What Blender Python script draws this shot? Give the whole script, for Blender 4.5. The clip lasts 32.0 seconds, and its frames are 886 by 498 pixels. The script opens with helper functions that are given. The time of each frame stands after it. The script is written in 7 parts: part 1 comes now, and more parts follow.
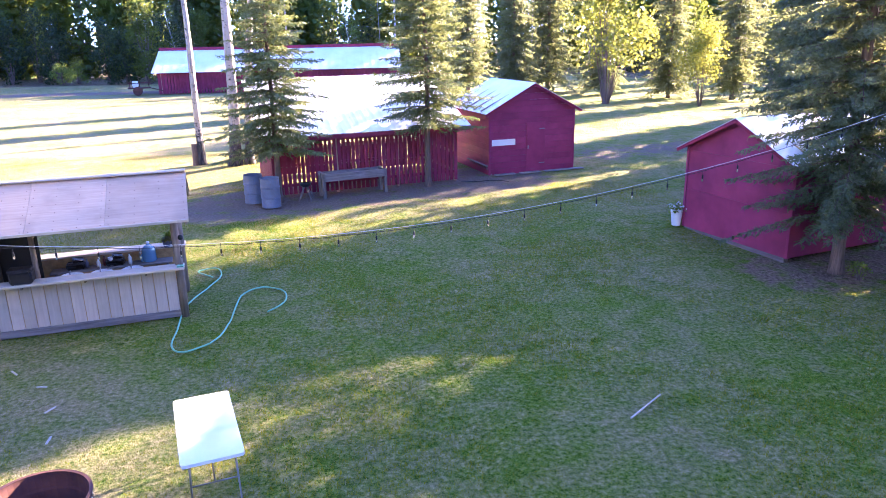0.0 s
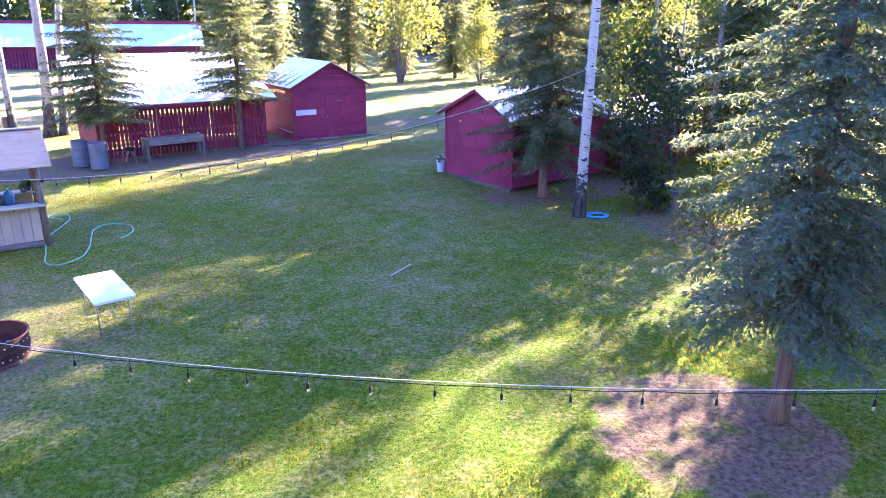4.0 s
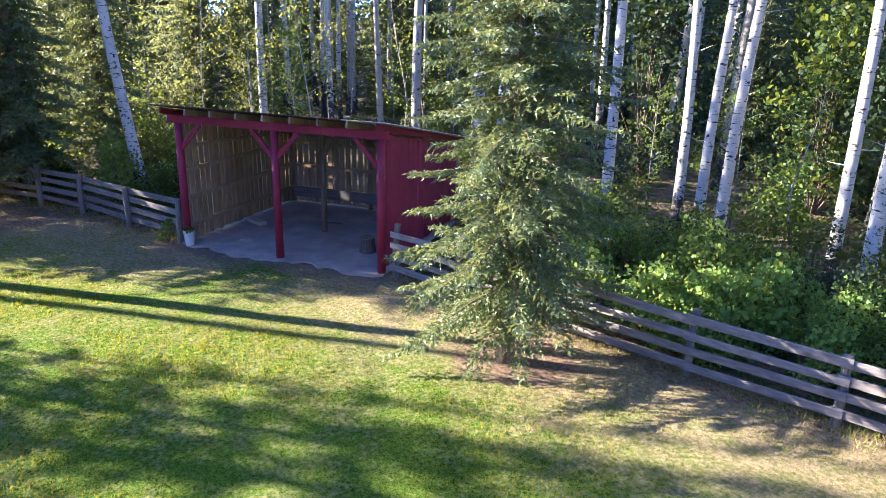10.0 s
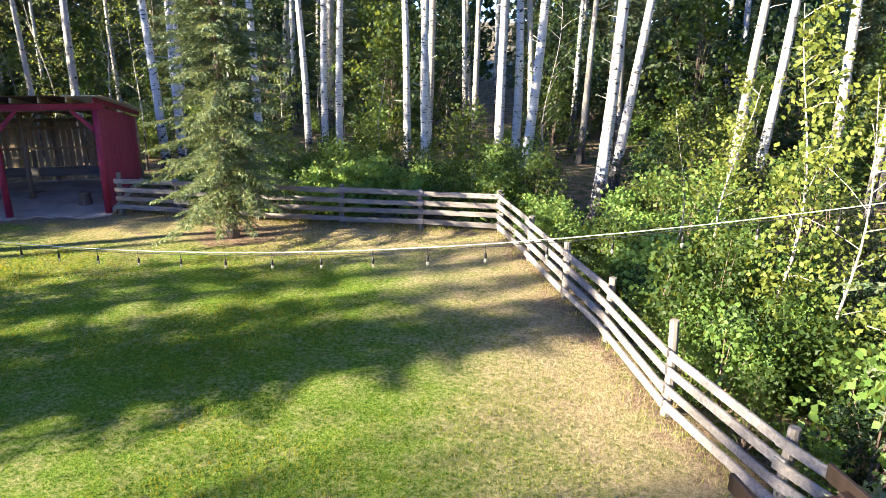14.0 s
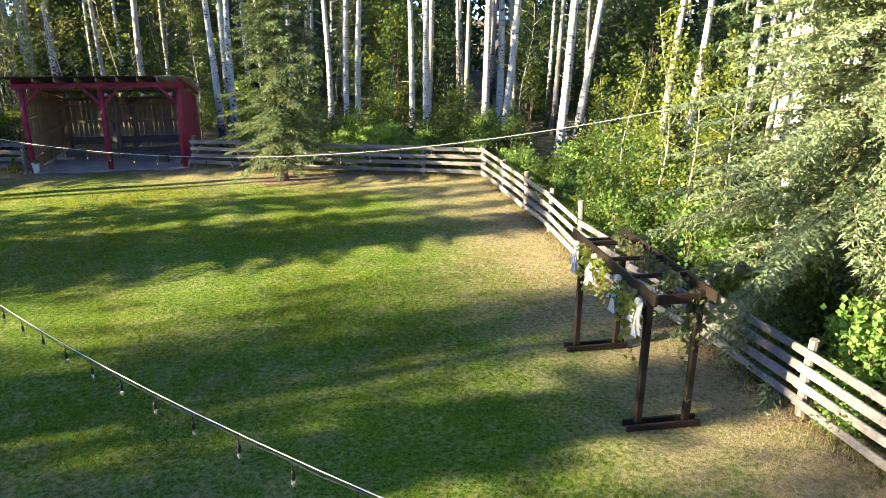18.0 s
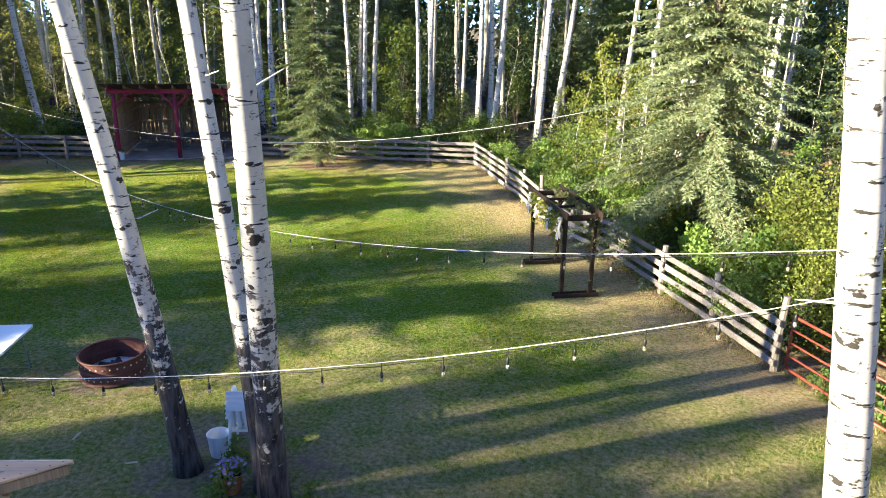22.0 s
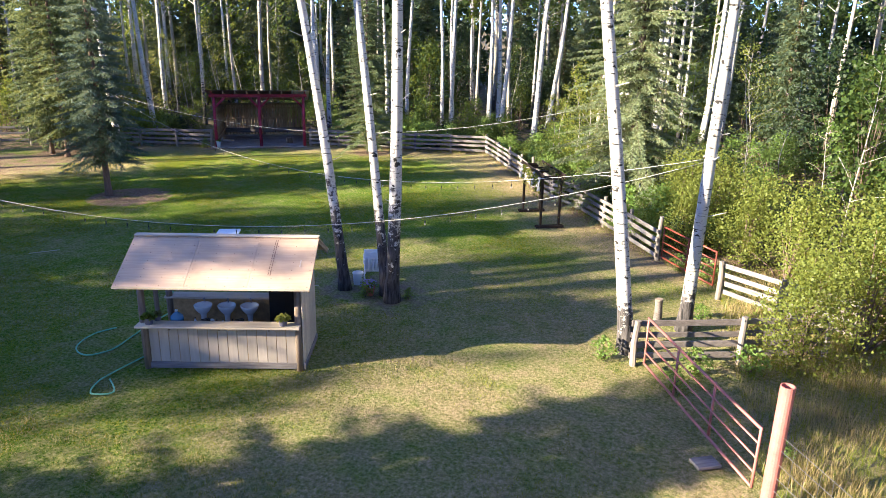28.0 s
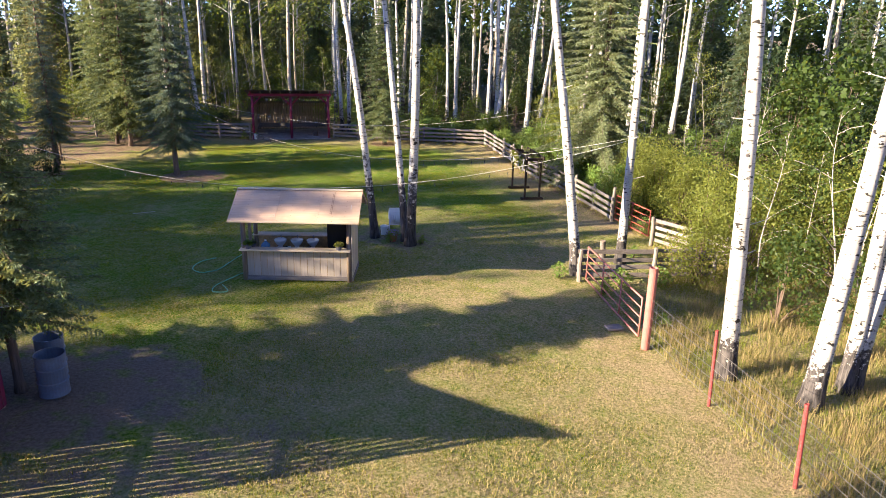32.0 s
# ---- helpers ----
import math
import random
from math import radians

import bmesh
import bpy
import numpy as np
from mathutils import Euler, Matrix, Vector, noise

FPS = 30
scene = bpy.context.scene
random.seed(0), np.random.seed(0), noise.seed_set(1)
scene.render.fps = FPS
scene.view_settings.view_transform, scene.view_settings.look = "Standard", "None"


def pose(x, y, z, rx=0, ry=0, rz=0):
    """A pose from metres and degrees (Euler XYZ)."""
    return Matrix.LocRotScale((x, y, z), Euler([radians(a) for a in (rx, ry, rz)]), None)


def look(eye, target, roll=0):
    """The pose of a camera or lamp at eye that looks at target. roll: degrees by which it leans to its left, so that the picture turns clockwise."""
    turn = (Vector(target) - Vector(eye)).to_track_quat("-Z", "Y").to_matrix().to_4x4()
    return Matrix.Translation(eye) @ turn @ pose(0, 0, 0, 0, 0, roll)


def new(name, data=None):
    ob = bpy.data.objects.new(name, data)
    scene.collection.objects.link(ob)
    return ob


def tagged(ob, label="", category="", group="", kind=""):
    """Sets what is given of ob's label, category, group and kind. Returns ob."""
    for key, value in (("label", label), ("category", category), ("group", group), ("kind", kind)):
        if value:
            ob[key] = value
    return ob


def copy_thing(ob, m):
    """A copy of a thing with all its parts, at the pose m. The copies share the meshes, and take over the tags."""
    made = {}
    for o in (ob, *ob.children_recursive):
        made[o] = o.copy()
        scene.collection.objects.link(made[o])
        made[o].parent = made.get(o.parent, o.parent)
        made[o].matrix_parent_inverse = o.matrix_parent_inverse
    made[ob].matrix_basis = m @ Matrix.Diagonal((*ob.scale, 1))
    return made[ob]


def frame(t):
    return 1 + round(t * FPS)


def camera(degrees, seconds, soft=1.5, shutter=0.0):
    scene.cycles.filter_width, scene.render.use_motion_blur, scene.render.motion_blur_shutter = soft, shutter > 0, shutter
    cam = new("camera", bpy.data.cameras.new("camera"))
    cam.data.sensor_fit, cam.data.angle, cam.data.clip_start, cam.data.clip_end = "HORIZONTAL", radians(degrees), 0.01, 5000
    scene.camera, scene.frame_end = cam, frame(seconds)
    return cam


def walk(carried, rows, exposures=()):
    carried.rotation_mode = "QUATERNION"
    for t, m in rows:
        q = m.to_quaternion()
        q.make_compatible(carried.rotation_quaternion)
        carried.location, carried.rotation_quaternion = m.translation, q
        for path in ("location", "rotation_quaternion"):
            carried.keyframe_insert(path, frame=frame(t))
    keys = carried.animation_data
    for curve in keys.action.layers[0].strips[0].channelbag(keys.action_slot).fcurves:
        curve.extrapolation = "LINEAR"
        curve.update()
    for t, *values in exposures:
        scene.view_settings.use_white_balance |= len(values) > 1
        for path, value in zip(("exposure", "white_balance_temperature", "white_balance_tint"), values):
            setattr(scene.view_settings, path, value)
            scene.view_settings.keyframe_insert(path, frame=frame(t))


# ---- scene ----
cam = camera(64.5, 32.0, 0.9)
PATH = [
    (0, (1.186, 1.311, 4.941), (1.188, 3.227, 4.367), -1.2),
    (0.5, (1.186, 0.479, 4.968), (1.193, 2.394, 4.389), -1.3),
    (1, (1.178, -0.28, 4.977), (1.186, 1.634, 4.396), -1.3),
    (1.5, (1.198, -0.846, 4.976), (1.208, 1.068, 4.394), -1.2),
    (2, (1.218, -1.125, 5.008), (1.224, 0.788, 4.426), -1.1),
    (2.5, (1.289, -2.119, 5.085), (1.367, -0.214, 4.481), -0.1),
    (4.5, (0.809, -4.292, 5.161), (1.562, -2.55, 4.531), 0.4),
    (5, (0.561, -4.743, 5.113), (1.604, -3.158, 4.483), 0.5),
    (5.5, (0.174, -5.153, 5.149), (1.482, -3.784, 4.507), 0.4),
    (6, (-0.312, -5.446, 5.138), (1.226, -4.342, 4.493), 0.0),
    (6.5, (-0.836, -5.619, 5.182), (0.854, -4.773, 4.529), 0.1),
    (7, (-1.397, -5.576, 5.18), (0.393, -4.969, 4.526), 0.5),
    (7.5, (-2.013, -5.461, 5.19), (-0.148, -5.155, 4.536), 0.6),
    (8, (-2.651, -5.252, 5.198), (-0.76, -5.317, 4.547), 0.7),
    (8.5, (-3.285, -4.962, 5.178), (-1.433, -5.355, 4.534), 0.7),
    (9, (-3.921, -4.351, 5.186), (-2.167, -5.068, 4.547), 1.0),
    (9.5, (-4.535, -3.648, 5.213), (-2.925, -4.651, 4.579), 1.1),
    (10, (-5.072, -2.975, 5.109), (-3.636, -4.221, 4.49), 1.3),
    (10.5, (-5.515, -2.173, 5.092), (-4.237, -3.584, 4.479), 1.3),
    (11, (-5.926, -1.301, 5.106), (-4.82, -2.851, 4.494), 1.3),
    (11.5, (-6.331, -0.365, 5.103), (-5.407, -2.03, 4.492), 1.1),
    (12, (-6.743, 0.56, 5.075), (-5.949, -1.173, 4.466), 0.9),
    (12.5, (-7.125, 1.477, 5.041), (-6.426, -0.297, 4.437), 0.7),
    (13, (-7.406, 2.37, 5.079), (-6.802, 0.562, 4.472), 0.6),
    (13.5, (-7.709, 3.205, 5.118), (-7.146, 1.386, 4.504), 0.5),
    (14, (-7.947, 4.038, 5.14), (-7.392, 2.219, 4.52), 0.5),
    (14.5, (-8.143, 4.874, 5.21), (-7.598, 3.056, 4.579), 0.4),
    (16.5, (-9.103, 7.856, 5.29), (-8.562, 6.038, 4.656), 0.2),
    (17, (-9.338, 8.562, 5.249), (-8.796, 6.743, 4.616), 0.3),
    (17.5, (-9.593, 9.281, 5.196), (-9.045, 7.464, 4.568), 0.2),
    (18, (-9.819, 10.058, 5.169), (-9.269, 8.24, 4.542), 0.3),
    (18.5, (-10.035, 10.848, 5.171), (-9.487, 9.029, 4.545), 0.5),
    (19, (-10.277, 11.583, 5.213), (-9.725, 9.764, 4.59), 0.5),
    (19.5, (-10.45, 12.508, 5.256), (-9.905, 10.685, 4.639), 0.8),
    (20, (-10.62, 13.374, 5.379), (-10.081, 11.551, 4.758), 0.9),
    (20.5, (-10.856, 14.109, 5.525), (-10.313, 12.286, 4.905), 0.9),
    (21, (-11.077, 14.785, 5.592), (-10.531, 12.959, 4.984), 1.1),
    (21.5, (-11.343, 15.536, 5.669), (-10.791, 13.713, 5.06), 1.0),
    (22, (-11.591, 16.397, 5.779), (-11.048, 14.571, 5.172), 0.8),
    (22.5, (-11.798, 17.301, 5.795), (-11.262, 15.471, 5.191), 1.0),
    (23, (-11.991, 18.237, 5.866), (-11.467, 16.404, 5.262), 1.3),
    (23.5, (-12.237, 19.086, 6.011), (-11.711, 17.256, 5.398), 1.4),
    (24, (-12.437, 19.892, 6.06), (-11.906, 18.062, 5.45), 1.1),
    (24.5, (-12.676, 20.666, 6.139), (-12.136, 18.839, 5.529), 0.7),
    (25, (-12.847, 21.345, 6.238), (-12.304, 19.523, 5.619), 0.5),
    (25.5, (-13.004, 22.028, 6.322), (-12.46, 20.206, 5.7), 0.3),
    (27.5, (-13.588, 25.016, 6.684), (-13.036, 23.193, 6.074), 1.1),
    (28, (-13.868, 25.911, 6.852), (-13.302, 24.09, 6.249), 1.1),
    (28.5, (-14.179, 26.829, 7.065), (-13.608, 25.01, 6.461), 1.1),
    (29, (-14.534, 27.813, 7.249), (-13.96, 25.995, 6.643), 1.0),
    (29.5, (-14.859, 28.879, 7.364), (-14.285, 27.061, 6.759), 1.0),
    (30, (-15.203, 29.971, 7.413), (-14.629, 28.154, 6.806), 0.9),
    (30.5, (-15.485, 30.979, 7.412), (-14.91, 29.162, 6.805), 1.0),
    (31, (-15.723, 31.789, 7.395), (-15.147, 29.972, 6.789), 1.0),
    (31.5, (-15.881, 32.278, 7.397), (-15.304, 30.461, 6.793), 1.1),
    (32, (-15.926, 32.449, 7.417), (-15.348, 30.631, 6.815), 1.2),
]
EXPOSURES = [(0, 4.32, 5000, 46), (2.5, 4.35, 5000, 46), (4.5, 4.45, 4800, 44), (5.5, 3.95, 4650, 36), (7, 3.12, 4600, 28), (9, 3.2, 4600, 30), (11, 3.28, 4650, 31), (13, 3.15, 4850, 26), (19, 2.92, 5200, 14), (23, 2.85, 5000, 20), (28, 2.72, 4950, 25), (32, 2.48, 5250, 29)]
walk(cam, [(t, look(eye, target, roll)) for t, eye, target, roll in PATH], EXPOSURES)
# ---------------------------------------------------------------- light
SUN_AZ, SUN_EL = 37.0, 18.0          # degrees from +x towards +y, and above the horizon
SUN_DIR = Vector((math.cos(radians(SUN_EL)) * math.cos(radians(SUN_AZ)), math.cos(radians(SUN_EL)) * math.sin(radians(SUN_AZ)), math.sin(radians(SUN_EL))))
world = bpy.data.worlds.new("sky")
scene.world = world
world.use_nodes = True
sky = world.node_tree.nodes.new("ShaderNodeTexSky")
sky.sky_type, sky.sun_disc = "NISHITA", False
sky.sun_elevation, sky.sun_rotation = radians(SUN_EL), radians(90 - SUN_AZ)
sky.air_density, sky.dust_density, sky.ozone_density = 0.42, 0.12, 2.0
back = world.node_tree.nodes["Background"]
back.inputs["Strength"].default_value = 0.082
world.node_tree.links.new(sky.outputs[0], back.inputs[0])
sun_data = bpy.data.lights.new("sun", "SUN")
sun_data.energy, sun_data.angle, sun_data.color = 5.0, radians(0.55), (1.0, 0.755, 0.36)
sun = new("sun", sun_data)
sun.matrix_world = look(Vector((0, 0, 40)), Vector((0, 0, 40)) - SUN_DIR)


# ---------------------------------------------------------------- materials
class Nodes:
    """A short way to write a node material."""

    def __init__(self, name):
        self.mat = bpy.data.materials.new(name)
        self.mat.use_nodes = True
        self.t = self.mat.node_tree
        self.bsdf = self.t.nodes["Principled BSDF"]
        self.out = self.t.nodes["Material Output"]

    def put(self, socket, value):
        if isinstance(value, bpy.types.NodeSocket):
            self.t.links.new(value, socket)
        elif isinstance(value, (tuple, list)) and len(value) == 3 and len(socket.default_value) == 4:
            socket.default_value = (*value, 1)
        else:
            socket.default_value = value

    def node(self, kind, out=0, **ins):
        n = self.t.nodes.new(kind)
        for key, value in ins.items():
            if key.startswith("i_"):
                k = key[2:]
                self.put(n.inputs[int(k)] if k.isdigit() else n.inputs[k], value)
            else:
                setattr(n, key, value)
        return n.outputs[out]

    def coords(self, scale=(1, 1, 1), shift=True):
        c = self.node("ShaderNodeTexCoord", 3)
        if shift:
            r = self.node("ShaderNodeObjectInfo", 5)
            c = self.node("ShaderNodeVectorMath", operation="ADD", i_0=c, i_1=self.node("ShaderNodeVectorMath", operation="SCALE", i_0=(17.0, 31.0, 23.0), i_3=r))
        return self.node("ShaderNodeMapping", i_Vector=c, i_Scale=scale)

    def noise(self, c, scale, detail=4, rough=0.6):
        return self.node("ShaderNodeTexNoise", 0, i_Vector=c, i_Scale=scale, i_Detail=detail, i_Roughness=rough)

    def ramp(self, fac, lo, hi, a=0.0, b=1.0):
        return self.node("ShaderNodeMapRange", i_Value=fac, i_1=lo, i_2=hi, i_3=a, i_4=b)

    def mix(self, fac, a, b):
        n = self.t.nodes.new("ShaderNodeMix")
        n.data_type = "RGBA"
        self.put(n.inputs[0], fac), self.put(n.inputs[6], a), self.put(n.inputs[7], b)
        return n.outputs[2]

    def times(self, a, b):
        return self.node("ShaderNodeMath", operation="MULTIPLY", i_0=a, i_1=b)

    def bump(self, height, strength=0.3, distance=0.01):
        return self.node("ShaderNodeBump", i_Height=height, i_Strength=strength, i_Distance=distance)

    def done(self, color, rough=0.7, normal=None, metal=0.0, spec=0.4, **more):
        self.put(self.bsdf.inputs["Base Color"], color)
        self.put(self.bsdf.inputs["Roughness"], rough)
        self.put(self.bsdf.inputs["Metallic"], metal)
        self.put(self.bsdf.inputs["Specular IOR Level"], spec)
        for key, value in more.items():
            self.put(self.bsdf.inputs[key.replace("_", " ")], value)
        if normal is not None:
            self.put(self.bsdf.inputs["Normal"], normal)
        return self.mat


def plain(name, color, rough=0.6, metal=0.0, vary=0.25, scale=9.0, bump=0.15, spec=0.4, dirt=None):
    """A surface with stains at two scales."""
    m = Nodes(name)
    c = m.coords()
    big, fine = m.noise(c, scale * 0.25, 3), m.noise(c, scale * 4, 5)
    dark = tuple(v * (1 - vary) for v in color)
    light = tuple(min(1, v * (1 + vary * 0.6)) for v in color)
    col = m.mix(m.ramp(big, 0.3, 0.7), dark, light)
    col = m.mix(m.ramp(fine, 0.45, 0.75, 0, 0.5), col, dirt or dark)
    return m.done(col, m.ramp(fine, 0.3, 0.7, rough * 0.85, min(1, rough * 1.15)), m.bump(fine, bump, 0.004), metal, spec)


def wood(name, light, dark, axis=2, rough=0.75, paint=None, worn=0.5, knots=True):
    """Boards with grain along one axis; with paint, the wood shows where it has worn off."""
    m = Nodes(name)
    s = [22.0, 22.0, 22.0]
    s[axis] = 1.4
    c = m.coords(tuple(s))
    grain = m.noise(c, 1.0, 6, 0.65)
    c2 = m.coords((1.5, 1.5, 1.5))
    big = m.noise(c2, 1.0, 3)
    col = m.mix(m.ramp(grain, 0.3, 0.7), dark, light)
    tone = m.node("ShaderNodeObjectInfo", 5)
    col = m.mix(m.ramp(tone, 0, 1, 0.0, 0.35), col, tuple(v * 0.45 for v in dark))
    if paint:
        coat = m.mix(m.ramp(big, 0.3, 0.7), tuple(v * 0.75 for v in paint), tuple(min(1, v * 1.2) for v in paint))
        coat = m.mix(m.ramp(tone, 0, 1, 0.0, 0.35), coat, tuple(v * 0.55 for v in paint))
        gone = m.times(m.ramp(grain, 0.56, 0.68), m.ramp(big, 0.62 - 0.25 * worn, 0.75))
        col = m.mix(gone, coat, col)
    else:
        col = m.mix(m.ramp(big, 0.5, 0.8, 0, 0.45), col, tuple(v * 0.5 for v in dark))
    return m.done(col, rough, m.bump(grain, 0.35, 0.004), spec=0.25)


def leafy(name, dark, light, back_light, through_light=0.45, rough=0.55, spec=0.3):
    """Foliage: each piece its own tone, light shining through."""
    m = Nodes(name)
    isle = m.node("ShaderNodeNewGeometry", 8)
    c = m.node("ShaderNodeTexCoord", 3)
    big = m.noise(c, 0.9, 2)
    fac = m.node("ShaderNodeMath", operation="ADD", i_0=m.times(isle, 0.6), i_1=m.ramp(big, 0.3, 0.7, 0, 0.4))
    tone = m.node("ShaderNodeObjectInfo", 5)
    col = m.mix(fac, dark, light)
    col = m.mix(m.ramp(tone, 0, 1, 0.0, 0.4), col, tuple(v * 0.6 for v in dark))
    m.done(col, rough, spec=spec)
    trans = m.t.nodes.new("ShaderNodeBsdfTranslucent")
    m.put(trans.inputs[0], m.mix(fac, tuple(v * 0.7 for v in back_light), back_light))
    mix = m.t.nodes.new("ShaderNodeMixShader")
    mix.inputs[0].default_value = through_light
    m.t.links.new(m.bsdf.outputs[0], mix.inputs[1])
    m.t.links.new(trans.outputs[0], mix.inputs[2])
    m.t.links.new(mix.outputs[0], m.out.inputs[0])
    return m.mat


def ground_material():
    m = Nodes("lawn_and_soil")
    c = m.node("ShaderNodeTexCoord", 3)
    dry = m.node("ShaderNodeAttribute", 2, attribute_name="dry")
    dirt = m.node("ShaderNodeAttribute", 2, attribute_name="dirt")
    litter = m.node("ShaderNodeAttribute", 2, attribute_name="litter")
    n1, n2, n3, n4 = m.noise(c, 0.35, 4), m.noise(c, 2.2, 5), m.noise(c, 14, 5, 0.7), m.noise(c, 48, 4, 0.75)
    green = m.mix(m.ramp(n3, 0.35, 0.65), (0.026, 0.078, 0.007), (0.130, 0.245, 0.016))
    green = m.mix(m.ramp(n4, 0.46, 0.62, 0, 0.7), green, (0.27, 0.33, 0.035))
    straw = m.mix(m.ramp(n3, 0.3, 0.7), (0.235, 0.180, 0.100), (0.55, 0.445, 0.265))
    straw = m.mix(m.ramp(n4, 0.45, 0.65, 0, 0.65), straw, (0.16, 0.16, 0.05))
    spots = m.node("ShaderNodeMath", operation="ADD", i_0=dry, i_1=m.ramp(n2, 0.3, 0.7, -0.27, 0.27))
    spots = m.node("ShaderNodeMath", operation="ADD", i_0=spots, i_1=m.ramp(n1, 0.3, 0.7, -0.22, 0.22))
    spots = m.node("ShaderNodeMath", operation="ADD", i_0=spots, i_1=m.ramp(n3, 0.3, 0.7, -0.36, 0.36))
    col = m.mix(m.ramp(spots, 0.02, 0.95), green, straw)
    soil = m.mix(m.ramp(n3, 0.3, 0.7), (0.135, 0.105, 0.078), (0.29, 0.235, 0.18))
    soil = m.mix(m.ramp(n4, 0.55, 0.7, 0, 0.6), soil, (0.33, 0.29, 0.24))
    bare = m.node("ShaderNodeMath", operation="ADD", i_0=dirt, i_1=m.times(m.ramp(n2, 0.3, 0.7, -0.35, 0.35), m.ramp(dirt, 0.02, 0.3)))
    col = m.mix(m.ramp(bare, 0.25, 0.7), col, soil)
    leaf = m.mix(m.ramp(n3, 0.35, 0.65), (0.115, 0.080, 0.055), (0.36, 0.265, 0.185))
    leaf = m.mix(m.times(m.ramp(n2, 0.42, 0.6, 0, 0.85), m.ramp(litter, 0.74, 0.84)), leaf, (0.045, 0.085, 0.02))
    fall = m.node("ShaderNodeMath", operation="ADD", i_0=litter, i_1=m.times(m.ramp(n2, 0.3, 0.7, -0.3, 0.3), m.ramp(litter, 0.02, 0.3)))
    col = m.mix(m.ramp(fall, 0.3, 0.7), col, leaf)
    height = m.node("ShaderNodeMath", operation="ADD", i_0=n4, i_1=m.times(n3, 1.5))
    return m.done(col, 0.95, m.bump(height, 1.0, 0.05), spec=0.03)


def bark_material(name, pale, mark, base_dark, scar=0.56):
    """Aspen bark: pale skin, black scars lying across, dark furrows towards the foot."""
    m = Nodes(name)
    c = m.coords((1, 1, 1))
    across = m.noise(m.coords((4.2, 4.2, 24)), 1.0, 4, 0.6)
    spot = m.noise(m.coords((5.5, 5.5, 8.5)), 1.0, 3, 0.55)
    furrow = m.noise(m.coords((16, 16, 2.2)), 1.0, 4)
    fine = m.noise(c, 30, 4)
    z = m.node("ShaderNodeSeparateXYZ", 2, i_0=m.node("ShaderNodeTexCoord", 3))
    col = m.mix(m.ramp(m.noise(c, 2.0, 3), 0.3, 0.7), tuple(v * 0.78 for v in pale), pale)
    col = m.mix(m.ramp(fine, 0.5, 0.75, 0, 0.35), col, tuple(v * 0.55 for v in pale))
    col = m.mix(m.ramp(across, scar + 0.03, scar + 0.08), col, mark)
    col = m.mix(m.ramp(spot, 0.62, 0.66), col, mark)
    blotch = m.noise(m.coords((5.5, 5.5, 8)), 1.0, 4, 0.65)
    foot = m.node("ShaderNodeMath", operation="ADD", i_0=m.ramp(z, 0.1, base_dark * 1.35, 1.0, 0.02), i_1=m.ramp(furrow, 0.3, 0.7, -0.2, 0.2))
    foot = m.node("ShaderNodeMath", operation="ADD", i_0=foot, i_1=m.ramp(blotch, 0.3, 0.7, -0.42, 0.42))
    rough_bark = m.mix(m.ramp(furrow, 0.35, 0.65), (0.014, 0.014, 0.016), (0.105, 0.098, 0.098))
    col = m.mix(m.ramp(foot, 0.30, 0.46), col, rough_bark)
    h = m.node("ShaderNodeMath", operation="ADD", i_0=m.times(furrow, m.ramp(foot, 0.3, 0.7)), i_1=m.times(across, 0.3))
    return m.done(col, 0.8, m.bump(h, 0.6, 0.03), spec=0.2)


GROUND = ground_material()
BLADES = leafy("grass_blades", (0.026, 0.068, 0.008), (0.235, 0.305, 0.030), (0.52, 0.46, 0.01), 0.35, 0.8, 0.08)
STRAW = leafy("dry_grass", (0.22, 0.175, 0.075), (0.48, 0.39, 0.18), (0.52, 0.45, 0.16), 0.35, 0.7)
NEEDLES = leafy("spruce_needles", (0.042, 0.088, 0.066), (0.18, 0.26, 0.195), (0.26, 0.30, 0.11), 0.26, 0.5)
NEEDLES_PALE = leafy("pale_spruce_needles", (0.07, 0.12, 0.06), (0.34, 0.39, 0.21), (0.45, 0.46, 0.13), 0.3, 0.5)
NEEDLES_GREEN = leafy("fresh_spruce_needles", (0.04, 0.085, 0.035), (0.20, 0.26, 0.12), (0.34, 0.36, 0.09), 0.28, 0.5)
# darker needle copy: the spruces' shade side is painted into the colour
NEEDLES_DARK = leafy("shaded_spruce_needles", (0.026, 0.055, 0.036), (0.13, 0.18, 0.105), (0.36, 0.38, 0.12), 0.38, 0.55)
NEEDLES_SPARSE = leafy("dry_spruce_needles", (0.040, 0.056, 0.026), (0.14, 0.155, 0.07), (0.38, 0.36, 0.12), 0.42, 0.6)
ASPEN_LEAVES = leafy("aspen_leaves", (0.022, 0.05, 0.010), (0.08, 0.13, 0.025), (0.24, 0.28, 0.025), 0.45)
BUSH_LEAVES = leafy("bush_leaves", (0.055, 0.12, 0.022), (0.19, 0.29, 0.055), (0.36, 0.42, 0.04), 0.4)
YELLOW_LEAVES = leafy("sunlit_bush_leaves", (0.09, 0.13, 0.018), (0.24, 0.28, 0.05), (0.42, 0.42, 0.04), 0.45)
# brighter leaf copy: skylight and sun through the undergrowth are in its colour
LIT_LEAVES = leafy("lit_undergrowth_leaves", (0.11, 0.23, 0.045), (0.32, 0.46, 0.10), (0.46, 0.56, 0.08), 0.42)
# shade inside thickets and far woods, put into a darker leaf colour
DARK_LEAVES = leafy("shade_darkened_leaves", (0.012, 0.03, 0.012), (0.045, 0.075, 0.03), (0.10, 0.14, 0.02), 0.3)
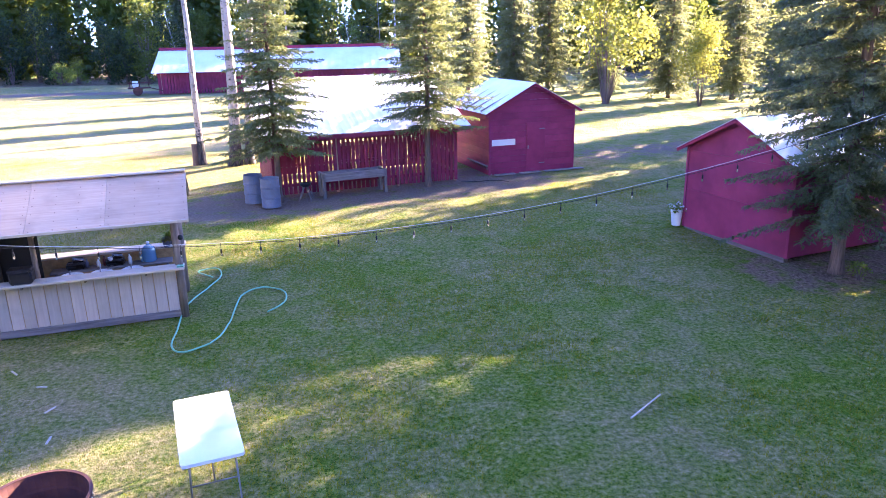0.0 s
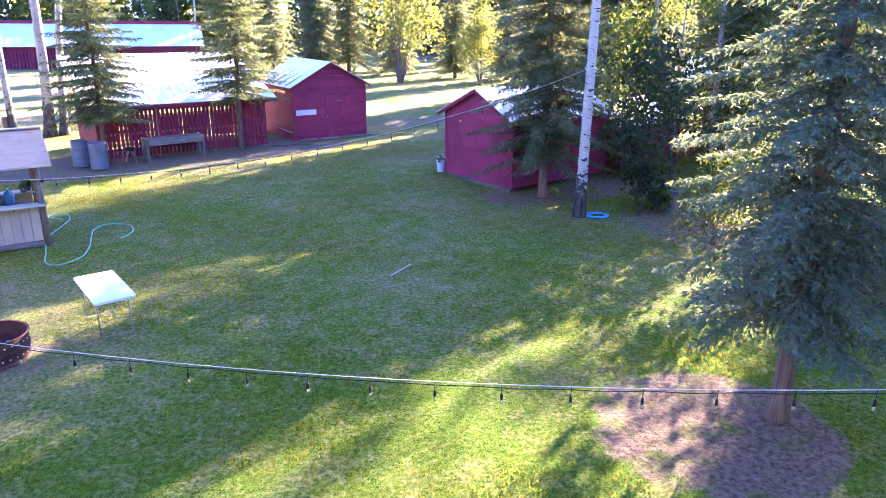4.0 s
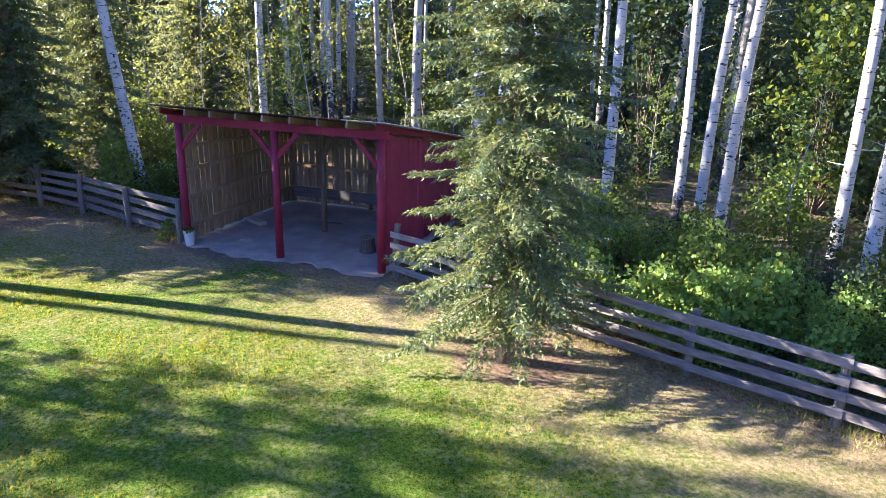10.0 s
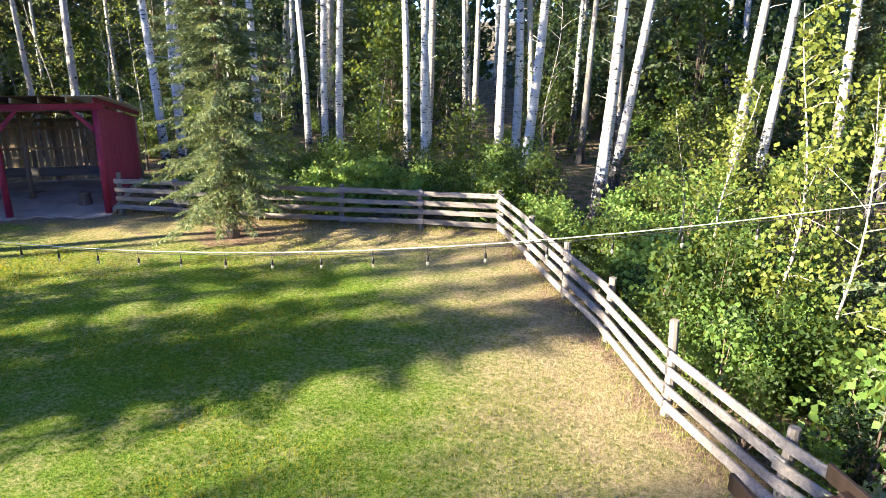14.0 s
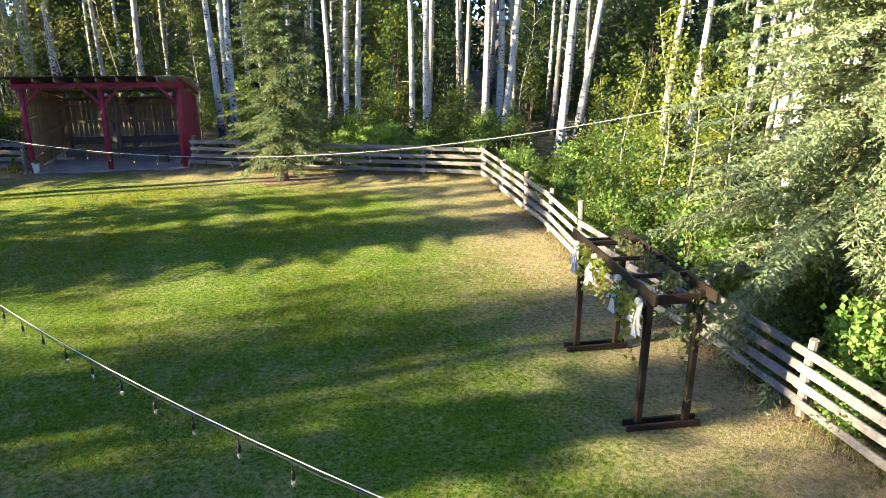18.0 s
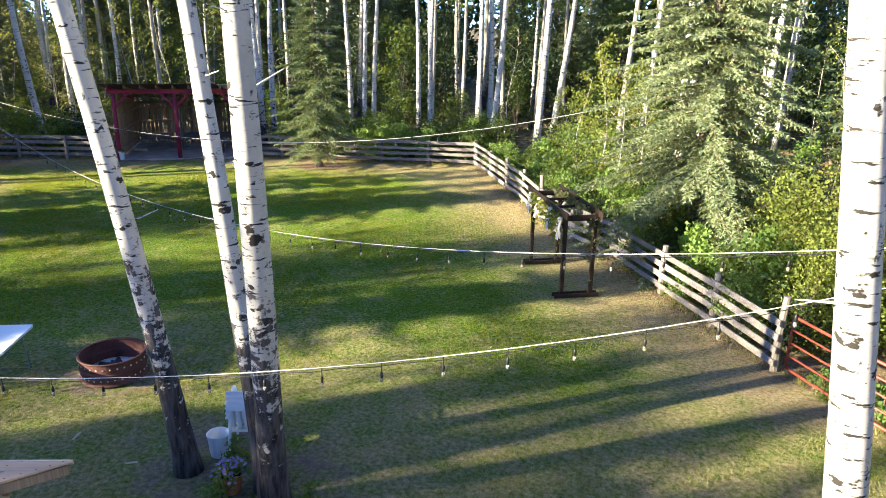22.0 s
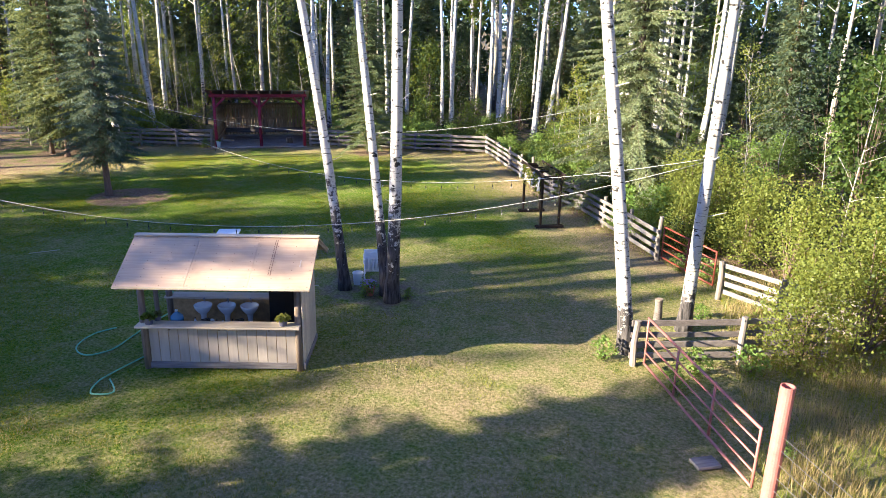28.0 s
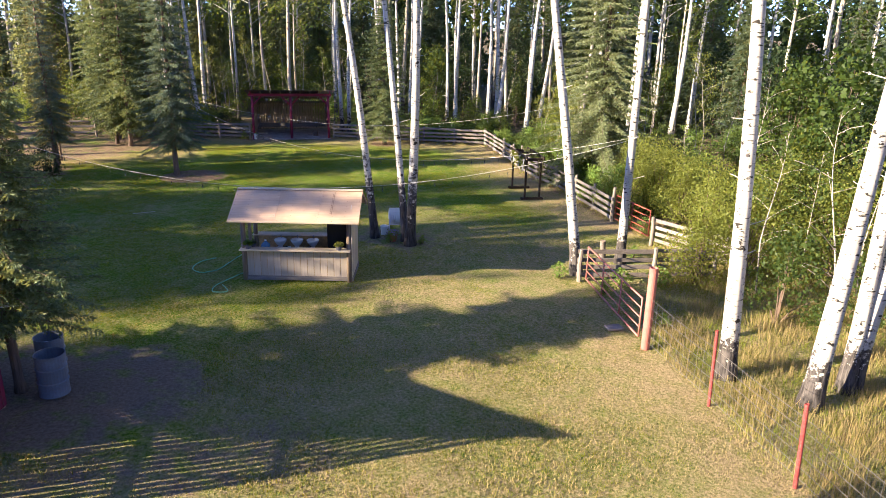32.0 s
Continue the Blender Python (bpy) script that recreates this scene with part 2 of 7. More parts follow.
ASPEN_BARK = bark_material("aspen_bark", (0.54, 0.53, 0.50), (0.03, 0.028, 0.026), 2.6)
ASPEN_BARK_LOW = bark_material("aspen_bark_low_foot", (0.54, 0.53, 0.50), (0.03, 0.028, 0.026), 1.15)
GREY_BARK = bark_material("grey_aspen_bark", (0.40, 0.37, 0.32), (0.05, 0.045, 0.04), 1.6, 0.6)
SPRUCE_BARK = wood("spruce_bark", (0.27, 0.20, 0.155), (0.09, 0.066, 0.052), 2, 0.9)
RED_BOARD = wood("red_painted_board", (0.22, 0.16, 0.12), (0.10, 0.07, 0.055), 2, 0.6, paint=(0.235, 0.030, 0.072), worn=0.55)
RED_SIDING = wood("red_painted_siding", (0.22, 0.12, 0.11), (0.13, 0.08, 0.07), 0, 0.55, paint=(0.29, 0.042, 0.105), worn=0.1)
RED_BEAM = wood("red_painted_post", (0.24, 0.16, 0.12), (0.12, 0.08, 0.06), 2, 0.55, paint=(0.26, 0.026, 0.062), worn=0.25)
GREY_WOOD = wood("weathered_grey_wood", (0.33, 0.31, 0.295), (0.14, 0.125, 0.118), 0, 0.8)
GREY_POST = wood("weathered_grey_post", (0.30, 0.275, 0.245), (0.15, 0.13, 0.11), 2, 0.85)
RAW_WOOD = wood("unpainted_slab_board", (0.60, 0.45, 0.30), (0.31, 0.22, 0.14), 2, 0.8)
LOG_WOOD = wood("peeled_log", (0.36, 0.29, 0.22), (0.17, 0.13, 0.10), 2, 0.75)
DARK_RAIL = wood("dark_weathered_rail", (0.24, 0.215, 0.20), (0.10, 0.088, 0.08), 0, 0.85)
DARK_STAIN = wood("dark_stained_timber", (0.036, 0.024, 0.019), (0.014, 0.010, 0.008), 2, 0.5)
OSB = plain("strand_board", (0.46, 0.30, 0.13), 0.8, vary=0.35, scale=40)
PLY = wood("plywood_sheet", (0.62, 0.47, 0.33), (0.50, 0.36, 0.25), 0, 0.75)
BEIGE = wood("beige_panel_siding", (0.62, 0.55, 0.45), (0.50, 0.44, 0.36), 2, 0.6)
PALE_TRIM = wood("pale_counter_board", (0.70, 0.62, 0.48), (0.52, 0.44, 0.32), 0, 0.6)
BLACK = plain("black_painted_board", (0.012, 0.012, 0.013), 0.5)
ROOF_METAL = plain("pale_roof_metal", (0.86, 0.86, 0.85), 0.32, 0.2, vary=0.1, scale=3)
DARK_ROOF = plain("rusty_dark_roof_metal", (0.085, 0.055, 0.05), 0.75, 0.1, vary=0.4)
WHITE_PLASTIC = plain("white_plastic", (0.78, 0.80, 0.80), 0.4, vary=0.06, bump=0.03)
CERAMIC = plain("white_ceramic", (0.80, 0.80, 0.78), 0.12, vary=0.04, bump=0.0, spec=0.6)
GREY_STEEL = plain("grey_tube_steel", (0.25, 0.26, 0.27), 0.4, 0.8)
DRUM_PAINT = plain("blue_grey_drum_paint", (0.16, 0.20, 0.27), 0.5, 0.1, vary=0.25, dirt=(0.16, 0.12, 0.10))
RUST = plain("rusty_steel", (0.085, 0.038, 0.034), 0.75, 0.3, vary=0.5, dirt=(0.17, 0.075, 0.045))
ASH = plain("grey_ash", (0.42, 0.42, 0.43), 0.95, vary=0.35, bump=0.6)
RED_PIPE = plain("red_painted_pipe", (0.25, 0.04, 0.04), 0.5, 0.1, vary=0.3, dirt=(0.34, 0.20, 0.17))
ORANGE_PIPE = plain("orange_red_painted_pipe", (0.27, 0.06, 0.035), 0.5, 0.1, vary=0.25)
PINK_PIPE = plain("sun_bleached_red_pipe", (0.40, 0.16, 0.135), 0.55, 0.1, vary=0.25, dirt=(0.3, 0.08, 0.07))
WIRE = plain("galvanised_wire", (0.30, 0.29, 0.28), 0.5, 0.7)
HOSE = plain("green_garden_hose", (0.22, 0.52, 0.30), 0.45, vary=0.15)
BLUE_HOSE = plain("blue_hose", (0.10, 0.36, 0.72), 0.35, vary=0.1)
BLUE_JUG = plain("blue_water_jug_plastic", (0.12, 0.27, 0.48), 0.2, vary=0.15)
ROPE = plain("white_rope", (0.72, 0.71, 0.68), 0.7, vary=0.12, scale=60)
CABLE = plain("black_rubber_cable", (0.012, 0.012, 0.013), 0.5)
TERRACOTTA = plain("terracotta", (0.42, 0.13, 0.07), 0.8)
GREY_POT = plain("blue_grey_pot", (0.12, 0.12, 0.16), 0.5)
PETAL = leafy("white_petals", (0.60, 0.60, 0.56), (0.82, 0.82, 0.78), (0.7, 0.7, 0.6), 0.3)
PURPLE = leafy("purple_petals", (0.22, 0.16, 0.36), (0.48, 0.42, 0.60), (0.4, 0.3, 0.5), 0.3)
CLOTH = leafy("white_gauze_cloth", (0.66, 0.64, 0.58), (0.82, 0.80, 0.74), (0.8, 0.75, 0.62), 0.35, 0.9)
SOIL = plain("pot_soil", (0.03, 0.022, 0.016), 0.95, bump=0.6)
FLOOR_DIRT = plain("packed_dirt", (0.38, 0.325, 0.28), 0.95, vary=0.35, scale=6, bump=0.8)
INK = plain("faded_print", (0.22, 0.14, 0.09), 0.8)
STONE = plain("grey_stone", (0.25, 0.24, 0.23), 0.9, bump=0.6)
WINDOW_DARK = plain("dark_window", (0.02, 0.025, 0.03), 0.1, spec=0.6)
HOUSE_WALL = plain("grey_house_siding", (0.30, 0.29, 0.27), 0.7)


def glass_material():
    m = Nodes("bulb_glass")
    return m.done((0.9, 0.9, 0.88), 0.05, spec=0.6, Transmission_Weight=0.85, IOR=1.45)


GLASS = glass_material()


# ---------------------------------------------------------------- building tools
def gz(x, y):
    """Height of the ground: level lawn, a little higher by the barn."""
    a = min(1, max(0, (y - 15) / 7.0))
    b = min(1, max(0, (x + 10) / 5.0))
    return 0.17 * a * a * (3 - 2 * a) * b * b * (3 - 2 * b)


def mesh_of(name, verts, faces, mat, smooth=False):
    me = bpy.data.meshes.new(name)
    me.from_pydata([tuple(v) for v in verts], [], [tuple(f) for f in faces])
    me.materials.append(mat)
    if smooth:
        me.polygons.foreach_set("use_smooth", [True] * len(me.polygons))
    me.update()
    return me


def array_mesh(name, verts, faces, mat):
    """A mesh of many loose faces from arrays."""
    me = bpy.data.meshes.new(name)
    k = faces.shape[1]
    me.vertices.add(len(verts))
    me.vertices.foreach_set("co", np.ascontiguousarray(verts, dtype=np.float32).ravel())
    me.loops.add(faces.size)
    me.loops.foreach_set("vertex_index", np.ascontiguousarray(faces, dtype=np.int32).ravel())
    me.polygons.add(len(faces))
    me.polygons.foreach_set("loop_start", np.arange(0, faces.size, k, dtype=np.int32))
    me.materials.append(mat)
    me.update(calc_edges=True)
    return me


class Build:
    """Collects solid pieces into one mesh."""

    def __init__(self):
        self.v, self.f = [], []

    def add(self, verts, faces, m=None):
        n = len(self.v)
        self.v += [tuple(m @ Vector(v)) if m else tuple(v) for v in verts]
        self.f += [tuple(n + i for i in f) for f in faces]
        return self

    def box(self, size, m=None, bevel=0.006):
        x, y, z = (s / 2 for s in size)
        b = min(bevel, x * 0.45, y * 0.45, z * 0.45)
        vs, idx = [], {}
        for sx in (-1, 1):
            for sy in (-1, 1):
                for sz in (-1, 1):
                    for k, p in enumerate(((x, y - b, z - b), (x - b, y, z - b), (x - b, y - b, z))):
                        idx[sx, sy, sz, k] = len(vs)
                        vs.append((sx * p[0], sy * p[1], sz * p[2]))
        fs = []
        for s in (-1, 1):
            o = 1 if s > 0 else -1
            ring = [(-1, -1), (1, -1), (1, 1), (-1, 1)][::o]
            fs.append([idx[s, a, c, 0] for a, c in ring])
            fs.append([idx[c, s, a, 1] for a, c in ring])
            fs.append([idx[a, c, s, 2] for a, c in ring])
        for a in (-1, 1):
            for c in (-1, 1):
                fs.append([idx[a, c, -1, 0], idx[a, c, 1, 0], idx[a, c, 1, 1], idx[a, c, -1, 1]][:: a * c])
                fs.append([idx[-1, a, c, 1], idx[1, a, c, 1], idx[1, a, c, 2], idx[-1, a, c, 2]][:: a * c])
                fs.append([idx[a, -1, c, 2], idx[a, 1, c, 2], idx[a, 1, c, 0], idx[a, -1, c, 0]][:: a * c])
                for d in (-1, 1):
                    fs.append([idx[a, c, d, 0], idx[a, c, d, 1], idx[a, c, d, 2]][:: a * c * d])
        return self.add(vs, fs, m)

    def beam(self, a, b, w, h, bevel=0.006, up=(0, 0, 1)):
        """A board from a to b, w across and h along up."""
        a, b = Vector(a), Vector(b)
        x = (b - a).normalized()
        y = Vector(up).cross(x).normalized()
        z = x.cross(y)
        m = Matrix((x, y, z)).transposed().to_4x4()
        m.translation = (a + b) / 2
        return self.box(((b - a).length, w, h), m, bevel)

    def tube(self, pts, radii, sides=8, caps=True, jitter=0.0, rng=None):
        pts = [Vector(p) for p in pts]
        if not hasattr(radii, "__len__"):
            radii = [radii] * len(pts)
        n = len(self.v)
        side = None
        for i, p in enumerate(pts):
            t = (pts[min(i + 1, len(pts) - 1)] - pts[max(i - 1, 0)]).normalized()
            if side is None:
                side = t.orthogonal().normalized()
            side = (side - t * side.dot(t)).normalized()
            other = t.cross(side)
            for k in range(sides):
                a = 2 * math.pi * k / sides
                r = radii[i] * (1 + (rng.uniform(-jitter, jitter) if jitter else 0))
                self.v.append(tuple(p + (side * math.cos(a) + other * math.sin(a)) * r))
        for i in range(len(pts) - 1):
            for k in range(sides):
                a, b = n + i * sides + k, n + i * sides + (k + 1) % sides
                self.f.append((a, b, b + sides, a + sides))
        if caps:
            self.f.append(tuple(n + k for k in range(sides))[::-1])
            e = n + (len(pts) - 1) * sides
            self.f.append(tuple(e + k for k in range(sides)))
        return self

    def lathe(self, profile, sides=20, m=None):
        """Turns a profile of (radius, height) about z."""
        vs, fs = [], []
        for r, z in profile:
            for k in range(sides):
                a = 2 * math.pi * k / sides
                vs.append((r * math.cos(a), r * math.sin(a), z))
        for i in range(len(profile) - 1):
            for k in range(sides):
                a, b = i * sides + k, i * sides + (k + 1) % sides
                fs.append((a, b, b + sides, a + sides))
        return self.add(vs, fs, m)

    def slab(self, outline, lo, hi, m=None):
        """A flat outline, pushed from lo to hi in z."""
        n = len(outline)
        vs = [(x, y, lo) for x, y in outline] + [(x, y, hi) for x, y in outline]
        fs = [tuple(range(n))[::-1], tuple(range(n, 2 * n))] + [(i, (i + 1) % n, n + (i + 1) % n, n + i) for i in range(n)]
        return self.add(vs, fs, m)

    def mesh(self, name, mat, smooth=False):
        return mesh_of(name, self.v, self.f, mat, smooth)


def part(name, build, mat, parent, label="", smooth=False, at=None):
    """One mesh object under a thing or under a part."""
    me = build.mesh(name, mat, smooth) if isinstance(build, Build) else build
    ob = new(name, me)
    ob.parent = parent
    if at is not None:
        ob.matrix_basis = at
    return tagged(ob, label)


def thing(name, m, label, category, group="", kind=""):
    ob = new(name)
    ob.empty_display_size = 0.2
    ob.matrix_basis = m
    return tagged(ob, label, category, group, kind)


def turned(x, y, degrees, z=None):
    return pose(x, y, gz(x, y) if z is None else z, 0, 0, degrees)


# ---------------------------------------------------------------- ground
def smooth01(v):
    v = np.clip(v, 0, 1)
    return v * v * (3 - 2 * v)


def seg_dist(X, Y, a, b):
    a, b = np.array(a, float), np.array(b, float)
    d = b - a
    t = np.clip(((X - a[0]) * d[0] + (Y - a[1]) * d[1]) / (d @ d), 0, 1)
    return np.hypot(X - a[0] - t * d[0], Y - a[1] - t * d[1])


FENCE_SIDE = [(-4.32, -12.85), (-5.44, -10.9), (-6.5, -8.95), (-7.45, -7.2), (-8.42, -5.05), (-9.6, -3.2), (-10.85, -1.7), (-12.1, 0.45), (-13.1, 2.1), (-14.05, 3.88)]
FENCE_BACK = [(6.0, -11.3), (4.3, -11.55), (2.1, -11.9), (-0.2, -12.25), (-2.25, -12.6), (-4.3, -12.9)]
FENCE_LEFT = [(10.95, -8.65), (12.9, -8.1), (14.95, -7.55), (16.6, -6.9), (18.2, -6.1)]
FENCE_FAR = [(18.2, -6.1), (20.5, -5.2), (23.2, -3.6), (25.4, -0.6), (26.3, 2.3), (27.1, 5.3), (28.0, 8.6), (29.0, 12.0)]
YARD = [(-4.3, -12.9), (-8.42, -5.05), (-14.05, 3.88), (-15.7, 6.4), (-16.0, 15.8), (-18.9, 21.0), (-24, 34), (-60, 60), (-60, 95), (20, 95), (34, 60), (30, 30), (29, 12), (26, 2), (18.2, -6.1), (10.7, -8.7), (6.3, -11.2)]


def inside(X, Y, poly):
    hit = np.zeros(X.shape, bool)
    for (x0, y0), (x1, y1) in zip(poly, poly[1:] + poly[:1]):
        if y0 != y1:
            cross = ((y0 > Y) != (y1 > Y)) & (X < (x1 - x0) * (Y - y0) / (y1 - y0) + x0)
            hit ^= cross
    return hit


def edge_dist(X, Y, line):
    d = np.full(X.shape, 1e9)
    for a, b in zip(line, line[1:]):
        d = np.minimum(d, seg_dist(X, Y, a, b))
    return d


def dryness(X, Y):
    """How dry the lawn is, how bare the soil, how much forest litter lies on it."""
    yard = inside(X, Y, YARD)
    fence = np.minimum(edge_dist(X, Y, FENCE_SIDE), edge_dist(X, Y, FENCE_BACK))
    d = 0.09 + 0.17 * smooth01((Y - 4.0) / 4.5)
    d = np.maximum(d, 0.88 * smooth01((4.8 - fence) / 4.2))
    d = np.maximum(d, 0.85 * smooth01((4.2 - edge_dist(X, Y, FENCE_LEFT)) / 3.2))
    d = np.maximum(d, 0.55 * smooth01((4 - seg_dist(X, Y, (16, 4), (21, -2))) / 4))
    d = np.maximum(d, 0.75 * smooth01((3.4 - seg_dist(X, Y, (12, -2), (16, 2.5))) / 3.0))
    d = np.maximum(d, 0.45 * smooth01((6 - seg_dist(X, Y, (-4, 8), (-6.5, 9.5))) / 4))
    d = np.maximum(d, 0.70 * smooth01((5 - seg_dist(X, Y, (-10, 13), (-12, 17))) / 5))
    d = np.maximum(d, 0.75 * smooth01((4.5 - seg_dist(X, Y, (-15.5, 14), (-19, 23))) / 4))
    d = np.maximum(d, 0.45 * smooth01((Y - 18.5) / 2.5))
    d = np.maximum(d, 0.27 * smooth01((Y - 4.5) / 4.0))
    d = np.maximum(d, 0.60 * smooth01((Y - 3.0) / 5.0) * smooth01((-4.5 - X) / 4.0))
    d = np.maximum(d, 0.38 * smooth01((Y - 34) / 6.0))
    d = np.maximum(d, 0.40 * smooth01((4 - seg_dist(X, Y, (6, 15), (2, 21))) / 4))
    dirt = 0.75 * smooth01((3.1 - seg_dist(X, Y, (-5.2, 22.4), (3.0, 25.9))) / 1.8)
    dirt = np.maximum(dirt, 0.40 * smooth01((2.6 - seg_dist(X, Y, (-6.5, 25.5), (-9.5, 22.8))) / 2.5))
    dirt = np.maximum(dirt, 0.55 * smooth01((1.2 - np.hypot(X + 3.1, Y - 7.6)) / 0.6))
    dirt = np.maximum(dirt, 0.50 * smooth01((2.1 - seg_dist(X, Y, (-6.2, 9.2), (-7.3, 9.6))) / 1.6))
    dirt = np.maximum(dirt, 0.8 * smooth01((1.7 - seg_dist(X, Y, (10.9, -9.0), (6.6, -11.5))) / 1.3))
    dirt = np.maximum(dirt, 0.6 * smooth01((2.6 - seg_dist(X, Y, (8.2, 31), (13, 33))) / 2.0))
    dirt = np.maximum(dirt, 0.9 * smooth01((3.5 - seg_dist(X, Y, (-60, 77), (-26, 80))) / 2.0))
    wheel = np.minimum(np.abs(seg_dist(X, Y, (-60, 50), (-2, 34)) - 2.5), 9)
    dirt = np.maximum(dirt, 0.28 * smooth01((1.2 - wheel) / 1.0) * (Y > 20))
    litter = np.where(yard, 0.0, 0.85)
    outside = np.where(yard, 0, np.minimum(edge_dist(X, Y, YARD + YARD[:1]), 4) / 4)
    litter = np.where(yard, 0.55 * smooth01((0.9 - fence) / 0.8), 0.82 + 0.15 * outside)
    litter = np.maximum(litter, 0.72 * smooth01((1.95 - np.hypot(X - 6.75, Y - 2.95)) / 0.55))
    litter = np.maximum(litter, 0.8 * smooth01((3.2 - seg_dist(X, Y, (16, -3.3), (16.4, -6))) / 2.0))
    litter = np.maximum(litter, 0.62 * smooth01((4.2 - seg_dist(X, Y, (17.0, -0.5), (23.0, 1.0))) / 2.5))
    litter = np.maximum(litter, 0.7 * smooth01((1.5 - np.hypot(X - 1.9, Y + 10.6)) / 0.8))
    litter = np.maximum(litter, 0.65 * smooth01((2.2 - seg_dist(X, Y, (8.8, 15.6), (14, 17))) / 1.6))
    litter = np.maximum(litter, 0.6 * smooth01((2.5 - seg_dist(X, Y, (12, 12), (14.5, 5))) / 1.6))
    e = np.where(yard, 0, smooth01((-13 - X) / 2) * smooth01((X + 34) / 8) * smooth01((Y - 2) / 5) * smooth01((42 - Y) / 10))
    litter, d = litter + (0.22 - litter) * e, d + (0.75 - d) * e
    e = smooth01((X - 23) / 6) * smooth01((Y + 4) / 6) * smooth01((52 - Y) / 8)
    litter, d = litter * (1 - e), d + (0.25 - d) * e
    return d, dirt, litter


def make_ground():
    xs = np.unique(np.concatenate([[-2500, -900, -400, -200, -120, -80], np.arange(-60, -26, 1.5), np.arange(-26, 24, 0.3), np.arange(24, 60, 1.5), [80, 120, 200, 400, 900, 2500]]))
    ys = np.unique(np.concatenate([[-2500, -900, -400, -200, -120, -80], np.arange(-60, -16, 1.5), np.arange(-16, 30, 0.3), np.arange(30, 100, 1.5), [120, 160, 250, 400, 900, 2500]]))
    X, Y = np.meshgrid(xs, ys)
    rng = np.random.default_rng(5)
    a, b = np.clip((Y - 15) / 7, 0, 1), np.clip((X + 10) / 5, 0, 1)
    Z = 0.17 * a * a * (3 - 2 * a) * b * b * (3 - 2 * b)
    near = (np.abs(X) < 60) & (Y > -60) & (Y < 100)
    Z = Z + np.where(near, rng.uniform(-0.012, 0.012, X.shape) + 0.025 * np.sin(X * 0.9 + 1.3 * np.sin(Y * 0.5)) * np.sin(Y * 0.8 + X * 0.2) - 0.02, -0.02)
    nx, ny = len(xs), len(ys)
    V = np.stack([X, Y, Z], -1).reshape(-1, 3)
    i = (np.arange(ny - 1)[:, None] * nx + np.arange(nx - 1)[None]).ravel()
    F = np.stack([i, i + 1, i + nx + 1, i + nx], 1)
    me = array_mesh("ground", V, F, GROUND)
    for name, values in zip(("dry", "dirt", "litter"), dryness(X, Y)):
        me.attributes.new(name, "FLOAT", "POINT").data.foreach_set("value", values.astype(np.float32).ravel())
    me.polygons.foreach_set("use_smooth", [True] * len(me.polygons))
    return tagged(new("ground", me), "mown lawn with straw-dry patches and bare soil", "ground", kind="structure")


make_ground()


def grass(name, X, Y, length, width, mat, label, lean=0.5, seed=1):
    """Loose blades, one leaning triangle each."""
    rng = np.random.default_rng(seed)
    n = len(X)
    a = np.clip((Y - 15) / 7, 0, 1)
    b = np.clip((X + 10) / 5, 0, 1)
    Z = 0.17 * a * a * (3 - 2 * a) * b * b * (3 - 2 * b) - 0.03
    ang, tip = rng.uniform(0, 2 * np.pi, n), rng.uniform(0, 2 * np.pi, n)
    h = length * rng.uniform(0.55, 1.25, n)
    w = width * rng.uniform(0.7, 1.3, n)
    base = np.stack([X, Y, Z], 1)
    side = np.stack([np.cos(ang) * w, np.sin(ang) * w, 0 * w], 1)
    top = base + np.stack([np.cos(tip) * h * lean * rng.uniform(0, 1, n), np.sin(tip) * h * lean * rng.uniform(0, 1, n), h], 1)
    V = np.stack([base - side, base + side, top], 1).reshape(-1, 3)
    ob = new(name, array_mesh(name, V, np.arange(3 * n).reshape(-1, 3), mat))
    return tagged(ob, label, "grass", kind="stuff")


def scatter(n, x0, x1, y0, y1, seed):
    rng = np.random.default_rng(seed)
    return rng.uniform(x0, x1, n), rng.uniform(y0, y1, n), rng.uniform(0, 1, n)


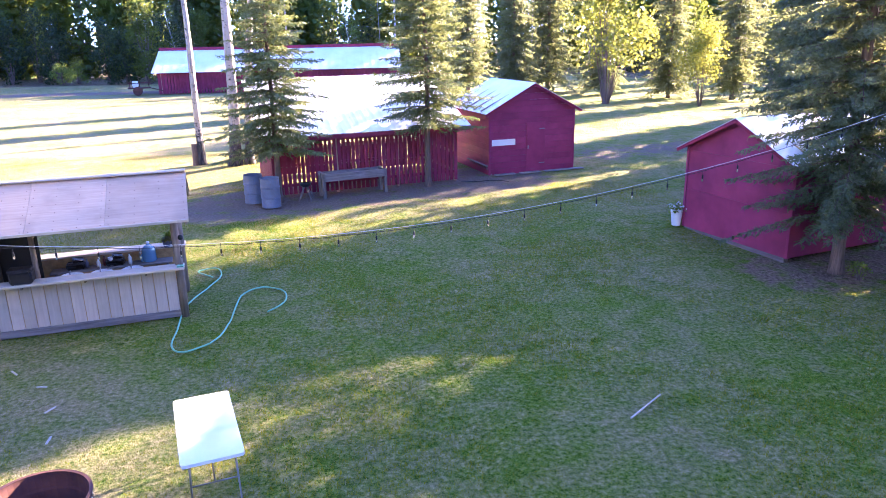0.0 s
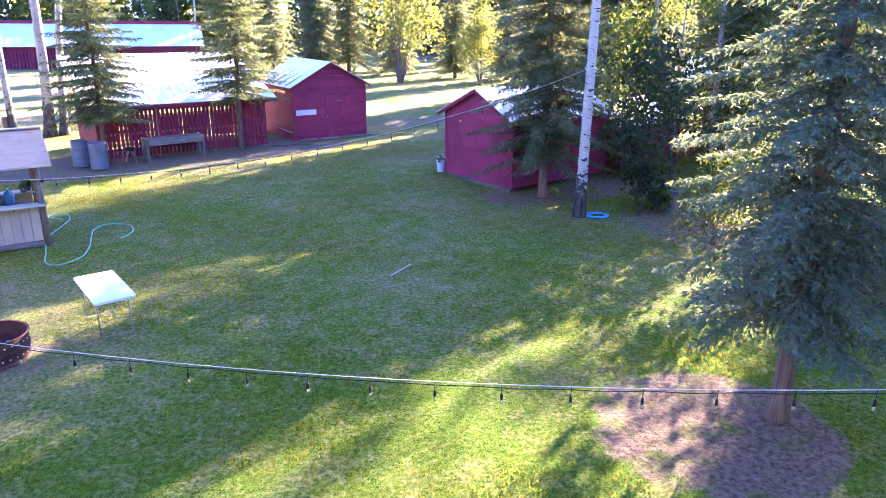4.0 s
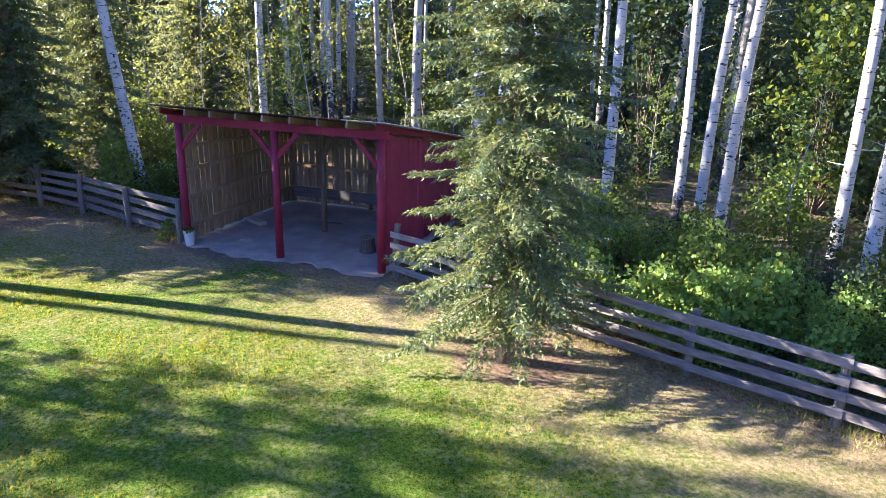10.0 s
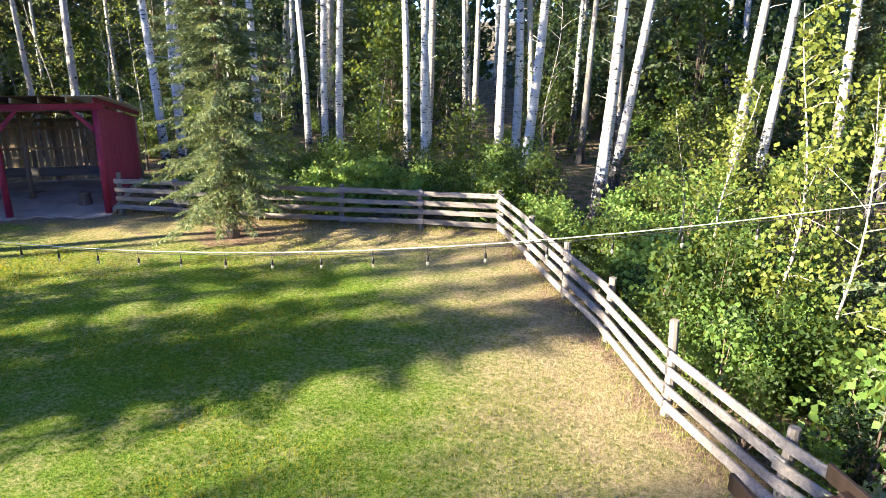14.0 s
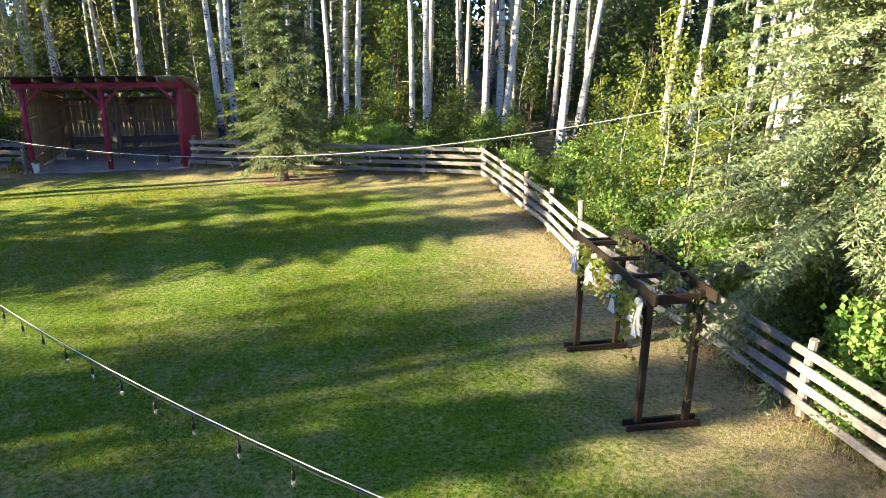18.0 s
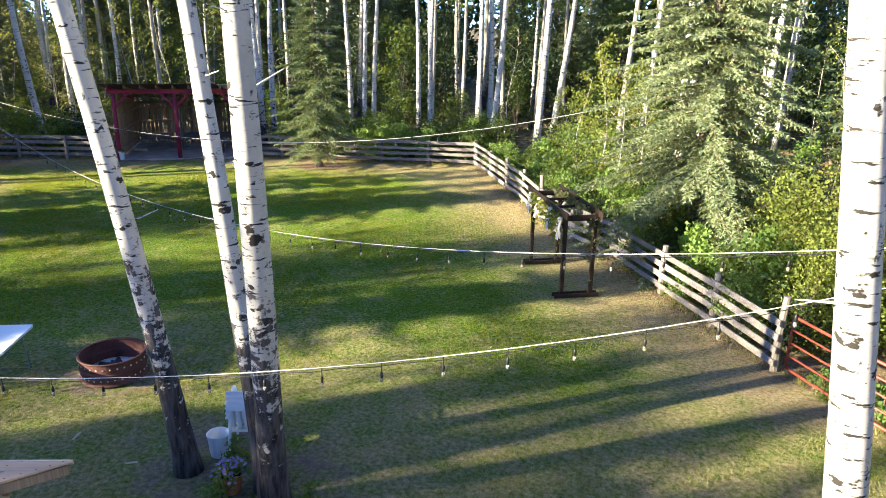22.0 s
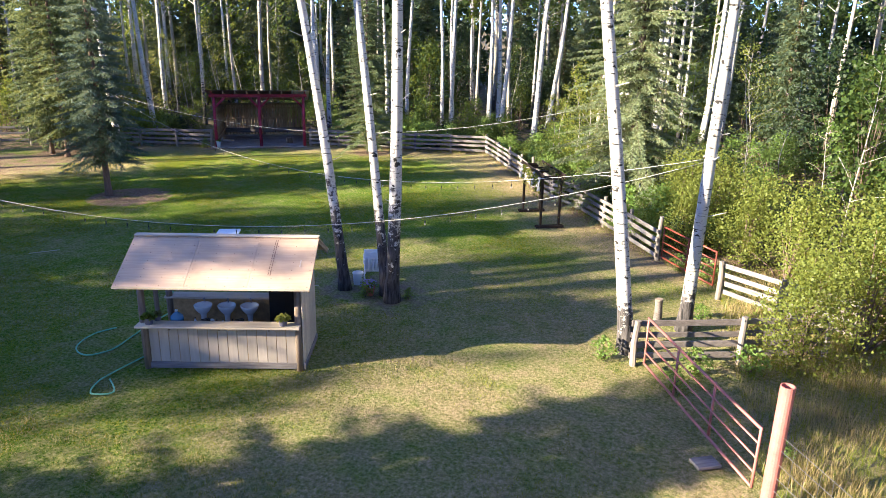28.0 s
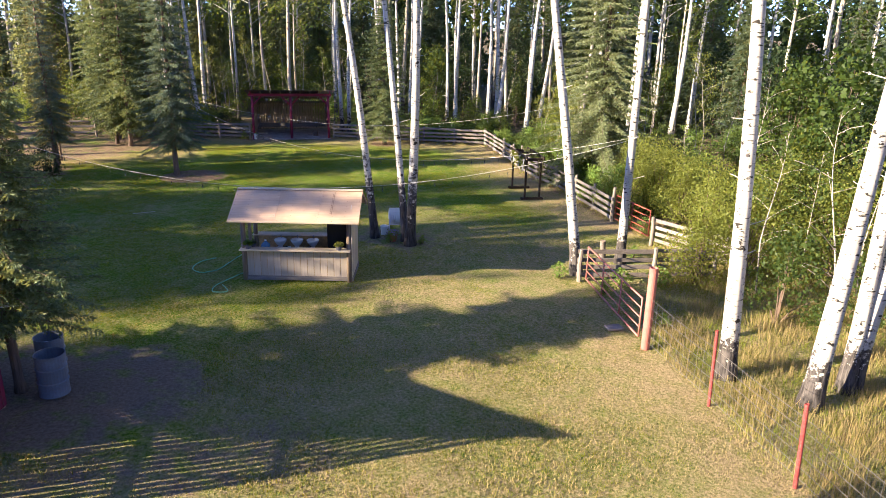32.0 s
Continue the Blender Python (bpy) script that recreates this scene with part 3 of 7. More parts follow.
def make_lawn():
    X, Y, R = scatter(760000, -16.5, 17, -13, 25, 11)
    d, dirt, lit = dryness(X, Y)
    patch = np.sin(X * 1.3 + 2 * np.sin(Y * 0.7)) * np.sin(Y * 1.1 + 1.5 * np.sin(X * 0.6)) * 0.25
    keep = inside(X, Y, YARD) & (dirt < 0.35) & (lit < 0.35)
    green = keep & (R > d + patch + 0.1)
    straw = keep & (R < (d + patch) * 0.55)
    grass("lawn_grass", X[green], Y[green], 0.045, 0.0085, BLADES, "short green mown grass of the lawn", 0.8, 2)
    grass("dry_lawn_grass", X[straw], Y[straw], 0.038, 0.007, STRAW, "short straw-coloured dry grass", 0.9, 3)
    X, Y, R = scatter(150000, -24, -3.5, 17.5, 34, 14)
    d, dirt, lit = dryness(X, Y)
    keep = inside(X, Y, YARD) & (dirt < 0.4) & (Y > 17.5)
    straw = keep & (R < 0.6)
    grass("dry_lawn_grass", X[straw], Y[straw], 0.065, 0.0085, STRAW, "short straw-coloured dry grass by the barn", 0.9, 8)
    green = keep & (R > 0.68)
    grass("lawn_grass", X[green], Y[green], 0.06, 0.0085, BLADES, "short green grass among the straw by the barn", 0.8, 9)
    X, Y, R = scatter(165000, -27, -13.6, 4, 30, 12)
    keep = ~inside(X, Y, YARD) & (np.sin(X * 2.1 + Y) * np.sin(Y * 1.7 - X) + R > 0.6)
    grass("tall_dry_grass", X[keep], Y[keep], 0.33, 0.005, STRAW, "tall yellow uncut grass behind the wire fence", 0.5, 4)
    keep = ~inside(X, Y, YARD) & (R > 0.35)
    grass("tall_green_grass", X[keep], Y[keep], 0.20, 0.005, BLADES, "tall green grass among the dry stalks", 0.6, 5)
    # uncut tufts along the fences
    rng = np.random.default_rng(21)
    pts = []
    for line, n in ((FENCE_SIDE, 5200), (FENCE_BACK, 3600), (FENCE_LEFT, 1500)):
        for a, b in zip(line, line[1:]):
            t = rng.uniform(0, 1, n // (len(line) - 1))
            off = rng.normal(0, 0.22, (len(t), 2))
            pts.append(np.array(a) + (np.array(b) - np.array(a)) * t[:, None] + off)
    P = np.concatenate(pts)
    half = rng.uniform(0, 1, len(P)) < 0.55
    grass("fence_line_straw", P[half, 0], P[half, 1], 0.11, 0.005, STRAW, "uncut straw along the foot of the fence", 0.8, 6)
    grass("fence_line_grass", P[~half, 0], P[~half, 1], 0.10, 0.006, BLADES, "uncut green grass along the foot of the fence", 0.8, 7)


make_lawn()


# ---------------------------------------------------------------- trees
def unit(a):
    return a / np.maximum(np.linalg.norm(a, axis=-1, keepdims=True), 1e-9)


def spruce_meshes(height, radius, seed, fine=1.0, bare=0.5, droop=0.35, mat=None, thin=1.0, trunk_r=None):
    """Trunk and crown of a spruce: whorls of drooping boughs, each a fan of needle twigs."""
    rng = np.random.default_rng(seed)
    r0 = trunk_r or 0.02 + 0.0085 * height
    b = Build()
    pr = random.Random(seed)
    hs = [0, 0.12, 0.4, 1.2] + [height * k / 6 for k in range(2, 7)]
    hs = sorted(h for h in hs if h <= height)
    b.tube([(0.02 * math.sin(h * 1.3), 0.02 * math.cos(h), h - (0.1 if h == 0 else 0)) for h in hs], [max(0.012, (r0 * (1.45 if h == 0 else 1.15 if h < 0.2 else 1)) * (1 - h / height) ** 0.85 + 0.01) for h in hs], 9, True, 0.06, pr)
    nwh = int(height / (0.235 / thin ** 0.5))
    zs, az, ln = [], [], []
    for k in range(nwh):
        f = (k + 0.5) / nwh
        z = bare + (height - bare - 0.15) * f
        full = (1 - f) ** 0.82 * (0.78 + 0.22 * min(1, f * 7))
        m = rng.integers(5, 8) if f < 0.85 else 4
        a0 = rng.uniform(0, 6.28)
        for j in range(m):
            zs.append(z + rng.uniform(-0.12, 0.12))
            az.append(a0 + 6.283 * j / m + rng.uniform(-0.35, 0.35))
            ln.append(max(0.12, radius * full * rng.uniform(0.62, 1.12)))
    zs, az, ln = map(np.array, (zs, az, ln))
    up = 0.25 * (zs / height) - 0.02
    dr = droop * (1.15 - zs / height) * rng.uniform(0.7, 1.3, len(zs))
    # boughs of bare wood, kept in the trunk mesh
    wood = Build()
    for i in range(0, len(zs), 1 if fine >= 0.8 else 3):
        pts = []
        for s in (0, 0.4, 0.8):
            pts.append((math.cos(az[i]) * ln[i] * s, math.sin(az[i]) * ln[i] * s, zs[i] + ln[i] * (up[i] * s - dr[i] * s * s + dr[i] * 0.45 * s ** 3)))
        wood.tube(pts, [0.012 + 0.008 * ln[i], 0.010, 0.004], 4, False)
    # twigs along each bough
    step = 0.066 / fine
    cnt = np.maximum(3, (ln / step).astype(int))
    bi = np.repeat(np.arange(len(zs)), cnt * 2)
    s = np.clip(np.concatenate([np.repeat((np.arange(c) + rng.uniform(0.2, 1, c)) / c, 2) for c in cnt]), 0.06, 1)
    side = np.tile([1.0, -1.0], len(bi) // 2)
    L = ln[bi]
    ca, sa = np.cos(az[bi]), np.sin(az[bi])
    pos = np.stack([ca * L * s, sa * L * s, zs[bi] + L * (up[bi] * s - dr[bi] * s**2 + dr[bi] * 0.45 * s**3)], 1)
    tang = unit(np.stack([ca, sa, up[bi] - 2 * dr[bi] * s + 1.35 * dr[bi] * s**2], 1))
    across = np.stack([-sa, ca, 0 * sa], 1) * side[:, None]
    tl = (0.12 + 0.50 * (1 - s) * np.minimum(1, L)) * rng.uniform(0.6, 1.15, len(s)) * np.minimum(1, 0.35 + L)
    tdir = unit(tang * 0.75 + across * rng.uniform(0.5, 1.0, len(s))[:, None] + np.stack([0 * s, 0 * s, -rng.uniform(0.05, 0.65, len(s))], 1))
    keep = rng.uniform(0, 1, len(s)) < 0.96
    pos, tdir, tl = pos[keep], tdir[keep], tl[keep]
    # needle tufts along each twig
    nstep = 0.031 / fine
    c2 = np.maximum(3, (tl / nstep).astype(int))
    ti = np.repeat(np.arange(len(tl)), c2)
    u = np.concatenate([(np.arange(c) + 0.3) / c for c in c2])
    p = pos[ti] + tdir[ti] * (tl[ti] * u)[:, None]
    rnd = unit(rng.normal(0, 1, (len(ti), 3)))
    d = unit(tdir[ti] * 0.9 + rnd * 0.75)
    w = unit(np.cross(d, unit(rng.normal(0, 1, (len(ti), 3)))))
    nl = rng.uniform(0.06, 0.115, len(ti)) / fine ** 0.95
    nw = 0.019 / fine ** 0.95
    V = np.stack([p - w * nw, p + w * nw, p + d * nl[:, None]], 1).reshape(-1, 3)
    return b.mesh("trunk", SPRUCE_BARK, True), wood.mesh("bough", SPRUCE_BARK), array_mesh("crown", V, np.arange(len(V)).reshape(-1, 3), mat or NEEDLES)


def leaf_faces(P, size, rng, flat=0.4):
    """Leaf-shaped faces at points, facing all ways but more upwards."""
    n = len(P)
    nrm = unit(rng.normal(0, 1, (n, 3)) + np.array([0, 0, flat]))
    a = unit(np.cross(nrm, unit(rng.normal(0, 1, (n, 3)))))
    c = np.cross(nrm, a)
    s = (size * rng.uniform(0.6, 1.3, n))[:, None]
    V = np.stack([P - a * s * 0.55, P + c * s * 0.42 - a * s * 0.08, P + a * s * 0.55, P - c * s * 0.42 - a * s * 0.08], 1).reshape(-1, 3)
    return V, np.arange(4 * n).reshape(-1, 4)


def bush_meshes(height, radius, leaves, size, seed, mat, lobes=9, stem=True, low=0.12):
    """A shrub: stems and clumps of loose leaves, with gaps between the clumps."""
    rng = np.random.default_rng(seed)
    pr = random.Random(seed)
    C, R = [], []
    for k in range(lobes):
        z = height * (low + (1 - low) * (k + 0.5) / lobes)
        f = math.sin(math.pi * min(0.95, 0.25 + 0.7 * (k + 0.5) / lobes))
        a, r = rng.uniform(0, 6.28), radius * f * rng.uniform(0.25, 0.75)
        C.append((math.cos(a) * r, math.sin(a) * r, z))
        R.append(radius * rng.uniform(0.32, 0.55))
    C, R = np.array(C), np.array(R)
    pick = rng.integers(0, lobes, leaves)
    d = unit(rng.normal(0, 1, (leaves, 3))) * (rng.uniform(0, 1, leaves) ** 0.45)[:, None]
    P = C[pick] + d * (R[pick])[:, None] * np.array([1, 1, 0.8])
    P[:, 2] = np.abs(P[:, 2]) + 0.02
    V, F = leaf_faces(P, size, rng)
    b = Build()
    for k in range(lobes):
        c = C[k]
        b.tube([(c[0] * 0.08, c[1] * 0.08, -0.05), (c[0] * 0.4, c[1] * 0.4, c[2] * 0.5), tuple(c)], [0.018 + 0.004 * height, 0.014, 0.005], 5, False)
    return b.mesh("wood", SPRUCE_BARK), array_mesh("foliage", V, F, mat)


def aspen_meshes(height, radius, lean, seed, bark, crown_low=0.45, leaves=1100, size=0.17, mat=None, crook=0.12, stubs=True, bow=(0.0, 0.0)):
    """A tall thin trunk with small limbs; the crown of leaf clumps sits high."""
    rng = np.random.default_rng(seed)
    pr = random.Random(seed)
    n = 12
    ph = rng.uniform(0, 6.28)
    def axis(f):
        w = crook * math.sin(f * 5.0 + ph) * min(1, f * 3)
        h = f * height
        return Vector((lean[0] * h + bow[0] * h * h + w, lean[1] * h + bow[1] * h * h + w * 0.6, h))
    b = Build()
    fs = [0, 0.012, 0.035] + [0.08 + 0.92 * k / (n - 1) for k in range(n)]
    b.tube([axis(f) - Vector((0, 0, 0.12 if f == 0 else 0)) for f in fs], [radius * (1.5 if f == 0 else 1.22 if f < 0.02 else 1.06 if f < 0.05 else 1) * (1 - 0.88 * f) for f in fs], 12, True, 0.035, pr)
    lobes = []
    w = Build()
    for k in range(16):
        f = crown_low + (1 - crown_low) * (k + 0.4) / 16
        a = rng.uniform(0, 6.28)
        ll = (0.9 + 1.5 * math.sin(math.pi * (k + 1) / 17)) * height / 15
        p = axis(f)
        q = p + Vector((math.cos(a) * ll, math.sin(a) * ll, ll * rng.uniform(0.2, 0.8)))
        w.tube([p, p.lerp(q, 0.5) + Vector((0, 0, 0.05)), q], [radius * 0.28, radius * 0.16, 0.01], 4, False)
        lobes.append((q, ll * 0.6))
        lobes.append((p.lerp(q, 0.55), ll * 0.45))
    if stubs:
        for k in range(5):
            f = rng.uniform(0.12, crown_low)
            a = rng.uniform(0, 6.28)
            p = axis(f)
            q = p + Vector((math.cos(a), math.sin(a), rng.uniform(0, 0.5))) * rng.uniform(0.2, 0.6)
            w.tube([p, q], [0.016, 0.005], 4, False)
    C = np.array([tuple(c) for c, _ in lobes])
    R = np.array([r for _, r in lobes])
    pick = rng.integers(0, len(lobes), leaves)
    P = C[pick] + unit(rng.normal(0, 1, (leaves, 3))) * (rng.uniform(0, 1, leaves) ** 0.5 * R[pick])[:, None]
    V, F = leaf_faces(P, size, rng)
    return b.mesh("trunk", bark, True), w.mesh("limb", bark), array_mesh("crown", V, F, mat or ASPEN_LEAVES)


def plant(name, meshes, x, y, turn, label, category, group="", scale=1.0, parts=("trunk", "limb", "crown"), z=None):
    ob = thing(name, turned(x, y, turn, z) @ Matrix.Scale(scale, 4), label, category, group)
    for p, me in zip(parts, meshes):
        tagged(part(p, me, None, ob), kind="" if p == "trunk" else "stuff")
    return ob


# -- spruces that the camera passes
def hero_spruces():
    low = dict(group="spruces of the yard")
    plant("spruce_tree", spruce_meshes(12.5, 2.2, 31, 1.05, 1.4, 0.5, NEEDLES, 0.6), 7.75, 3.0, 20, "dark blue-green spruce standing in a ring of needle litter", "tree", **low)
    plant("spruce_tree", spruce_meshes(10.5, 2.35, 32, 1.15, 0.7, 0.42, NEEDLES_GREEN, 0.75, trunk_r=0.12), 1.93, -10.42, 60, "bushy light green spruce in front of the rail fence", "tree", **low)
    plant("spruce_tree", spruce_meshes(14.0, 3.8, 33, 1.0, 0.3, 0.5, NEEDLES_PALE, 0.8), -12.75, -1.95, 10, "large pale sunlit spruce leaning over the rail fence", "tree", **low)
    plant("spruce_tree", spruce_meshes(8.4, 2.2, 34, 1.0, 1.5, 0.3, NEEDLES_GREEN, 0.75), -3.85, 22.85, 80, "slim young spruce beside the steel drums", "tree", **low)
    plant("spruce_tree", spruce_meshes(9.5, 2.35, 35, 0.95, 2.0, 0.25, NEEDLES_GREEN, 0.5), 0.78, 24.75, 140, "slim spruce with a bare lower trunk beside the slat barn", "tree", **low)
    plant("spruce_tree", spruce_meshes(12.5, 2.8, 36, 0.9, 1.2, 0.42, NEEDLES_DARK, 0.8), 9.6, 15.55, 200, "tall spruce with bare lower twigs against the red shed", "tree", **low)
    for i, (x, y, h, r, bare) in enumerate(((13.5, 4.9, 12, 1.05, 1.6), (14.6, 3.85, 12, 1.25, 1.3), (15.2, 3.2, 13, 1.3, 1.5))):
        plant("thin_spruce_tree", spruce_meshes(h, r, 40 + i, 0.8, bare, 0.75, NEEDLES_SPARSE if i else NEEDLES, 0.24 if i else 0.5, 0.085), x, y, 50 * i, "thin drooping spruce, backlit by the low sun", "tree", "row of thin spruces")
    pole = spruce_meshes(11.0, 0.95, 44, 0.7, 1.6, 0.8, NEEDLES_SPARSE, 0.16, 0.06)
    for i, (x, y, s) in enumerate(((16.4, 5.3, 1.0), (17.3, 4.3, 0.9), (16.0, 6.3, 0.85), (15.9, 2.3, 0.8))):
        plant("thin_spruce_tree", pole, x, y, 75 * i, "thin drooping spruce, backlit by the low sun", "tree", "row of thin spruces", s)
    dark = spruce_meshes(12.0, 2.4, 50, 0.54, 0.6, 0.5, NEEDLES_DARK)
    dark2 = spruce_meshes(14.0, 2.7, 51, 0.48, 0.8, 0.5, NEEDLES_DARK)
    spots = ((15.9, -3.15, 1.0), (17.3, -3.5, 0.9), (17.4, -6.9, 0.95), (18.5, -5.0, 1.05), (19.5, -9.6, 1.0), (24.0, -9.5, 1.1))
    edge = [spruce_meshes(12.0 + k, 2.3, 52 + k, 0.6, 1.1, 0.6, NEEDLES_GREEN, 0.42) for k in range(2)]
    for i, (x, y, s) in enumerate(spots):
        plant("spruce_tree", edge[i % 2], x, y, 67 * i, "green spruce with hanging boughs at the edge of the woods", "tree", "spruces by the woods", s)
    for i, (x, y, s) in enumerate(((14.3, 27.0, 1.0), (14.2, 25.2, 1.0), (16.2, 30.0, 1.05), (17.0, 25.7, 0.95), (20.2, 28.2, 1.0), (21, 20.9, 0.85), (20.5, 11.5, 0.85), (23.5, 14.6, 0.95), (18.4, 18.5, 0.95), (21.1, 22.4, 0.95), (24.2, 22.8, 1.0), (20, 32, 1.15), (24, 33, 1.1), (27, 38, 1.15), (23.5, 36.3, 1.0), (18.6, 28.4, 0.95), (16.1, 25.5, 0.85))):
        plant("spruce_tree", (dark2, dark)[i % 2], x, y, 40 + 77 * i, "tall dark spruce behind the red shed", "tree", "spruces behind the shed", s * 0.95)
    for i, (x, y, s) in enumerate(((7.5, 62, 1.2), (11, 66, 1.35), (15, 62, 1.2), (4, 70, 1.3), (19, 57, 1.1), (23, 54.5, 1.1), (24, 41.5, 1.15), (27.5, 47, 1.2))):
        plant("spruce_tree", (dark, dark2)[i % 2], x, y, 10 + 77 * i, "dark spruce beyond the yard", "tree", "spruces beyond the yard", s)
    leafy_tree = aspen_meshes(14, 0.14, (0.02, 0.0), 58, GREY_BARK, 0.25, 1500, 0.17)
    for i, (x, y, s) in enumerate(((16.5, 21.5, 0.5), (18.5, 24.5, 0.55), (21.5, 28.5, 1.1), (17.5, 18.5, 0.85), (24.5, 25, 1.1), (18.6, 19.6, 0.9), (25.5, 23.3, 1.0), (14.5, 20.5, 0.45), (18.5, 34.0, 0.8), (23, 37.6, 0.9), (26.5, 15.6, 0.65), (15.5, 25.4, 0.6), (15.2, 17.4, 0.5))):
        plant("aspen_tree", leafy_tree, x, y, 80 * i, "leafy aspen behind the red shed", "tree", "aspens behind the shed", s * 1.0)
    c, d = math.cos(radians(SUN_AZ)), math.sin(radians(SUN_AZ))
    # added trees, set across and along the sun's way to dapple the lawn
    belt = ((9.8, 43), (14.4, 40), (15.1, 46), (-2.9, 42), (-3.6, 49), (-12.4, 45), (-13.8, 40), (2.6, 37), (0.0, 49), (4.4, 43), (9.4, 35), (10.6, 33), (3.1, 31), (2.2, 47))
    for i, (u, v) in enumerate(belt):
        plant("aspen_tree", leafy_tree, c * v - d * u, d * v + c * u, 53 * i, "tall leafy aspen added towards the sun to shade the lawn", "tree", "aspens towards the sun", 0.98 + 0.05 * (i % 4))
    return dark, dark2


FAR_SPRUCE = hero_spruces()


# -- aspens whose places are known: x, y, radius, lean per metre of height
def hero_aspens():
    spots = (
        (-6.0, 9.54, 0.145, (0.053, 0.089), 71, 2.4), (-7.22, 9.57, 0.14, (0.083, -0.005), 72, 2.6), (-7.51, 9.90, 0.175, (-0.105, 0.152), 73, 2.7),
        (-13.57, 10.96, 0.17, (0.121, 0.07), 74, 1.9), (-14.8, 9.29, 0.16, (-0.023, 0.182), 75, 1.5), (12.57, -3.2, 0.19, (0.008, 0.066), 76, 1.8), (9.69, 13.15, 0.15, (0.004, -0.011), 77, 1.6),
        (-17.74, 16.81, 0.20, (0.049, 0.156), 78, 1.5), (-19.35, 17.58, 0.21, (-0.048, 0.021), 79, 1.2), (-20.2, 16.6, 0.17, (0, 0), 80, 1.2), (-20.35, 16.5, 0.17, (-0.06, 0), 81, 1.2),
        (-8.9, 31.0, 0.15, (-0.023, 0), 82, 1.2), (-7.3, 30.3, 0.23, (0.04, 0.015), 83, 1.4), (-6.75, 30.4, 0.18, (0.09, 0.03), 84, 1.2),
        (20.7, 3.4, 0.165, (-0.018, 0.047), 85, 2.0), (24.1, 2.3, 0.14, (-0.017, 0.048), 86, 1.5), (26.4, 4.4, 0.16, (-0.02, 0.0), 87, 1.4),
        (15.2, -9.3, 0.17, (0.018, 0.097), 88, 1.4), (22.0, -8.4, 0.15, (-0.013, 0.11), 89, 1.4),
        (2.7, -17.3, 0.13, (0.0, 0.0), 90, 1.0), (2.3, -17.5, 0.14, (-0.03, 0.0), 91, 1.0), (-0.25, -17.2, 0.13, (0.03, 0), 92, 1.0), (-0.55, -18.5, 0.13, (0.01, 0), 93, 1.0), (-1.2, -16.2, 0.14, (0.0, 0), 94, 1.0),
        (-2.7, -19.6, 0.17, (0.011, 0), 95, 1.0), (-3.2, -20.0, 0.17, (0, 0), 96, 1.0), (-4.2, -16.1, 0.16, (-0.07, 0), 97, 0.9), (-6.5, -15.0, 0.18, (-0.072, 0.016), 98, 0.9), (-6.7, -18.4, 0.17, (-0.095, 0), 99, 0.9),
        (4.2, -18.9, 0.14, (0.01, 0), 100, 1.0), (7.0, -14.6, 0.15, (0.02, 0), 101, 1.2), (6.5, -14.8, 0.15, (-0.02, 0), 102, 1.2), (18.9, -15.0, 0.17, (0.009, 0.01), 103, 1.3),
        (-13.3, -13.5, 0.19, (-0.04, 0), 104, 0.8), (-10.9, -19.0, 0.16, (-0.06, 0), 105, 0.8), (-12.35, -4.45, 0.14, (0.0, 0), 106, 0.8), (-15.9, -17.5, 0.2, (-0.05, 0), 107, 0.8), (-17.0, -19.6, 0.2, (-0.05, 0), 108, 0.8),
        (5.0, -17.0, 0.15, (0.04, 0), 109, 1.2),
    )
    bows = {71: (0.0028, 0.0035), 72: (0.0012, 0.0014), 73: (0.0037, -0.0007), 74: (0.0019, 0.0), 75: (0.0016, 0.0), 78: (0.003, 0.0)}
    for x, y, r, lean, seed, foot in spots:
        bark = GREY_BARK if y >= 30 and x <= 0 else ASPEN_BARK if foot > 2.2 else ASPEN_BARK_LOW
        plant("aspen_tree", aspen_meshes(17.0 + seed % 3, r, lean, seed, bark, 0.5, 700, 0.19, crook=0.008 if seed < 74 else 0.03 if seed < 80 else 0.12, bow=bows.get(seed, (0, 0))), x, y, 0, "tall white-barked aspen with black scars and a dark foot", "tree", "aspens with known trunks")


hero_aspens()


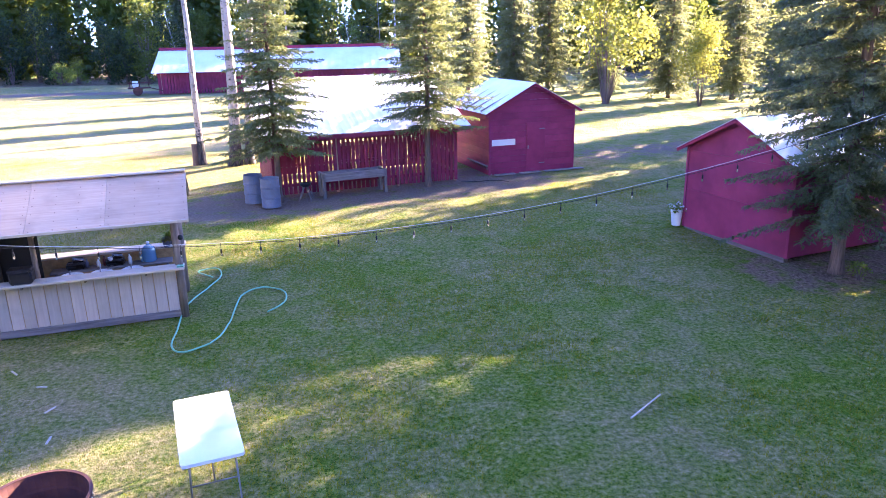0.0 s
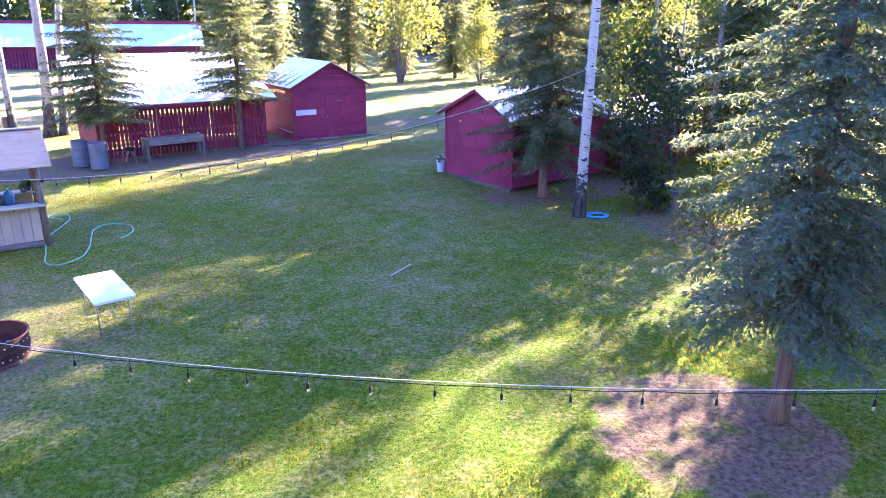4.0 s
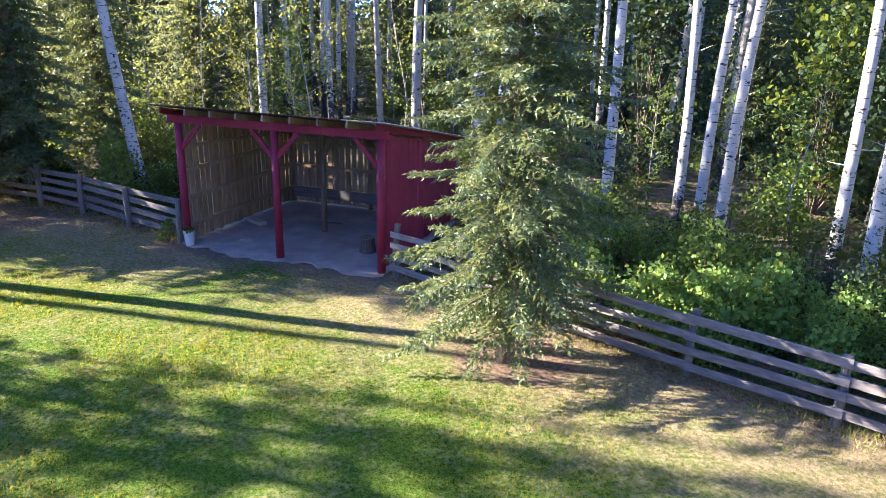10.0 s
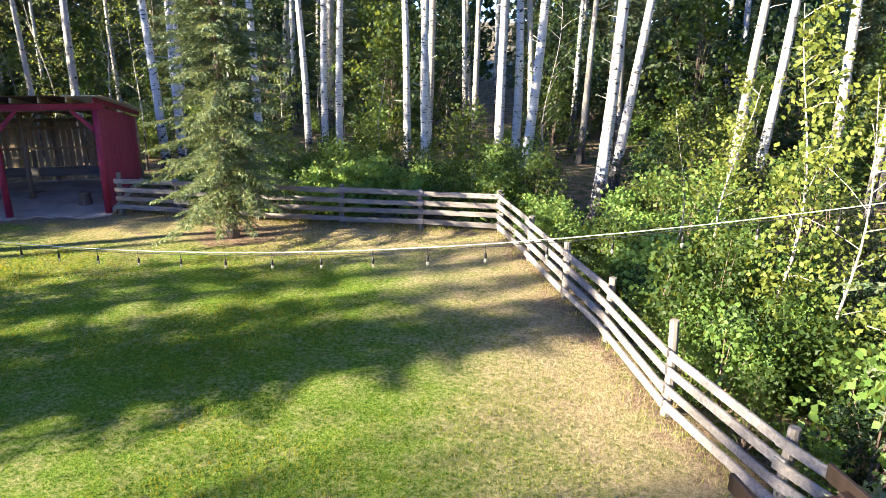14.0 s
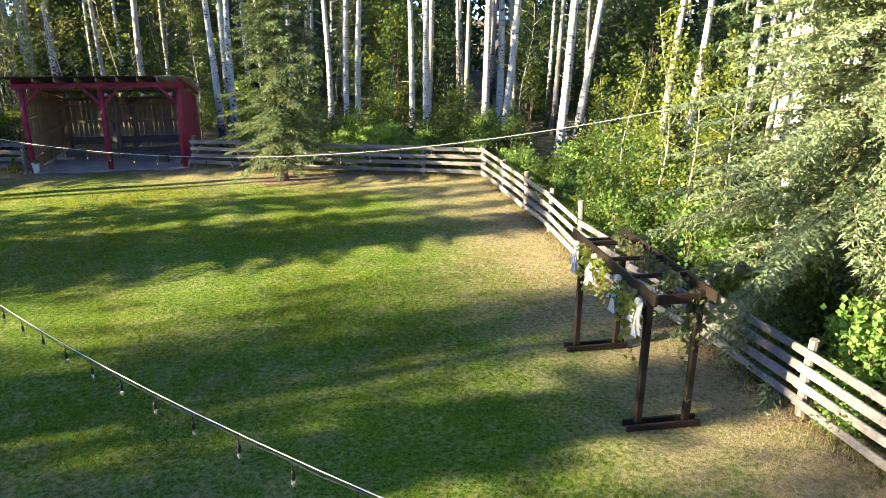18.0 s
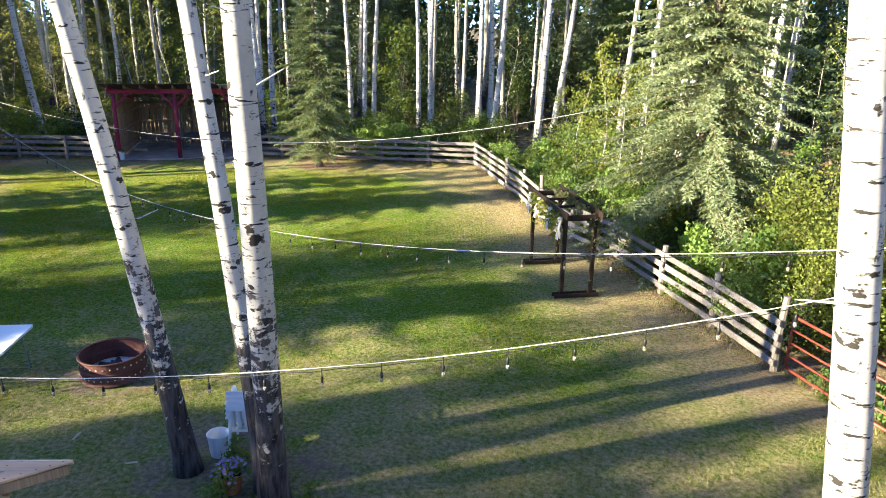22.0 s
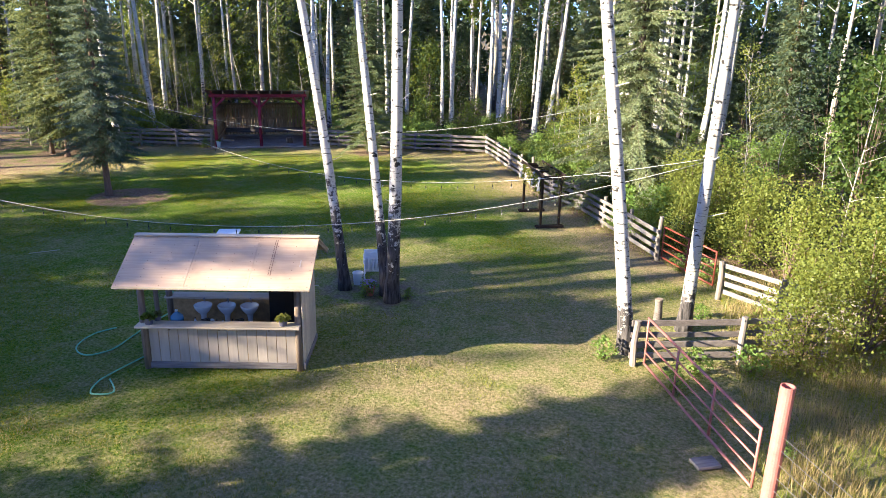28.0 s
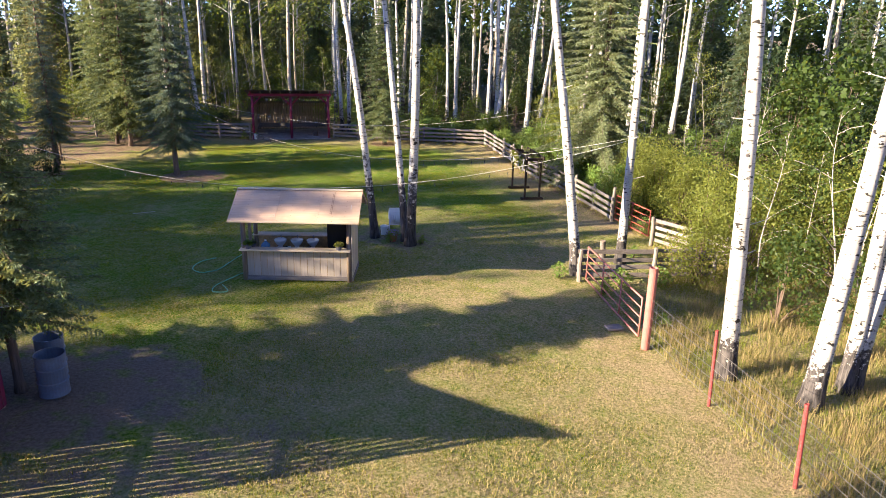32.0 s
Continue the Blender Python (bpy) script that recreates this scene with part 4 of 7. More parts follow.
def scattered_woods():
    """The woods round the yard: aspens, spruces, saplings and undergrowth."""
    rng = random.Random(4)
    tall = [aspen_meshes(15 + k, 0.11 + 0.014 * k, ((k % 3 - 1) * 0.03, (k % 2) * 0.02), 200 + k, (ASPEN_BARK, GREY_BARK, ASPEN_BARK, GREY_BARK)[k % 4], 0.42, 650, 0.22) for k in range(6)]
    spruces = [spruce_meshes(9 + 2 * k, 1.7 + 0.3 * k, 220 + k, 0.36, 0.4, 0.4, NEEDLES_DARK) for k in range(3)]
    young = [aspen_meshes(5.0 + k, 0.035, (0.02, 0.01), 230 + k, GREY_BARK, 0.12, 900, 0.085, (BUSH_LEAVES, ASPEN_LEAVES, YELLOW_LEAVES)[k % 3], 0.2, False) for k in range(3)]
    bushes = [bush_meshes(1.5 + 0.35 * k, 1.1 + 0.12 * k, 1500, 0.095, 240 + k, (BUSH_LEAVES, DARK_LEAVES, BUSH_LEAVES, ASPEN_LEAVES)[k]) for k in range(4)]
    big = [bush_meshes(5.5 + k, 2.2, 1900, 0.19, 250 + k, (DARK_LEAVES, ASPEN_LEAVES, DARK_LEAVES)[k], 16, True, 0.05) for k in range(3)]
    taken = []

    def free(x, y, gap):
        if any((x - a) ** 2 + (y - b) ** 2 < gap * gap for a, b in taken):
            return False
        taken.append((x, y))
        return True

    def place(kind, x, y, s=1.0):
        t = rng.uniform(0, 360)
        if kind == "aspen":
            plant("aspen_tree", rng.choice(tall), x, y, t, "slender aspen in the woods, pale bark", "tree", "aspens of the woods", s)
        elif kind == "spruce":
            plant("spruce_tree", rng.choice(spruces), x, y, t, "dark young spruce in the woods", "tree", "spruces of the woods", s)
        elif kind == "young":
            plant("aspen_sapling", rng.choice(young), x, y, t, "leafy aspen sapling in the undergrowth", "tree", "saplings", s)
        elif kind == "bush":
            plant("shrub", rng.choice(bushes), x, y, t, "dense green leafy shrub", "shrub", "undergrowth shrubs", s, ("wood", "foliage"))
        else:
            plant("tall_shrub", rng.choice(big), x, y, t, "tall dark leafy thicket", "shrub", "thickets", s, ("wood", "foliage"))

    def behind(x, y):
        """Whether a place lies outside the yard, past the fences."""
        return not inside(np.array([float(x)]), np.array([float(y)]), YARD)[0]

    def fill(n, kinds, x0, x1, y0, y1, gap, s0=0.8, s1=1.2, test=None):
        done = tries = 0
        while done < n and tries < n * 12:
            tries += 1
            x, y = rng.uniform(x0, x1), rng.uniform(y0, y1)
            if not behind(x, y) or (test and not test(x, y)) or not free(x, y, gap):
                continue
            if 5.5 < x < 14.5 and -15.5 < y < -8:
                continue
            place(rng.choice(kinds), x, y, rng.uniform(s0, s1))
            done += 1

    off_shelter = lambda x, y: not (5.0 < x < 14.5 and -16.2 < y < -8)
    # behind the back fence: undergrowth first, then trunks, then a dense wall
    fill(34, ["bush"], -5, 7, -16.5, -13.6, 0.75, 0.5, 0.85, off_shelter)
    fill(40, ["bush", "bush", "young"], -14, 24, -24, -14.5, 1.2, 0.7, 1.2, off_shelter)
    fill(34, ["aspen"], -16, 34, -28, -15.5, 1.3, 0.85, 1.15, off_shelter)
    fill(26, ["aspen", "aspen", "spruce"], -22, 40, -42, -27, 1.8, 0.9, 1.2)
    fill(18, ["spruce", "thicket"], -20, 36, -34, -22, 2.5, 0.8, 1.2, off_shelter)
    fill(40, ["thicket", "thicket", "spruce", "aspen"], -40, 52, -52, -36, 2.5, 1.0, 1.5)
    # beyond the side fence
    side = lambda x, y: y < 3.5 and edge_dist(np.array([x]), np.array([y]), FENCE_SIDE)[0] > 0.75
    fill(40, ["bush"], -16, -5, -14, 3, 0.8, 0.45, 0.8, side)
    fill(26, ["bush"], -14.5, -4.5, -14, 3, 0.55, 0.35, 0.55, lambda x, y: 0.5 < edge_dist(np.array([x]), np.array([y]), FENCE_SIDE)[0] < 1.3)
    fill(22, ["young", "bush"], -20, -6.5, -15, 2, 1.3, 0.7, 1.0, lambda x, y: side(x, y) and edge_dist(np.array([x]), np.array([y]), FENCE_SIDE)[0] > 1.5)
    fill(30, ["aspen", "spruce", "aspen"], -36, -15, -30, 0, 2.0, 0.85, 1.15)
    fill(26, ["thicket", "bush", "young"], -34, -17.5, -14, 7, 1.8, 0.7, 1.1)
    fill(22, ["thicket", "spruce", "aspen"], -58, -34, -36, 22, 4.0, 1.1, 1.6)
    fill(12, ["aspen"], -34, -21.5, 4, 17, 2.2, 0.9, 1.2)
    fill(16, ["bush", "young", "bush"], -30, -18.5, 8.2, 16, 1.5, 0.7, 1.0)
    fill(8, ["thicket"], -42, -30, 8, 30, 3.0, 0.9, 1.2)
    # far side of the meadow and the sunward woods, open along the low sun's way over the lawn
    sx, sy = math.cos(radians(SUN_AZ)), math.sin(radians(SUN_AZ))
    gap_side = lambda x, y: not (-11.2 < -sy * x + sx * y < -3.2 and x > 10) and not (6.9 < -sy * x + sx * y < 9 and x > 10) and not (-0.8 < -sy * x + sx * y < 2.2 and x > 10)
    fill(26, ["aspen", "spruce", "aspen", "thicket"], 31, 60, -26, 40, 3.0, 0.85, 1.1, gap_side)
    fill(12, ["bush", "young"], 20, 30, -16, -6, 1.5, 0.8, 1.2)
    fill(10, ["aspen", "spruce"], 19, 30, -22, -6.5, 2.2, 0.9, 1.1)

    fill(60, ["thicket", "thicket", "young", "bush"], -18, 36, -36, -19, 1.6, 0.55, 1.0, off_shelter)
    fill(24, ["thicket", "young"], -34, -17, -30, 2, 1.8, 0.6, 1.0)

    def far(n, kinds, x0, x1, y0, y1, s0, s1, gap):
        done = 0
        for _ in range(n * 8):
            x, y = rng.uniform(x0, x1), rng.uniform(y0, y1)
            if done < n and free(x, y, gap):
                place(rng.choice(kinds), x, y, rng.uniform(s0, s1))
                done += 1

    far(24, ["aspen", "thicket", "spruce", "aspen"], -75, 32, 98, 118, 1.2, 1.6, 3.0)
    far(26, ["thicket", "young", "thicket", "bush"], -75, 30, 95, 106, 1.2, 1.8, 2.5)
    far(14, ["thicket", "aspen", "spruce"], -78, -62, 40, 96, 1.2, 1.6, 3.5)
    far(8, ["thicket", "spruce", "aspen"], 28, 46, 44, 90, 1.2, 1.6, 4.0)
    far(6, ["bush", "thicket", "bush"], 11.5, 15.5, 8.5, 14, 0.7, 0.8, 1.1)
    far(5, ["bush"], 12.0, 16.5, 5.4, 9, 0.7, 0.9, 1.2)
    far(9, ["thicket"], 24, 29, 9, 16.5, 0.5, 0.62, 1.6)
    for bx, by, bs in ((-11.0, -0.2, 0.5), (-10.2, -1.5, 0.45), (-9.3, -2.8, 0.5), (-11.9, 1.3, 0.5), (-8.6, -3.9, 0.45), (-12.8, 2.9, 0.5), (-7.7, -5.6, 0.4)):
        place("bush", bx - 0.75, by - 0.5, bs)
    far(12, ["bush"], 13.6, 19.5, -12.5, -9.3, 0.7, 1.0, 0.8)
    far(6, ["young"], 14, 21, -15, -10, 0.7, 1.0, 1.2)
    far(20, ["spruce", "aspen", "spruce", "thicket"], 29, 54, -34, -11, 1.0, 1.5, 2.2)
    # three thickets added only to keep the low sun off the near lawn
    far(3, ["thicket"], 13.4, 14.8, 16.8, 19.6, 0.8, 0.9, 0.8)


scattered_woods()


def special_shrubs():
    rose = bush_meshes(2.4, 1.5, 6500, 0.058, 261, YELLOW_LEAVES, 18)
    for x, y, t, s in ((-17.2, 10.2, 0, 1.0), (-18.6, 9.2, 120, 1.25), (-19.6, 7.0, 200, 1.3), (-17.6, 5.0, 60, 1.1), (-16.6, 3.2, 20, 1.05), (-21.5, 9.0, 260, 1.4), (-21.0, 5.0, 300, 1.5), (-15.6, 1.6, 90, 1.15), (-14.9, 0.3, 200, 1.1), (-14.7, 2.4, 40, 0.9)):
        plant("sunlit_shrub", rose, x, y, t, "yellow-green sunlit shrub by the fence", "shrub", "sunlit shrubs", s, ("wood", "foliage"))
    rng = random.Random(77)
    fern = [bush_meshes(1.15 + 0.2 * k, 0.85 + 0.1 * k, 1100, 0.085, 290 + k, (LIT_LEAVES, ASPEN_LEAVES, BUSH_LEAVES)[k], 10, True, 0.05) for k in range(3)]
    for line, n, far in ((FENCE_BACK, 46, 3.2), (FENCE_SIDE, 74, 3.4), (FENCE_LEFT, 12, 2.0)):
        for i in range(n):
            j = min(len(line) - 2, int(i / n * (len(line) - 1)))
            a, b = Vector(line[j]), Vector(line[j + 1])
            out = Vector((b.y - a.y, a.x - b.x)).normalized()
            if inside(np.array([a.x + out.x]), np.array([a.y + out.y]), YARD)[0]:
                out = -out
            p = a.lerp(b, rng.random()) + out * (0.75 + far * rng.random() ** 1.4)
            if 5.2 < p.x < 14 and p.y < -8.6:
                continue
            plant("shrub", fern[0] if line is FENCE_BACK or i % 3 == 0 else fern[1 + (i * 7) % 5 // 3], p.x, p.y, rng.uniform(0, 360), "green leafy undergrowth behind the rail fence", "shrub", "undergrowth along the fences", rng.uniform(0.7, 1.15), ("wood", "foliage"))
    slim = [aspen_meshes(6.0, 0.04, (0.01, 0.0), 270 + k, GREY_BARK, 0.08, 1500, 0.095, YELLOW_LEAVES, 0.25, False) for k in range(2)]
    for i, (x, y, s) in enumerate(((-9.9, -7.0, 0.9), (-10.6, -6.3, 0.75), (-9.2, -8.2, 0.7), (-11.3, -5.2, 0.8), (-8.4, -9.9, 0.6))):
        plant("aspen_sapling", slim[i % 2], x, y, 80 * i, "sunlit aspen sapling with pale yellow-green leaves", "tree", "sunlit saplings", s)
    apple = bush_meshes(6.5, 3.0, 4200, 0.16, 280, YELLOW_LEAVES, 18, True, 0.35)
    plant("fruit_tree", apple, 13.2, 53.0, 0, "round sunlit garden tree with yellow-green leaves", "tree", "", 1.45, ("wood", "foliage"))
    plant("fruit_tree", apple, 19.0, 50.0, 130, "round garden tree in half shade", "tree", "", 0.8, ("wood", "foliage"))
    tuft = bush_meshes(0.55, 0.45, 320, 0.07, 285, BUSH_LEAVES, 6)
    for x, y, s in ((12.3, -2.75, 0.7), (11.3, -8.5, 0.8), (-6.5, 9.2, 0.6), (-6.75, 9.9, 0.6), (-7.9, 9.7, 0.5), (12.2, 13.2, 1.0), (11.4, 12.9, 0.8), (10.6, 14.6, 0.8), (-13.1, 11.5, 0.8), (-15.2, 8.6, 0.7), (-15.0, 11.6, 0.9), (-16.1, 11.2, 1.0), (-14.6, 12.4, 0.7), (-15.4, 5.3, 1.0), (-14.7, 4.7, 0.8), (8.3, 17.6, 0.5), (9.8, 15.0, 0.6), (-16.3, 14.4, 0.6)):
        plant("weed_clump", tuft, x, y, 100 * s, "low leafy green weeds in the grass", "weeds", "weed clumps", s, ("wood", "foliage"))


special_shrubs()


def far_woods(name, a, b, depth, height, n, size, seed, label):
    """A distant belt of trees along a line, as loose leaf clumps with trunks among them."""
    rng = np.random.default_rng(seed)
    a, b = np.array(a, float), np.array(b, float)
    d = b - a
    L = np.linalg.norm(d)
    nrm = np.array([-d[1], d[0]]) / L
    m = int(L * abs(depth) / 9)
    tx, ty = rng.uniform(0, 1, m), rng.uniform(0, 1, m)
    th = height * rng.uniform(0.55, 1.1, m)
    pick = rng.integers(0, m, n)
    f = rng.uniform(0.02, 1, n)
    r = 1.9 * np.sin(np.pi * np.clip(0.12 + 0.85 * f, 0, 1)) + 0.25
    ang, rr = rng.uniform(0, 6.283, n), np.sqrt(rng.uniform(0, 1, n)) * r
    xy = a + d * tx[pick, None] + nrm * depth * ty[pick, None] + np.stack([np.cos(ang) * rr, np.sin(ang) * rr], 1)
    V, F = leaf_faces(np.column_stack([xy, f * th[pick]]), size, rng)
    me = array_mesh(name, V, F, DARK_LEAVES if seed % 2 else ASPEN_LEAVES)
    tagged(new(name, me), label, "woods", kind="stuff")


far_woods("far_woods", (60, -52), (-60, -52), 12, 22, 42000, 0.8, 301, "dense dark woods behind the back fence")
far_woods("far_woods", (-58, -55), (-58, 45), 12, 22, 38000, 0.8, 302, "dense woods beyond the side fence")
far_woods("far_woods", (62, 55), (62, -55), -10, 10, 24000, 0.42, 303, "woods beyond the far meadow")
far_woods("far_woods", (-85, 112), (60, 112), 14, 25, 70000, 0.95, 304, "tall woods beyond the far meadow")
far_woods("far_woods", (-80, 40), (-80, 115), 12, 22, 28000, 0.95, 305, "woods at the far side of the meadow")
far_woods("far_woods", (58, 52), (30, 112), -12, 13, 22000, 0.9, 306, "woods behind the long shed")


# ---------------------------------------------------------------- open pole shelter
def wall_boards(parent, n, length, z0, h0, h1, mat, seed, at, name="board", gaps=0.02, broken=0.0, thick=0.022):
    """Upright boards side by side along local x, with uneven gaps; heights run from h0 to h1."""
    rng = random.Random(seed)
    w = length / n
    for i in range(n):
        f = (i + 0.5) / n
        h = h0 + (h1 - h0) * f
        bw = w - gaps * rng.uniform(0.2, 1.8)
        lo = z0 + rng.uniform(0, 0.05)
        top = h - (rng.uniform(0.0, 0.12) if rng.random() < broken else 0)
        b = Build().box((bw, thick, top - lo), pose(0, 0, 0), 0.004)
        part(name, b, mat, parent, at=at @ pose(w * (i + 0.5) + rng.uniform(-0.006, 0.006), rng.uniform(-0.006, 0.006), (top + lo) / 2, 0, rng.uniform(-0.5, 0.5), 0))


def pole_shelter():
    # local x runs along the front from the post by the long fence to the far post, local y to the back
    th = thing("pole_shelter", pose(6.32, -11.16, 0, 0, 0, 29.0) @ pose(0, 0, 0, 0, 0, 0), "open-fronted red pole shelter with slab board walls", "shelter")
    L, D, HF, HB = 4.98, 4.55, 2.93, 2.05
    back = -1  # the back lies towards -y of the local frame
    rng = random.Random(8)
    for x in (0, L / 2, L):
        part("post", Build().tube([(x, 0, -0.1), (x + 0.01, 0, 1.2), (x, 0, HF - 0.1)], [0.095, 0.088, 0.08], 12, True, 0.03, rng), RED_BEAM, th, "red-painted round log post", True)
        part("post", Build().tube([(x, -D, -0.1), (x, -D, HB - 0.08)], [0.09, 0.08], 10, True, 0.03, rng), LOG_WOOD, th, smooth=True)
    part("post", Build().tube([(L / 2 + 0.1, -2.15, -0.1), (L / 2 + 0.08, -2.15, 2.5)], [0.075, 0.065], 10, True, 0.03, rng), LOG_WOOD, th, "bare wooden centre post", True)
    part("beam", Build().beam((-0.2, 0.0, HF - 0.02), (L + 0.25, 0.0, HF - 0.02), 0.11, 0.17), RED_BEAM, th, "red-painted front beam")
    part("beam", Build().beam((-0.05, -2.15, HF - 0.33), (L + 0.05, -2.15, HF - 0.33), 0.09, 0.13), LOG_WOOD, th)
    part("beam", Build().beam((-0.05, -D, HB - 0.06), (L + 0.05, -D, HB - 0.06), 0.09, 0.12), LOG_WOOD, th)
    for x, s in ((0, 1), (L / 2, -1), (L / 2, 1), (L, -1)):
        part("knee_brace", Build().beam((x + s * 0.05, 0, HF - 0.68), (x + s * 0.58, 0, HF - 0.12), 0.05, 0.10), RED_BEAM, th)
    for s in (-1, 1):
        part("knee_brace", Build().beam((L / 2 + 0.1 + s * 0.05, -2.15, HF - 0.98), (L / 2 + 0.1 + s * 0.5, -2.15, HF - 0.4), 0.05, 0.09), LOG_WOOD, th)
    slope = (HF - HB) / D
    for k in range(9):
        x = -0.1 + (L + 0.2) * k / 8
        part("rafter", Build().beam((x, 0.42, HF + 0.12 + 0.42 * slope), (x, -D - 0.25, HB + 0.12 - 0.25 * slope), 0.045, 0.13), RED_BEAM if k in (0, 8) else RAW_WOOD, th)
    # corrugated roof sheets
    for k in range(6):
        x0, x1 = -0.35 + (L + 0.75) * k / 6, -0.35 + (L + 0.75) * (k + 1) / 6 + 0.04
        b = Build()
        n = 14
        y0, y1 = 0.5, -D - 0.35
        z0, z1 = HF + 0.20 + 0.5 * slope, HB + 0.20 - 0.35 * slope
        vs, fs = [], []
        for i in range(n + 1):
            x = x0 + (x1 - x0) * i / n
            dz = 0.012 * (i % 2) + 0.004 * k % 2
            for dd in (0, 0.008):
                vs += [(x, y0, z0 + dz + dd), (x, y1, z1 + dz + dd)]
        for i in range(n):
            a = 4 * i
            fs += [(a, a + 1, a + 5, a + 4), (a + 2, a + 6, a + 7, a + 3), (a, a + 4, a + 6, a + 2), (a + 1, a + 3, a + 7, a + 5)]
        fs += [(0, 2, 3, 1), (4 * n, 4 * n + 1, 4 * n + 3, 4 * n + 2)]
        b.add(vs, fs)
        part("roof_sheet", b, ROOF_METAL if k == 0 else DARK_ROOF, th, "pale unpainted roofing sheet" if k == 0 else "dark rusted roofing sheet")
    # far side wall, back wall, and the red outer wall by the spruce
    wall_boards(th, 24, D, 0.05, HF, HB, RAW_WOOD, 21, pose(L, 0, 0, 0, 0, -90), gaps=0.024)
    wall_boards(th, 26, L, 0.05, HB, HB, RAW_WOOD, 22, pose(0, -D, 0), gaps=0.034)
    wall_boards(th, 24, D, 0.08, HF, HB, RED_BOARD, 23, pose(-0.02, 0, 0, 0, 0, -90), gaps=0.004)
    for z in (0.45, 1.1, 1.75, 2.3):
        part("girt", Build().beam((L - 0.07, -0.05, z), (L - 0.07, -D + 0.05, min(z, HB)), 0.07, 0.09), RAW_WOOD, th)
        if z < 2:
            part("girt", Build().beam((0.05, -D + 0.07, z), (L - 0.05, -D + 0.07, z), 0.07, 0.09), RAW_WOOD, th)
            part("girt", Build().beam((0.07, -0.05, z), (0.07, -D + 0.05, z), 0.06, 0.08), RAW_WOOD, th)
    part("kick_board", Build().beam((0.1, -D + 0.12, 0.35), (L - 0.1, -D + 0.12, 0.35), 0.03, 0.3), GREY_WOOD, th)
    # packed dirt floor with a ragged edge
    out, pr = [], random.Random(3)
    for k in range(60):
        f = k / 60
        if f < 0.4:
            x, y = -0.1 + (L + 0.2) * f / 0.4, 0.22 + 0.12 * math.sin(f * 31) + pr.uniform(-0.12, 0.12)
        else:
            g = (f - 0.4) / 0.6
            x, y = (L + 0.2, -D * g * 3) if g < 0.33 else ((L - L * (g - 0.33) * 3, -D - 0.1) if g < 0.67 else (-0.1, -D + D * (g - 0.67) * 3))
        out.append((x, y))
    floor = new("shelter_floor", Build().slab(out, -0.03, 0.012).mesh("shelter_floor", FLOOR_DIRT))
    floor.matrix_basis = th.matrix_basis.copy()
    tagged(floor, "packed grey dirt floor of the shelter", "floor", kind="structure")


pole_shelter()


def stump(x, y, r, h, mat, label, lean=0.0, seed=0):
    th = thing("tree_stump", turned(x, y, seed * 40), label, "stump")
    pr = random.Random(seed)
    part("wood", Build().tube([(0, 0, -0.05), (lean * 0.4, 0, h * 0.5), (lean, 0, h)], [r * 1.2, r, r * 0.97], 12, False, 0.05, pr), mat, th, smooth=True)
    part("cut_face", Build().lathe([(r * 0.99, h - 0.02), (r * 0.96, h + 0.004), (0.001, h + 0.008)], 12, pose(lean, 0, 0)), LOG_WOOD, th, "pale sawn end grain")


stump(7.65, -11.72, 0.17, 0.36, SPRUCE_BARK, "dark chopping block on the shelter's dirt floor", 0, 1)
stump(-14.2, 8.95, 0.095, 0.62, DARK_RAIL, "grey leaning cut stump beside the aspen", 0.14, 2)
stump(-9.15, 30.9, 0.12, 0.9, SPRUCE_BARK, "dark broken stump beside the aspen", 0.03, 3)
stump(12.5, 12.85, 0.14, 0.6, GREY_POST, "grey cut stump by the bushes", 0.02, 4)


def loose_plank(x, y, turn, size, mat, label, z=0.03):
    ob = new("plank", Build().box(size, None, 0.008).mesh("plank", mat))
    ob.matrix_basis = turned(x, y, turn, gz(x, y) + z + size[2] / 2)
    tagged(ob, label, "plank")


loose_plank(11.25, -10.75, 5, (0.62, 0.2, 0.1), PALE_TRIM, "short pale plank on the shelter floor")
loose_plank(10.2, -12.2, 40, (0.9, 0.06, 0.03), GREY_WOOD, "thin grey stick on the shelter floor")
loose_plank(-15.1, 15.0, 30, (0.42, 0.3, 0.06), GREY_WOOD, "weathered board lying below the pipe gate", 0.01)
loose_plank(3.95, 9.95, 47, (0.85, 0.025, 0.02), PALE_TRIM, "dry stick lying on the lawn", 0.02)
for i, (x, y) in enumerate(((-4.9, 10.9), (-4.4, 10.2), (-5.6, 11.4), (-5.2, 9.7), (-4.0, 9.4))):
    loose_plank(x, y, 70 * i, (0.16 + 0.03 * (i % 3), 0.03, 0.015), PALE_TRIM, "pale wood scrap on the lawn", 0.02)


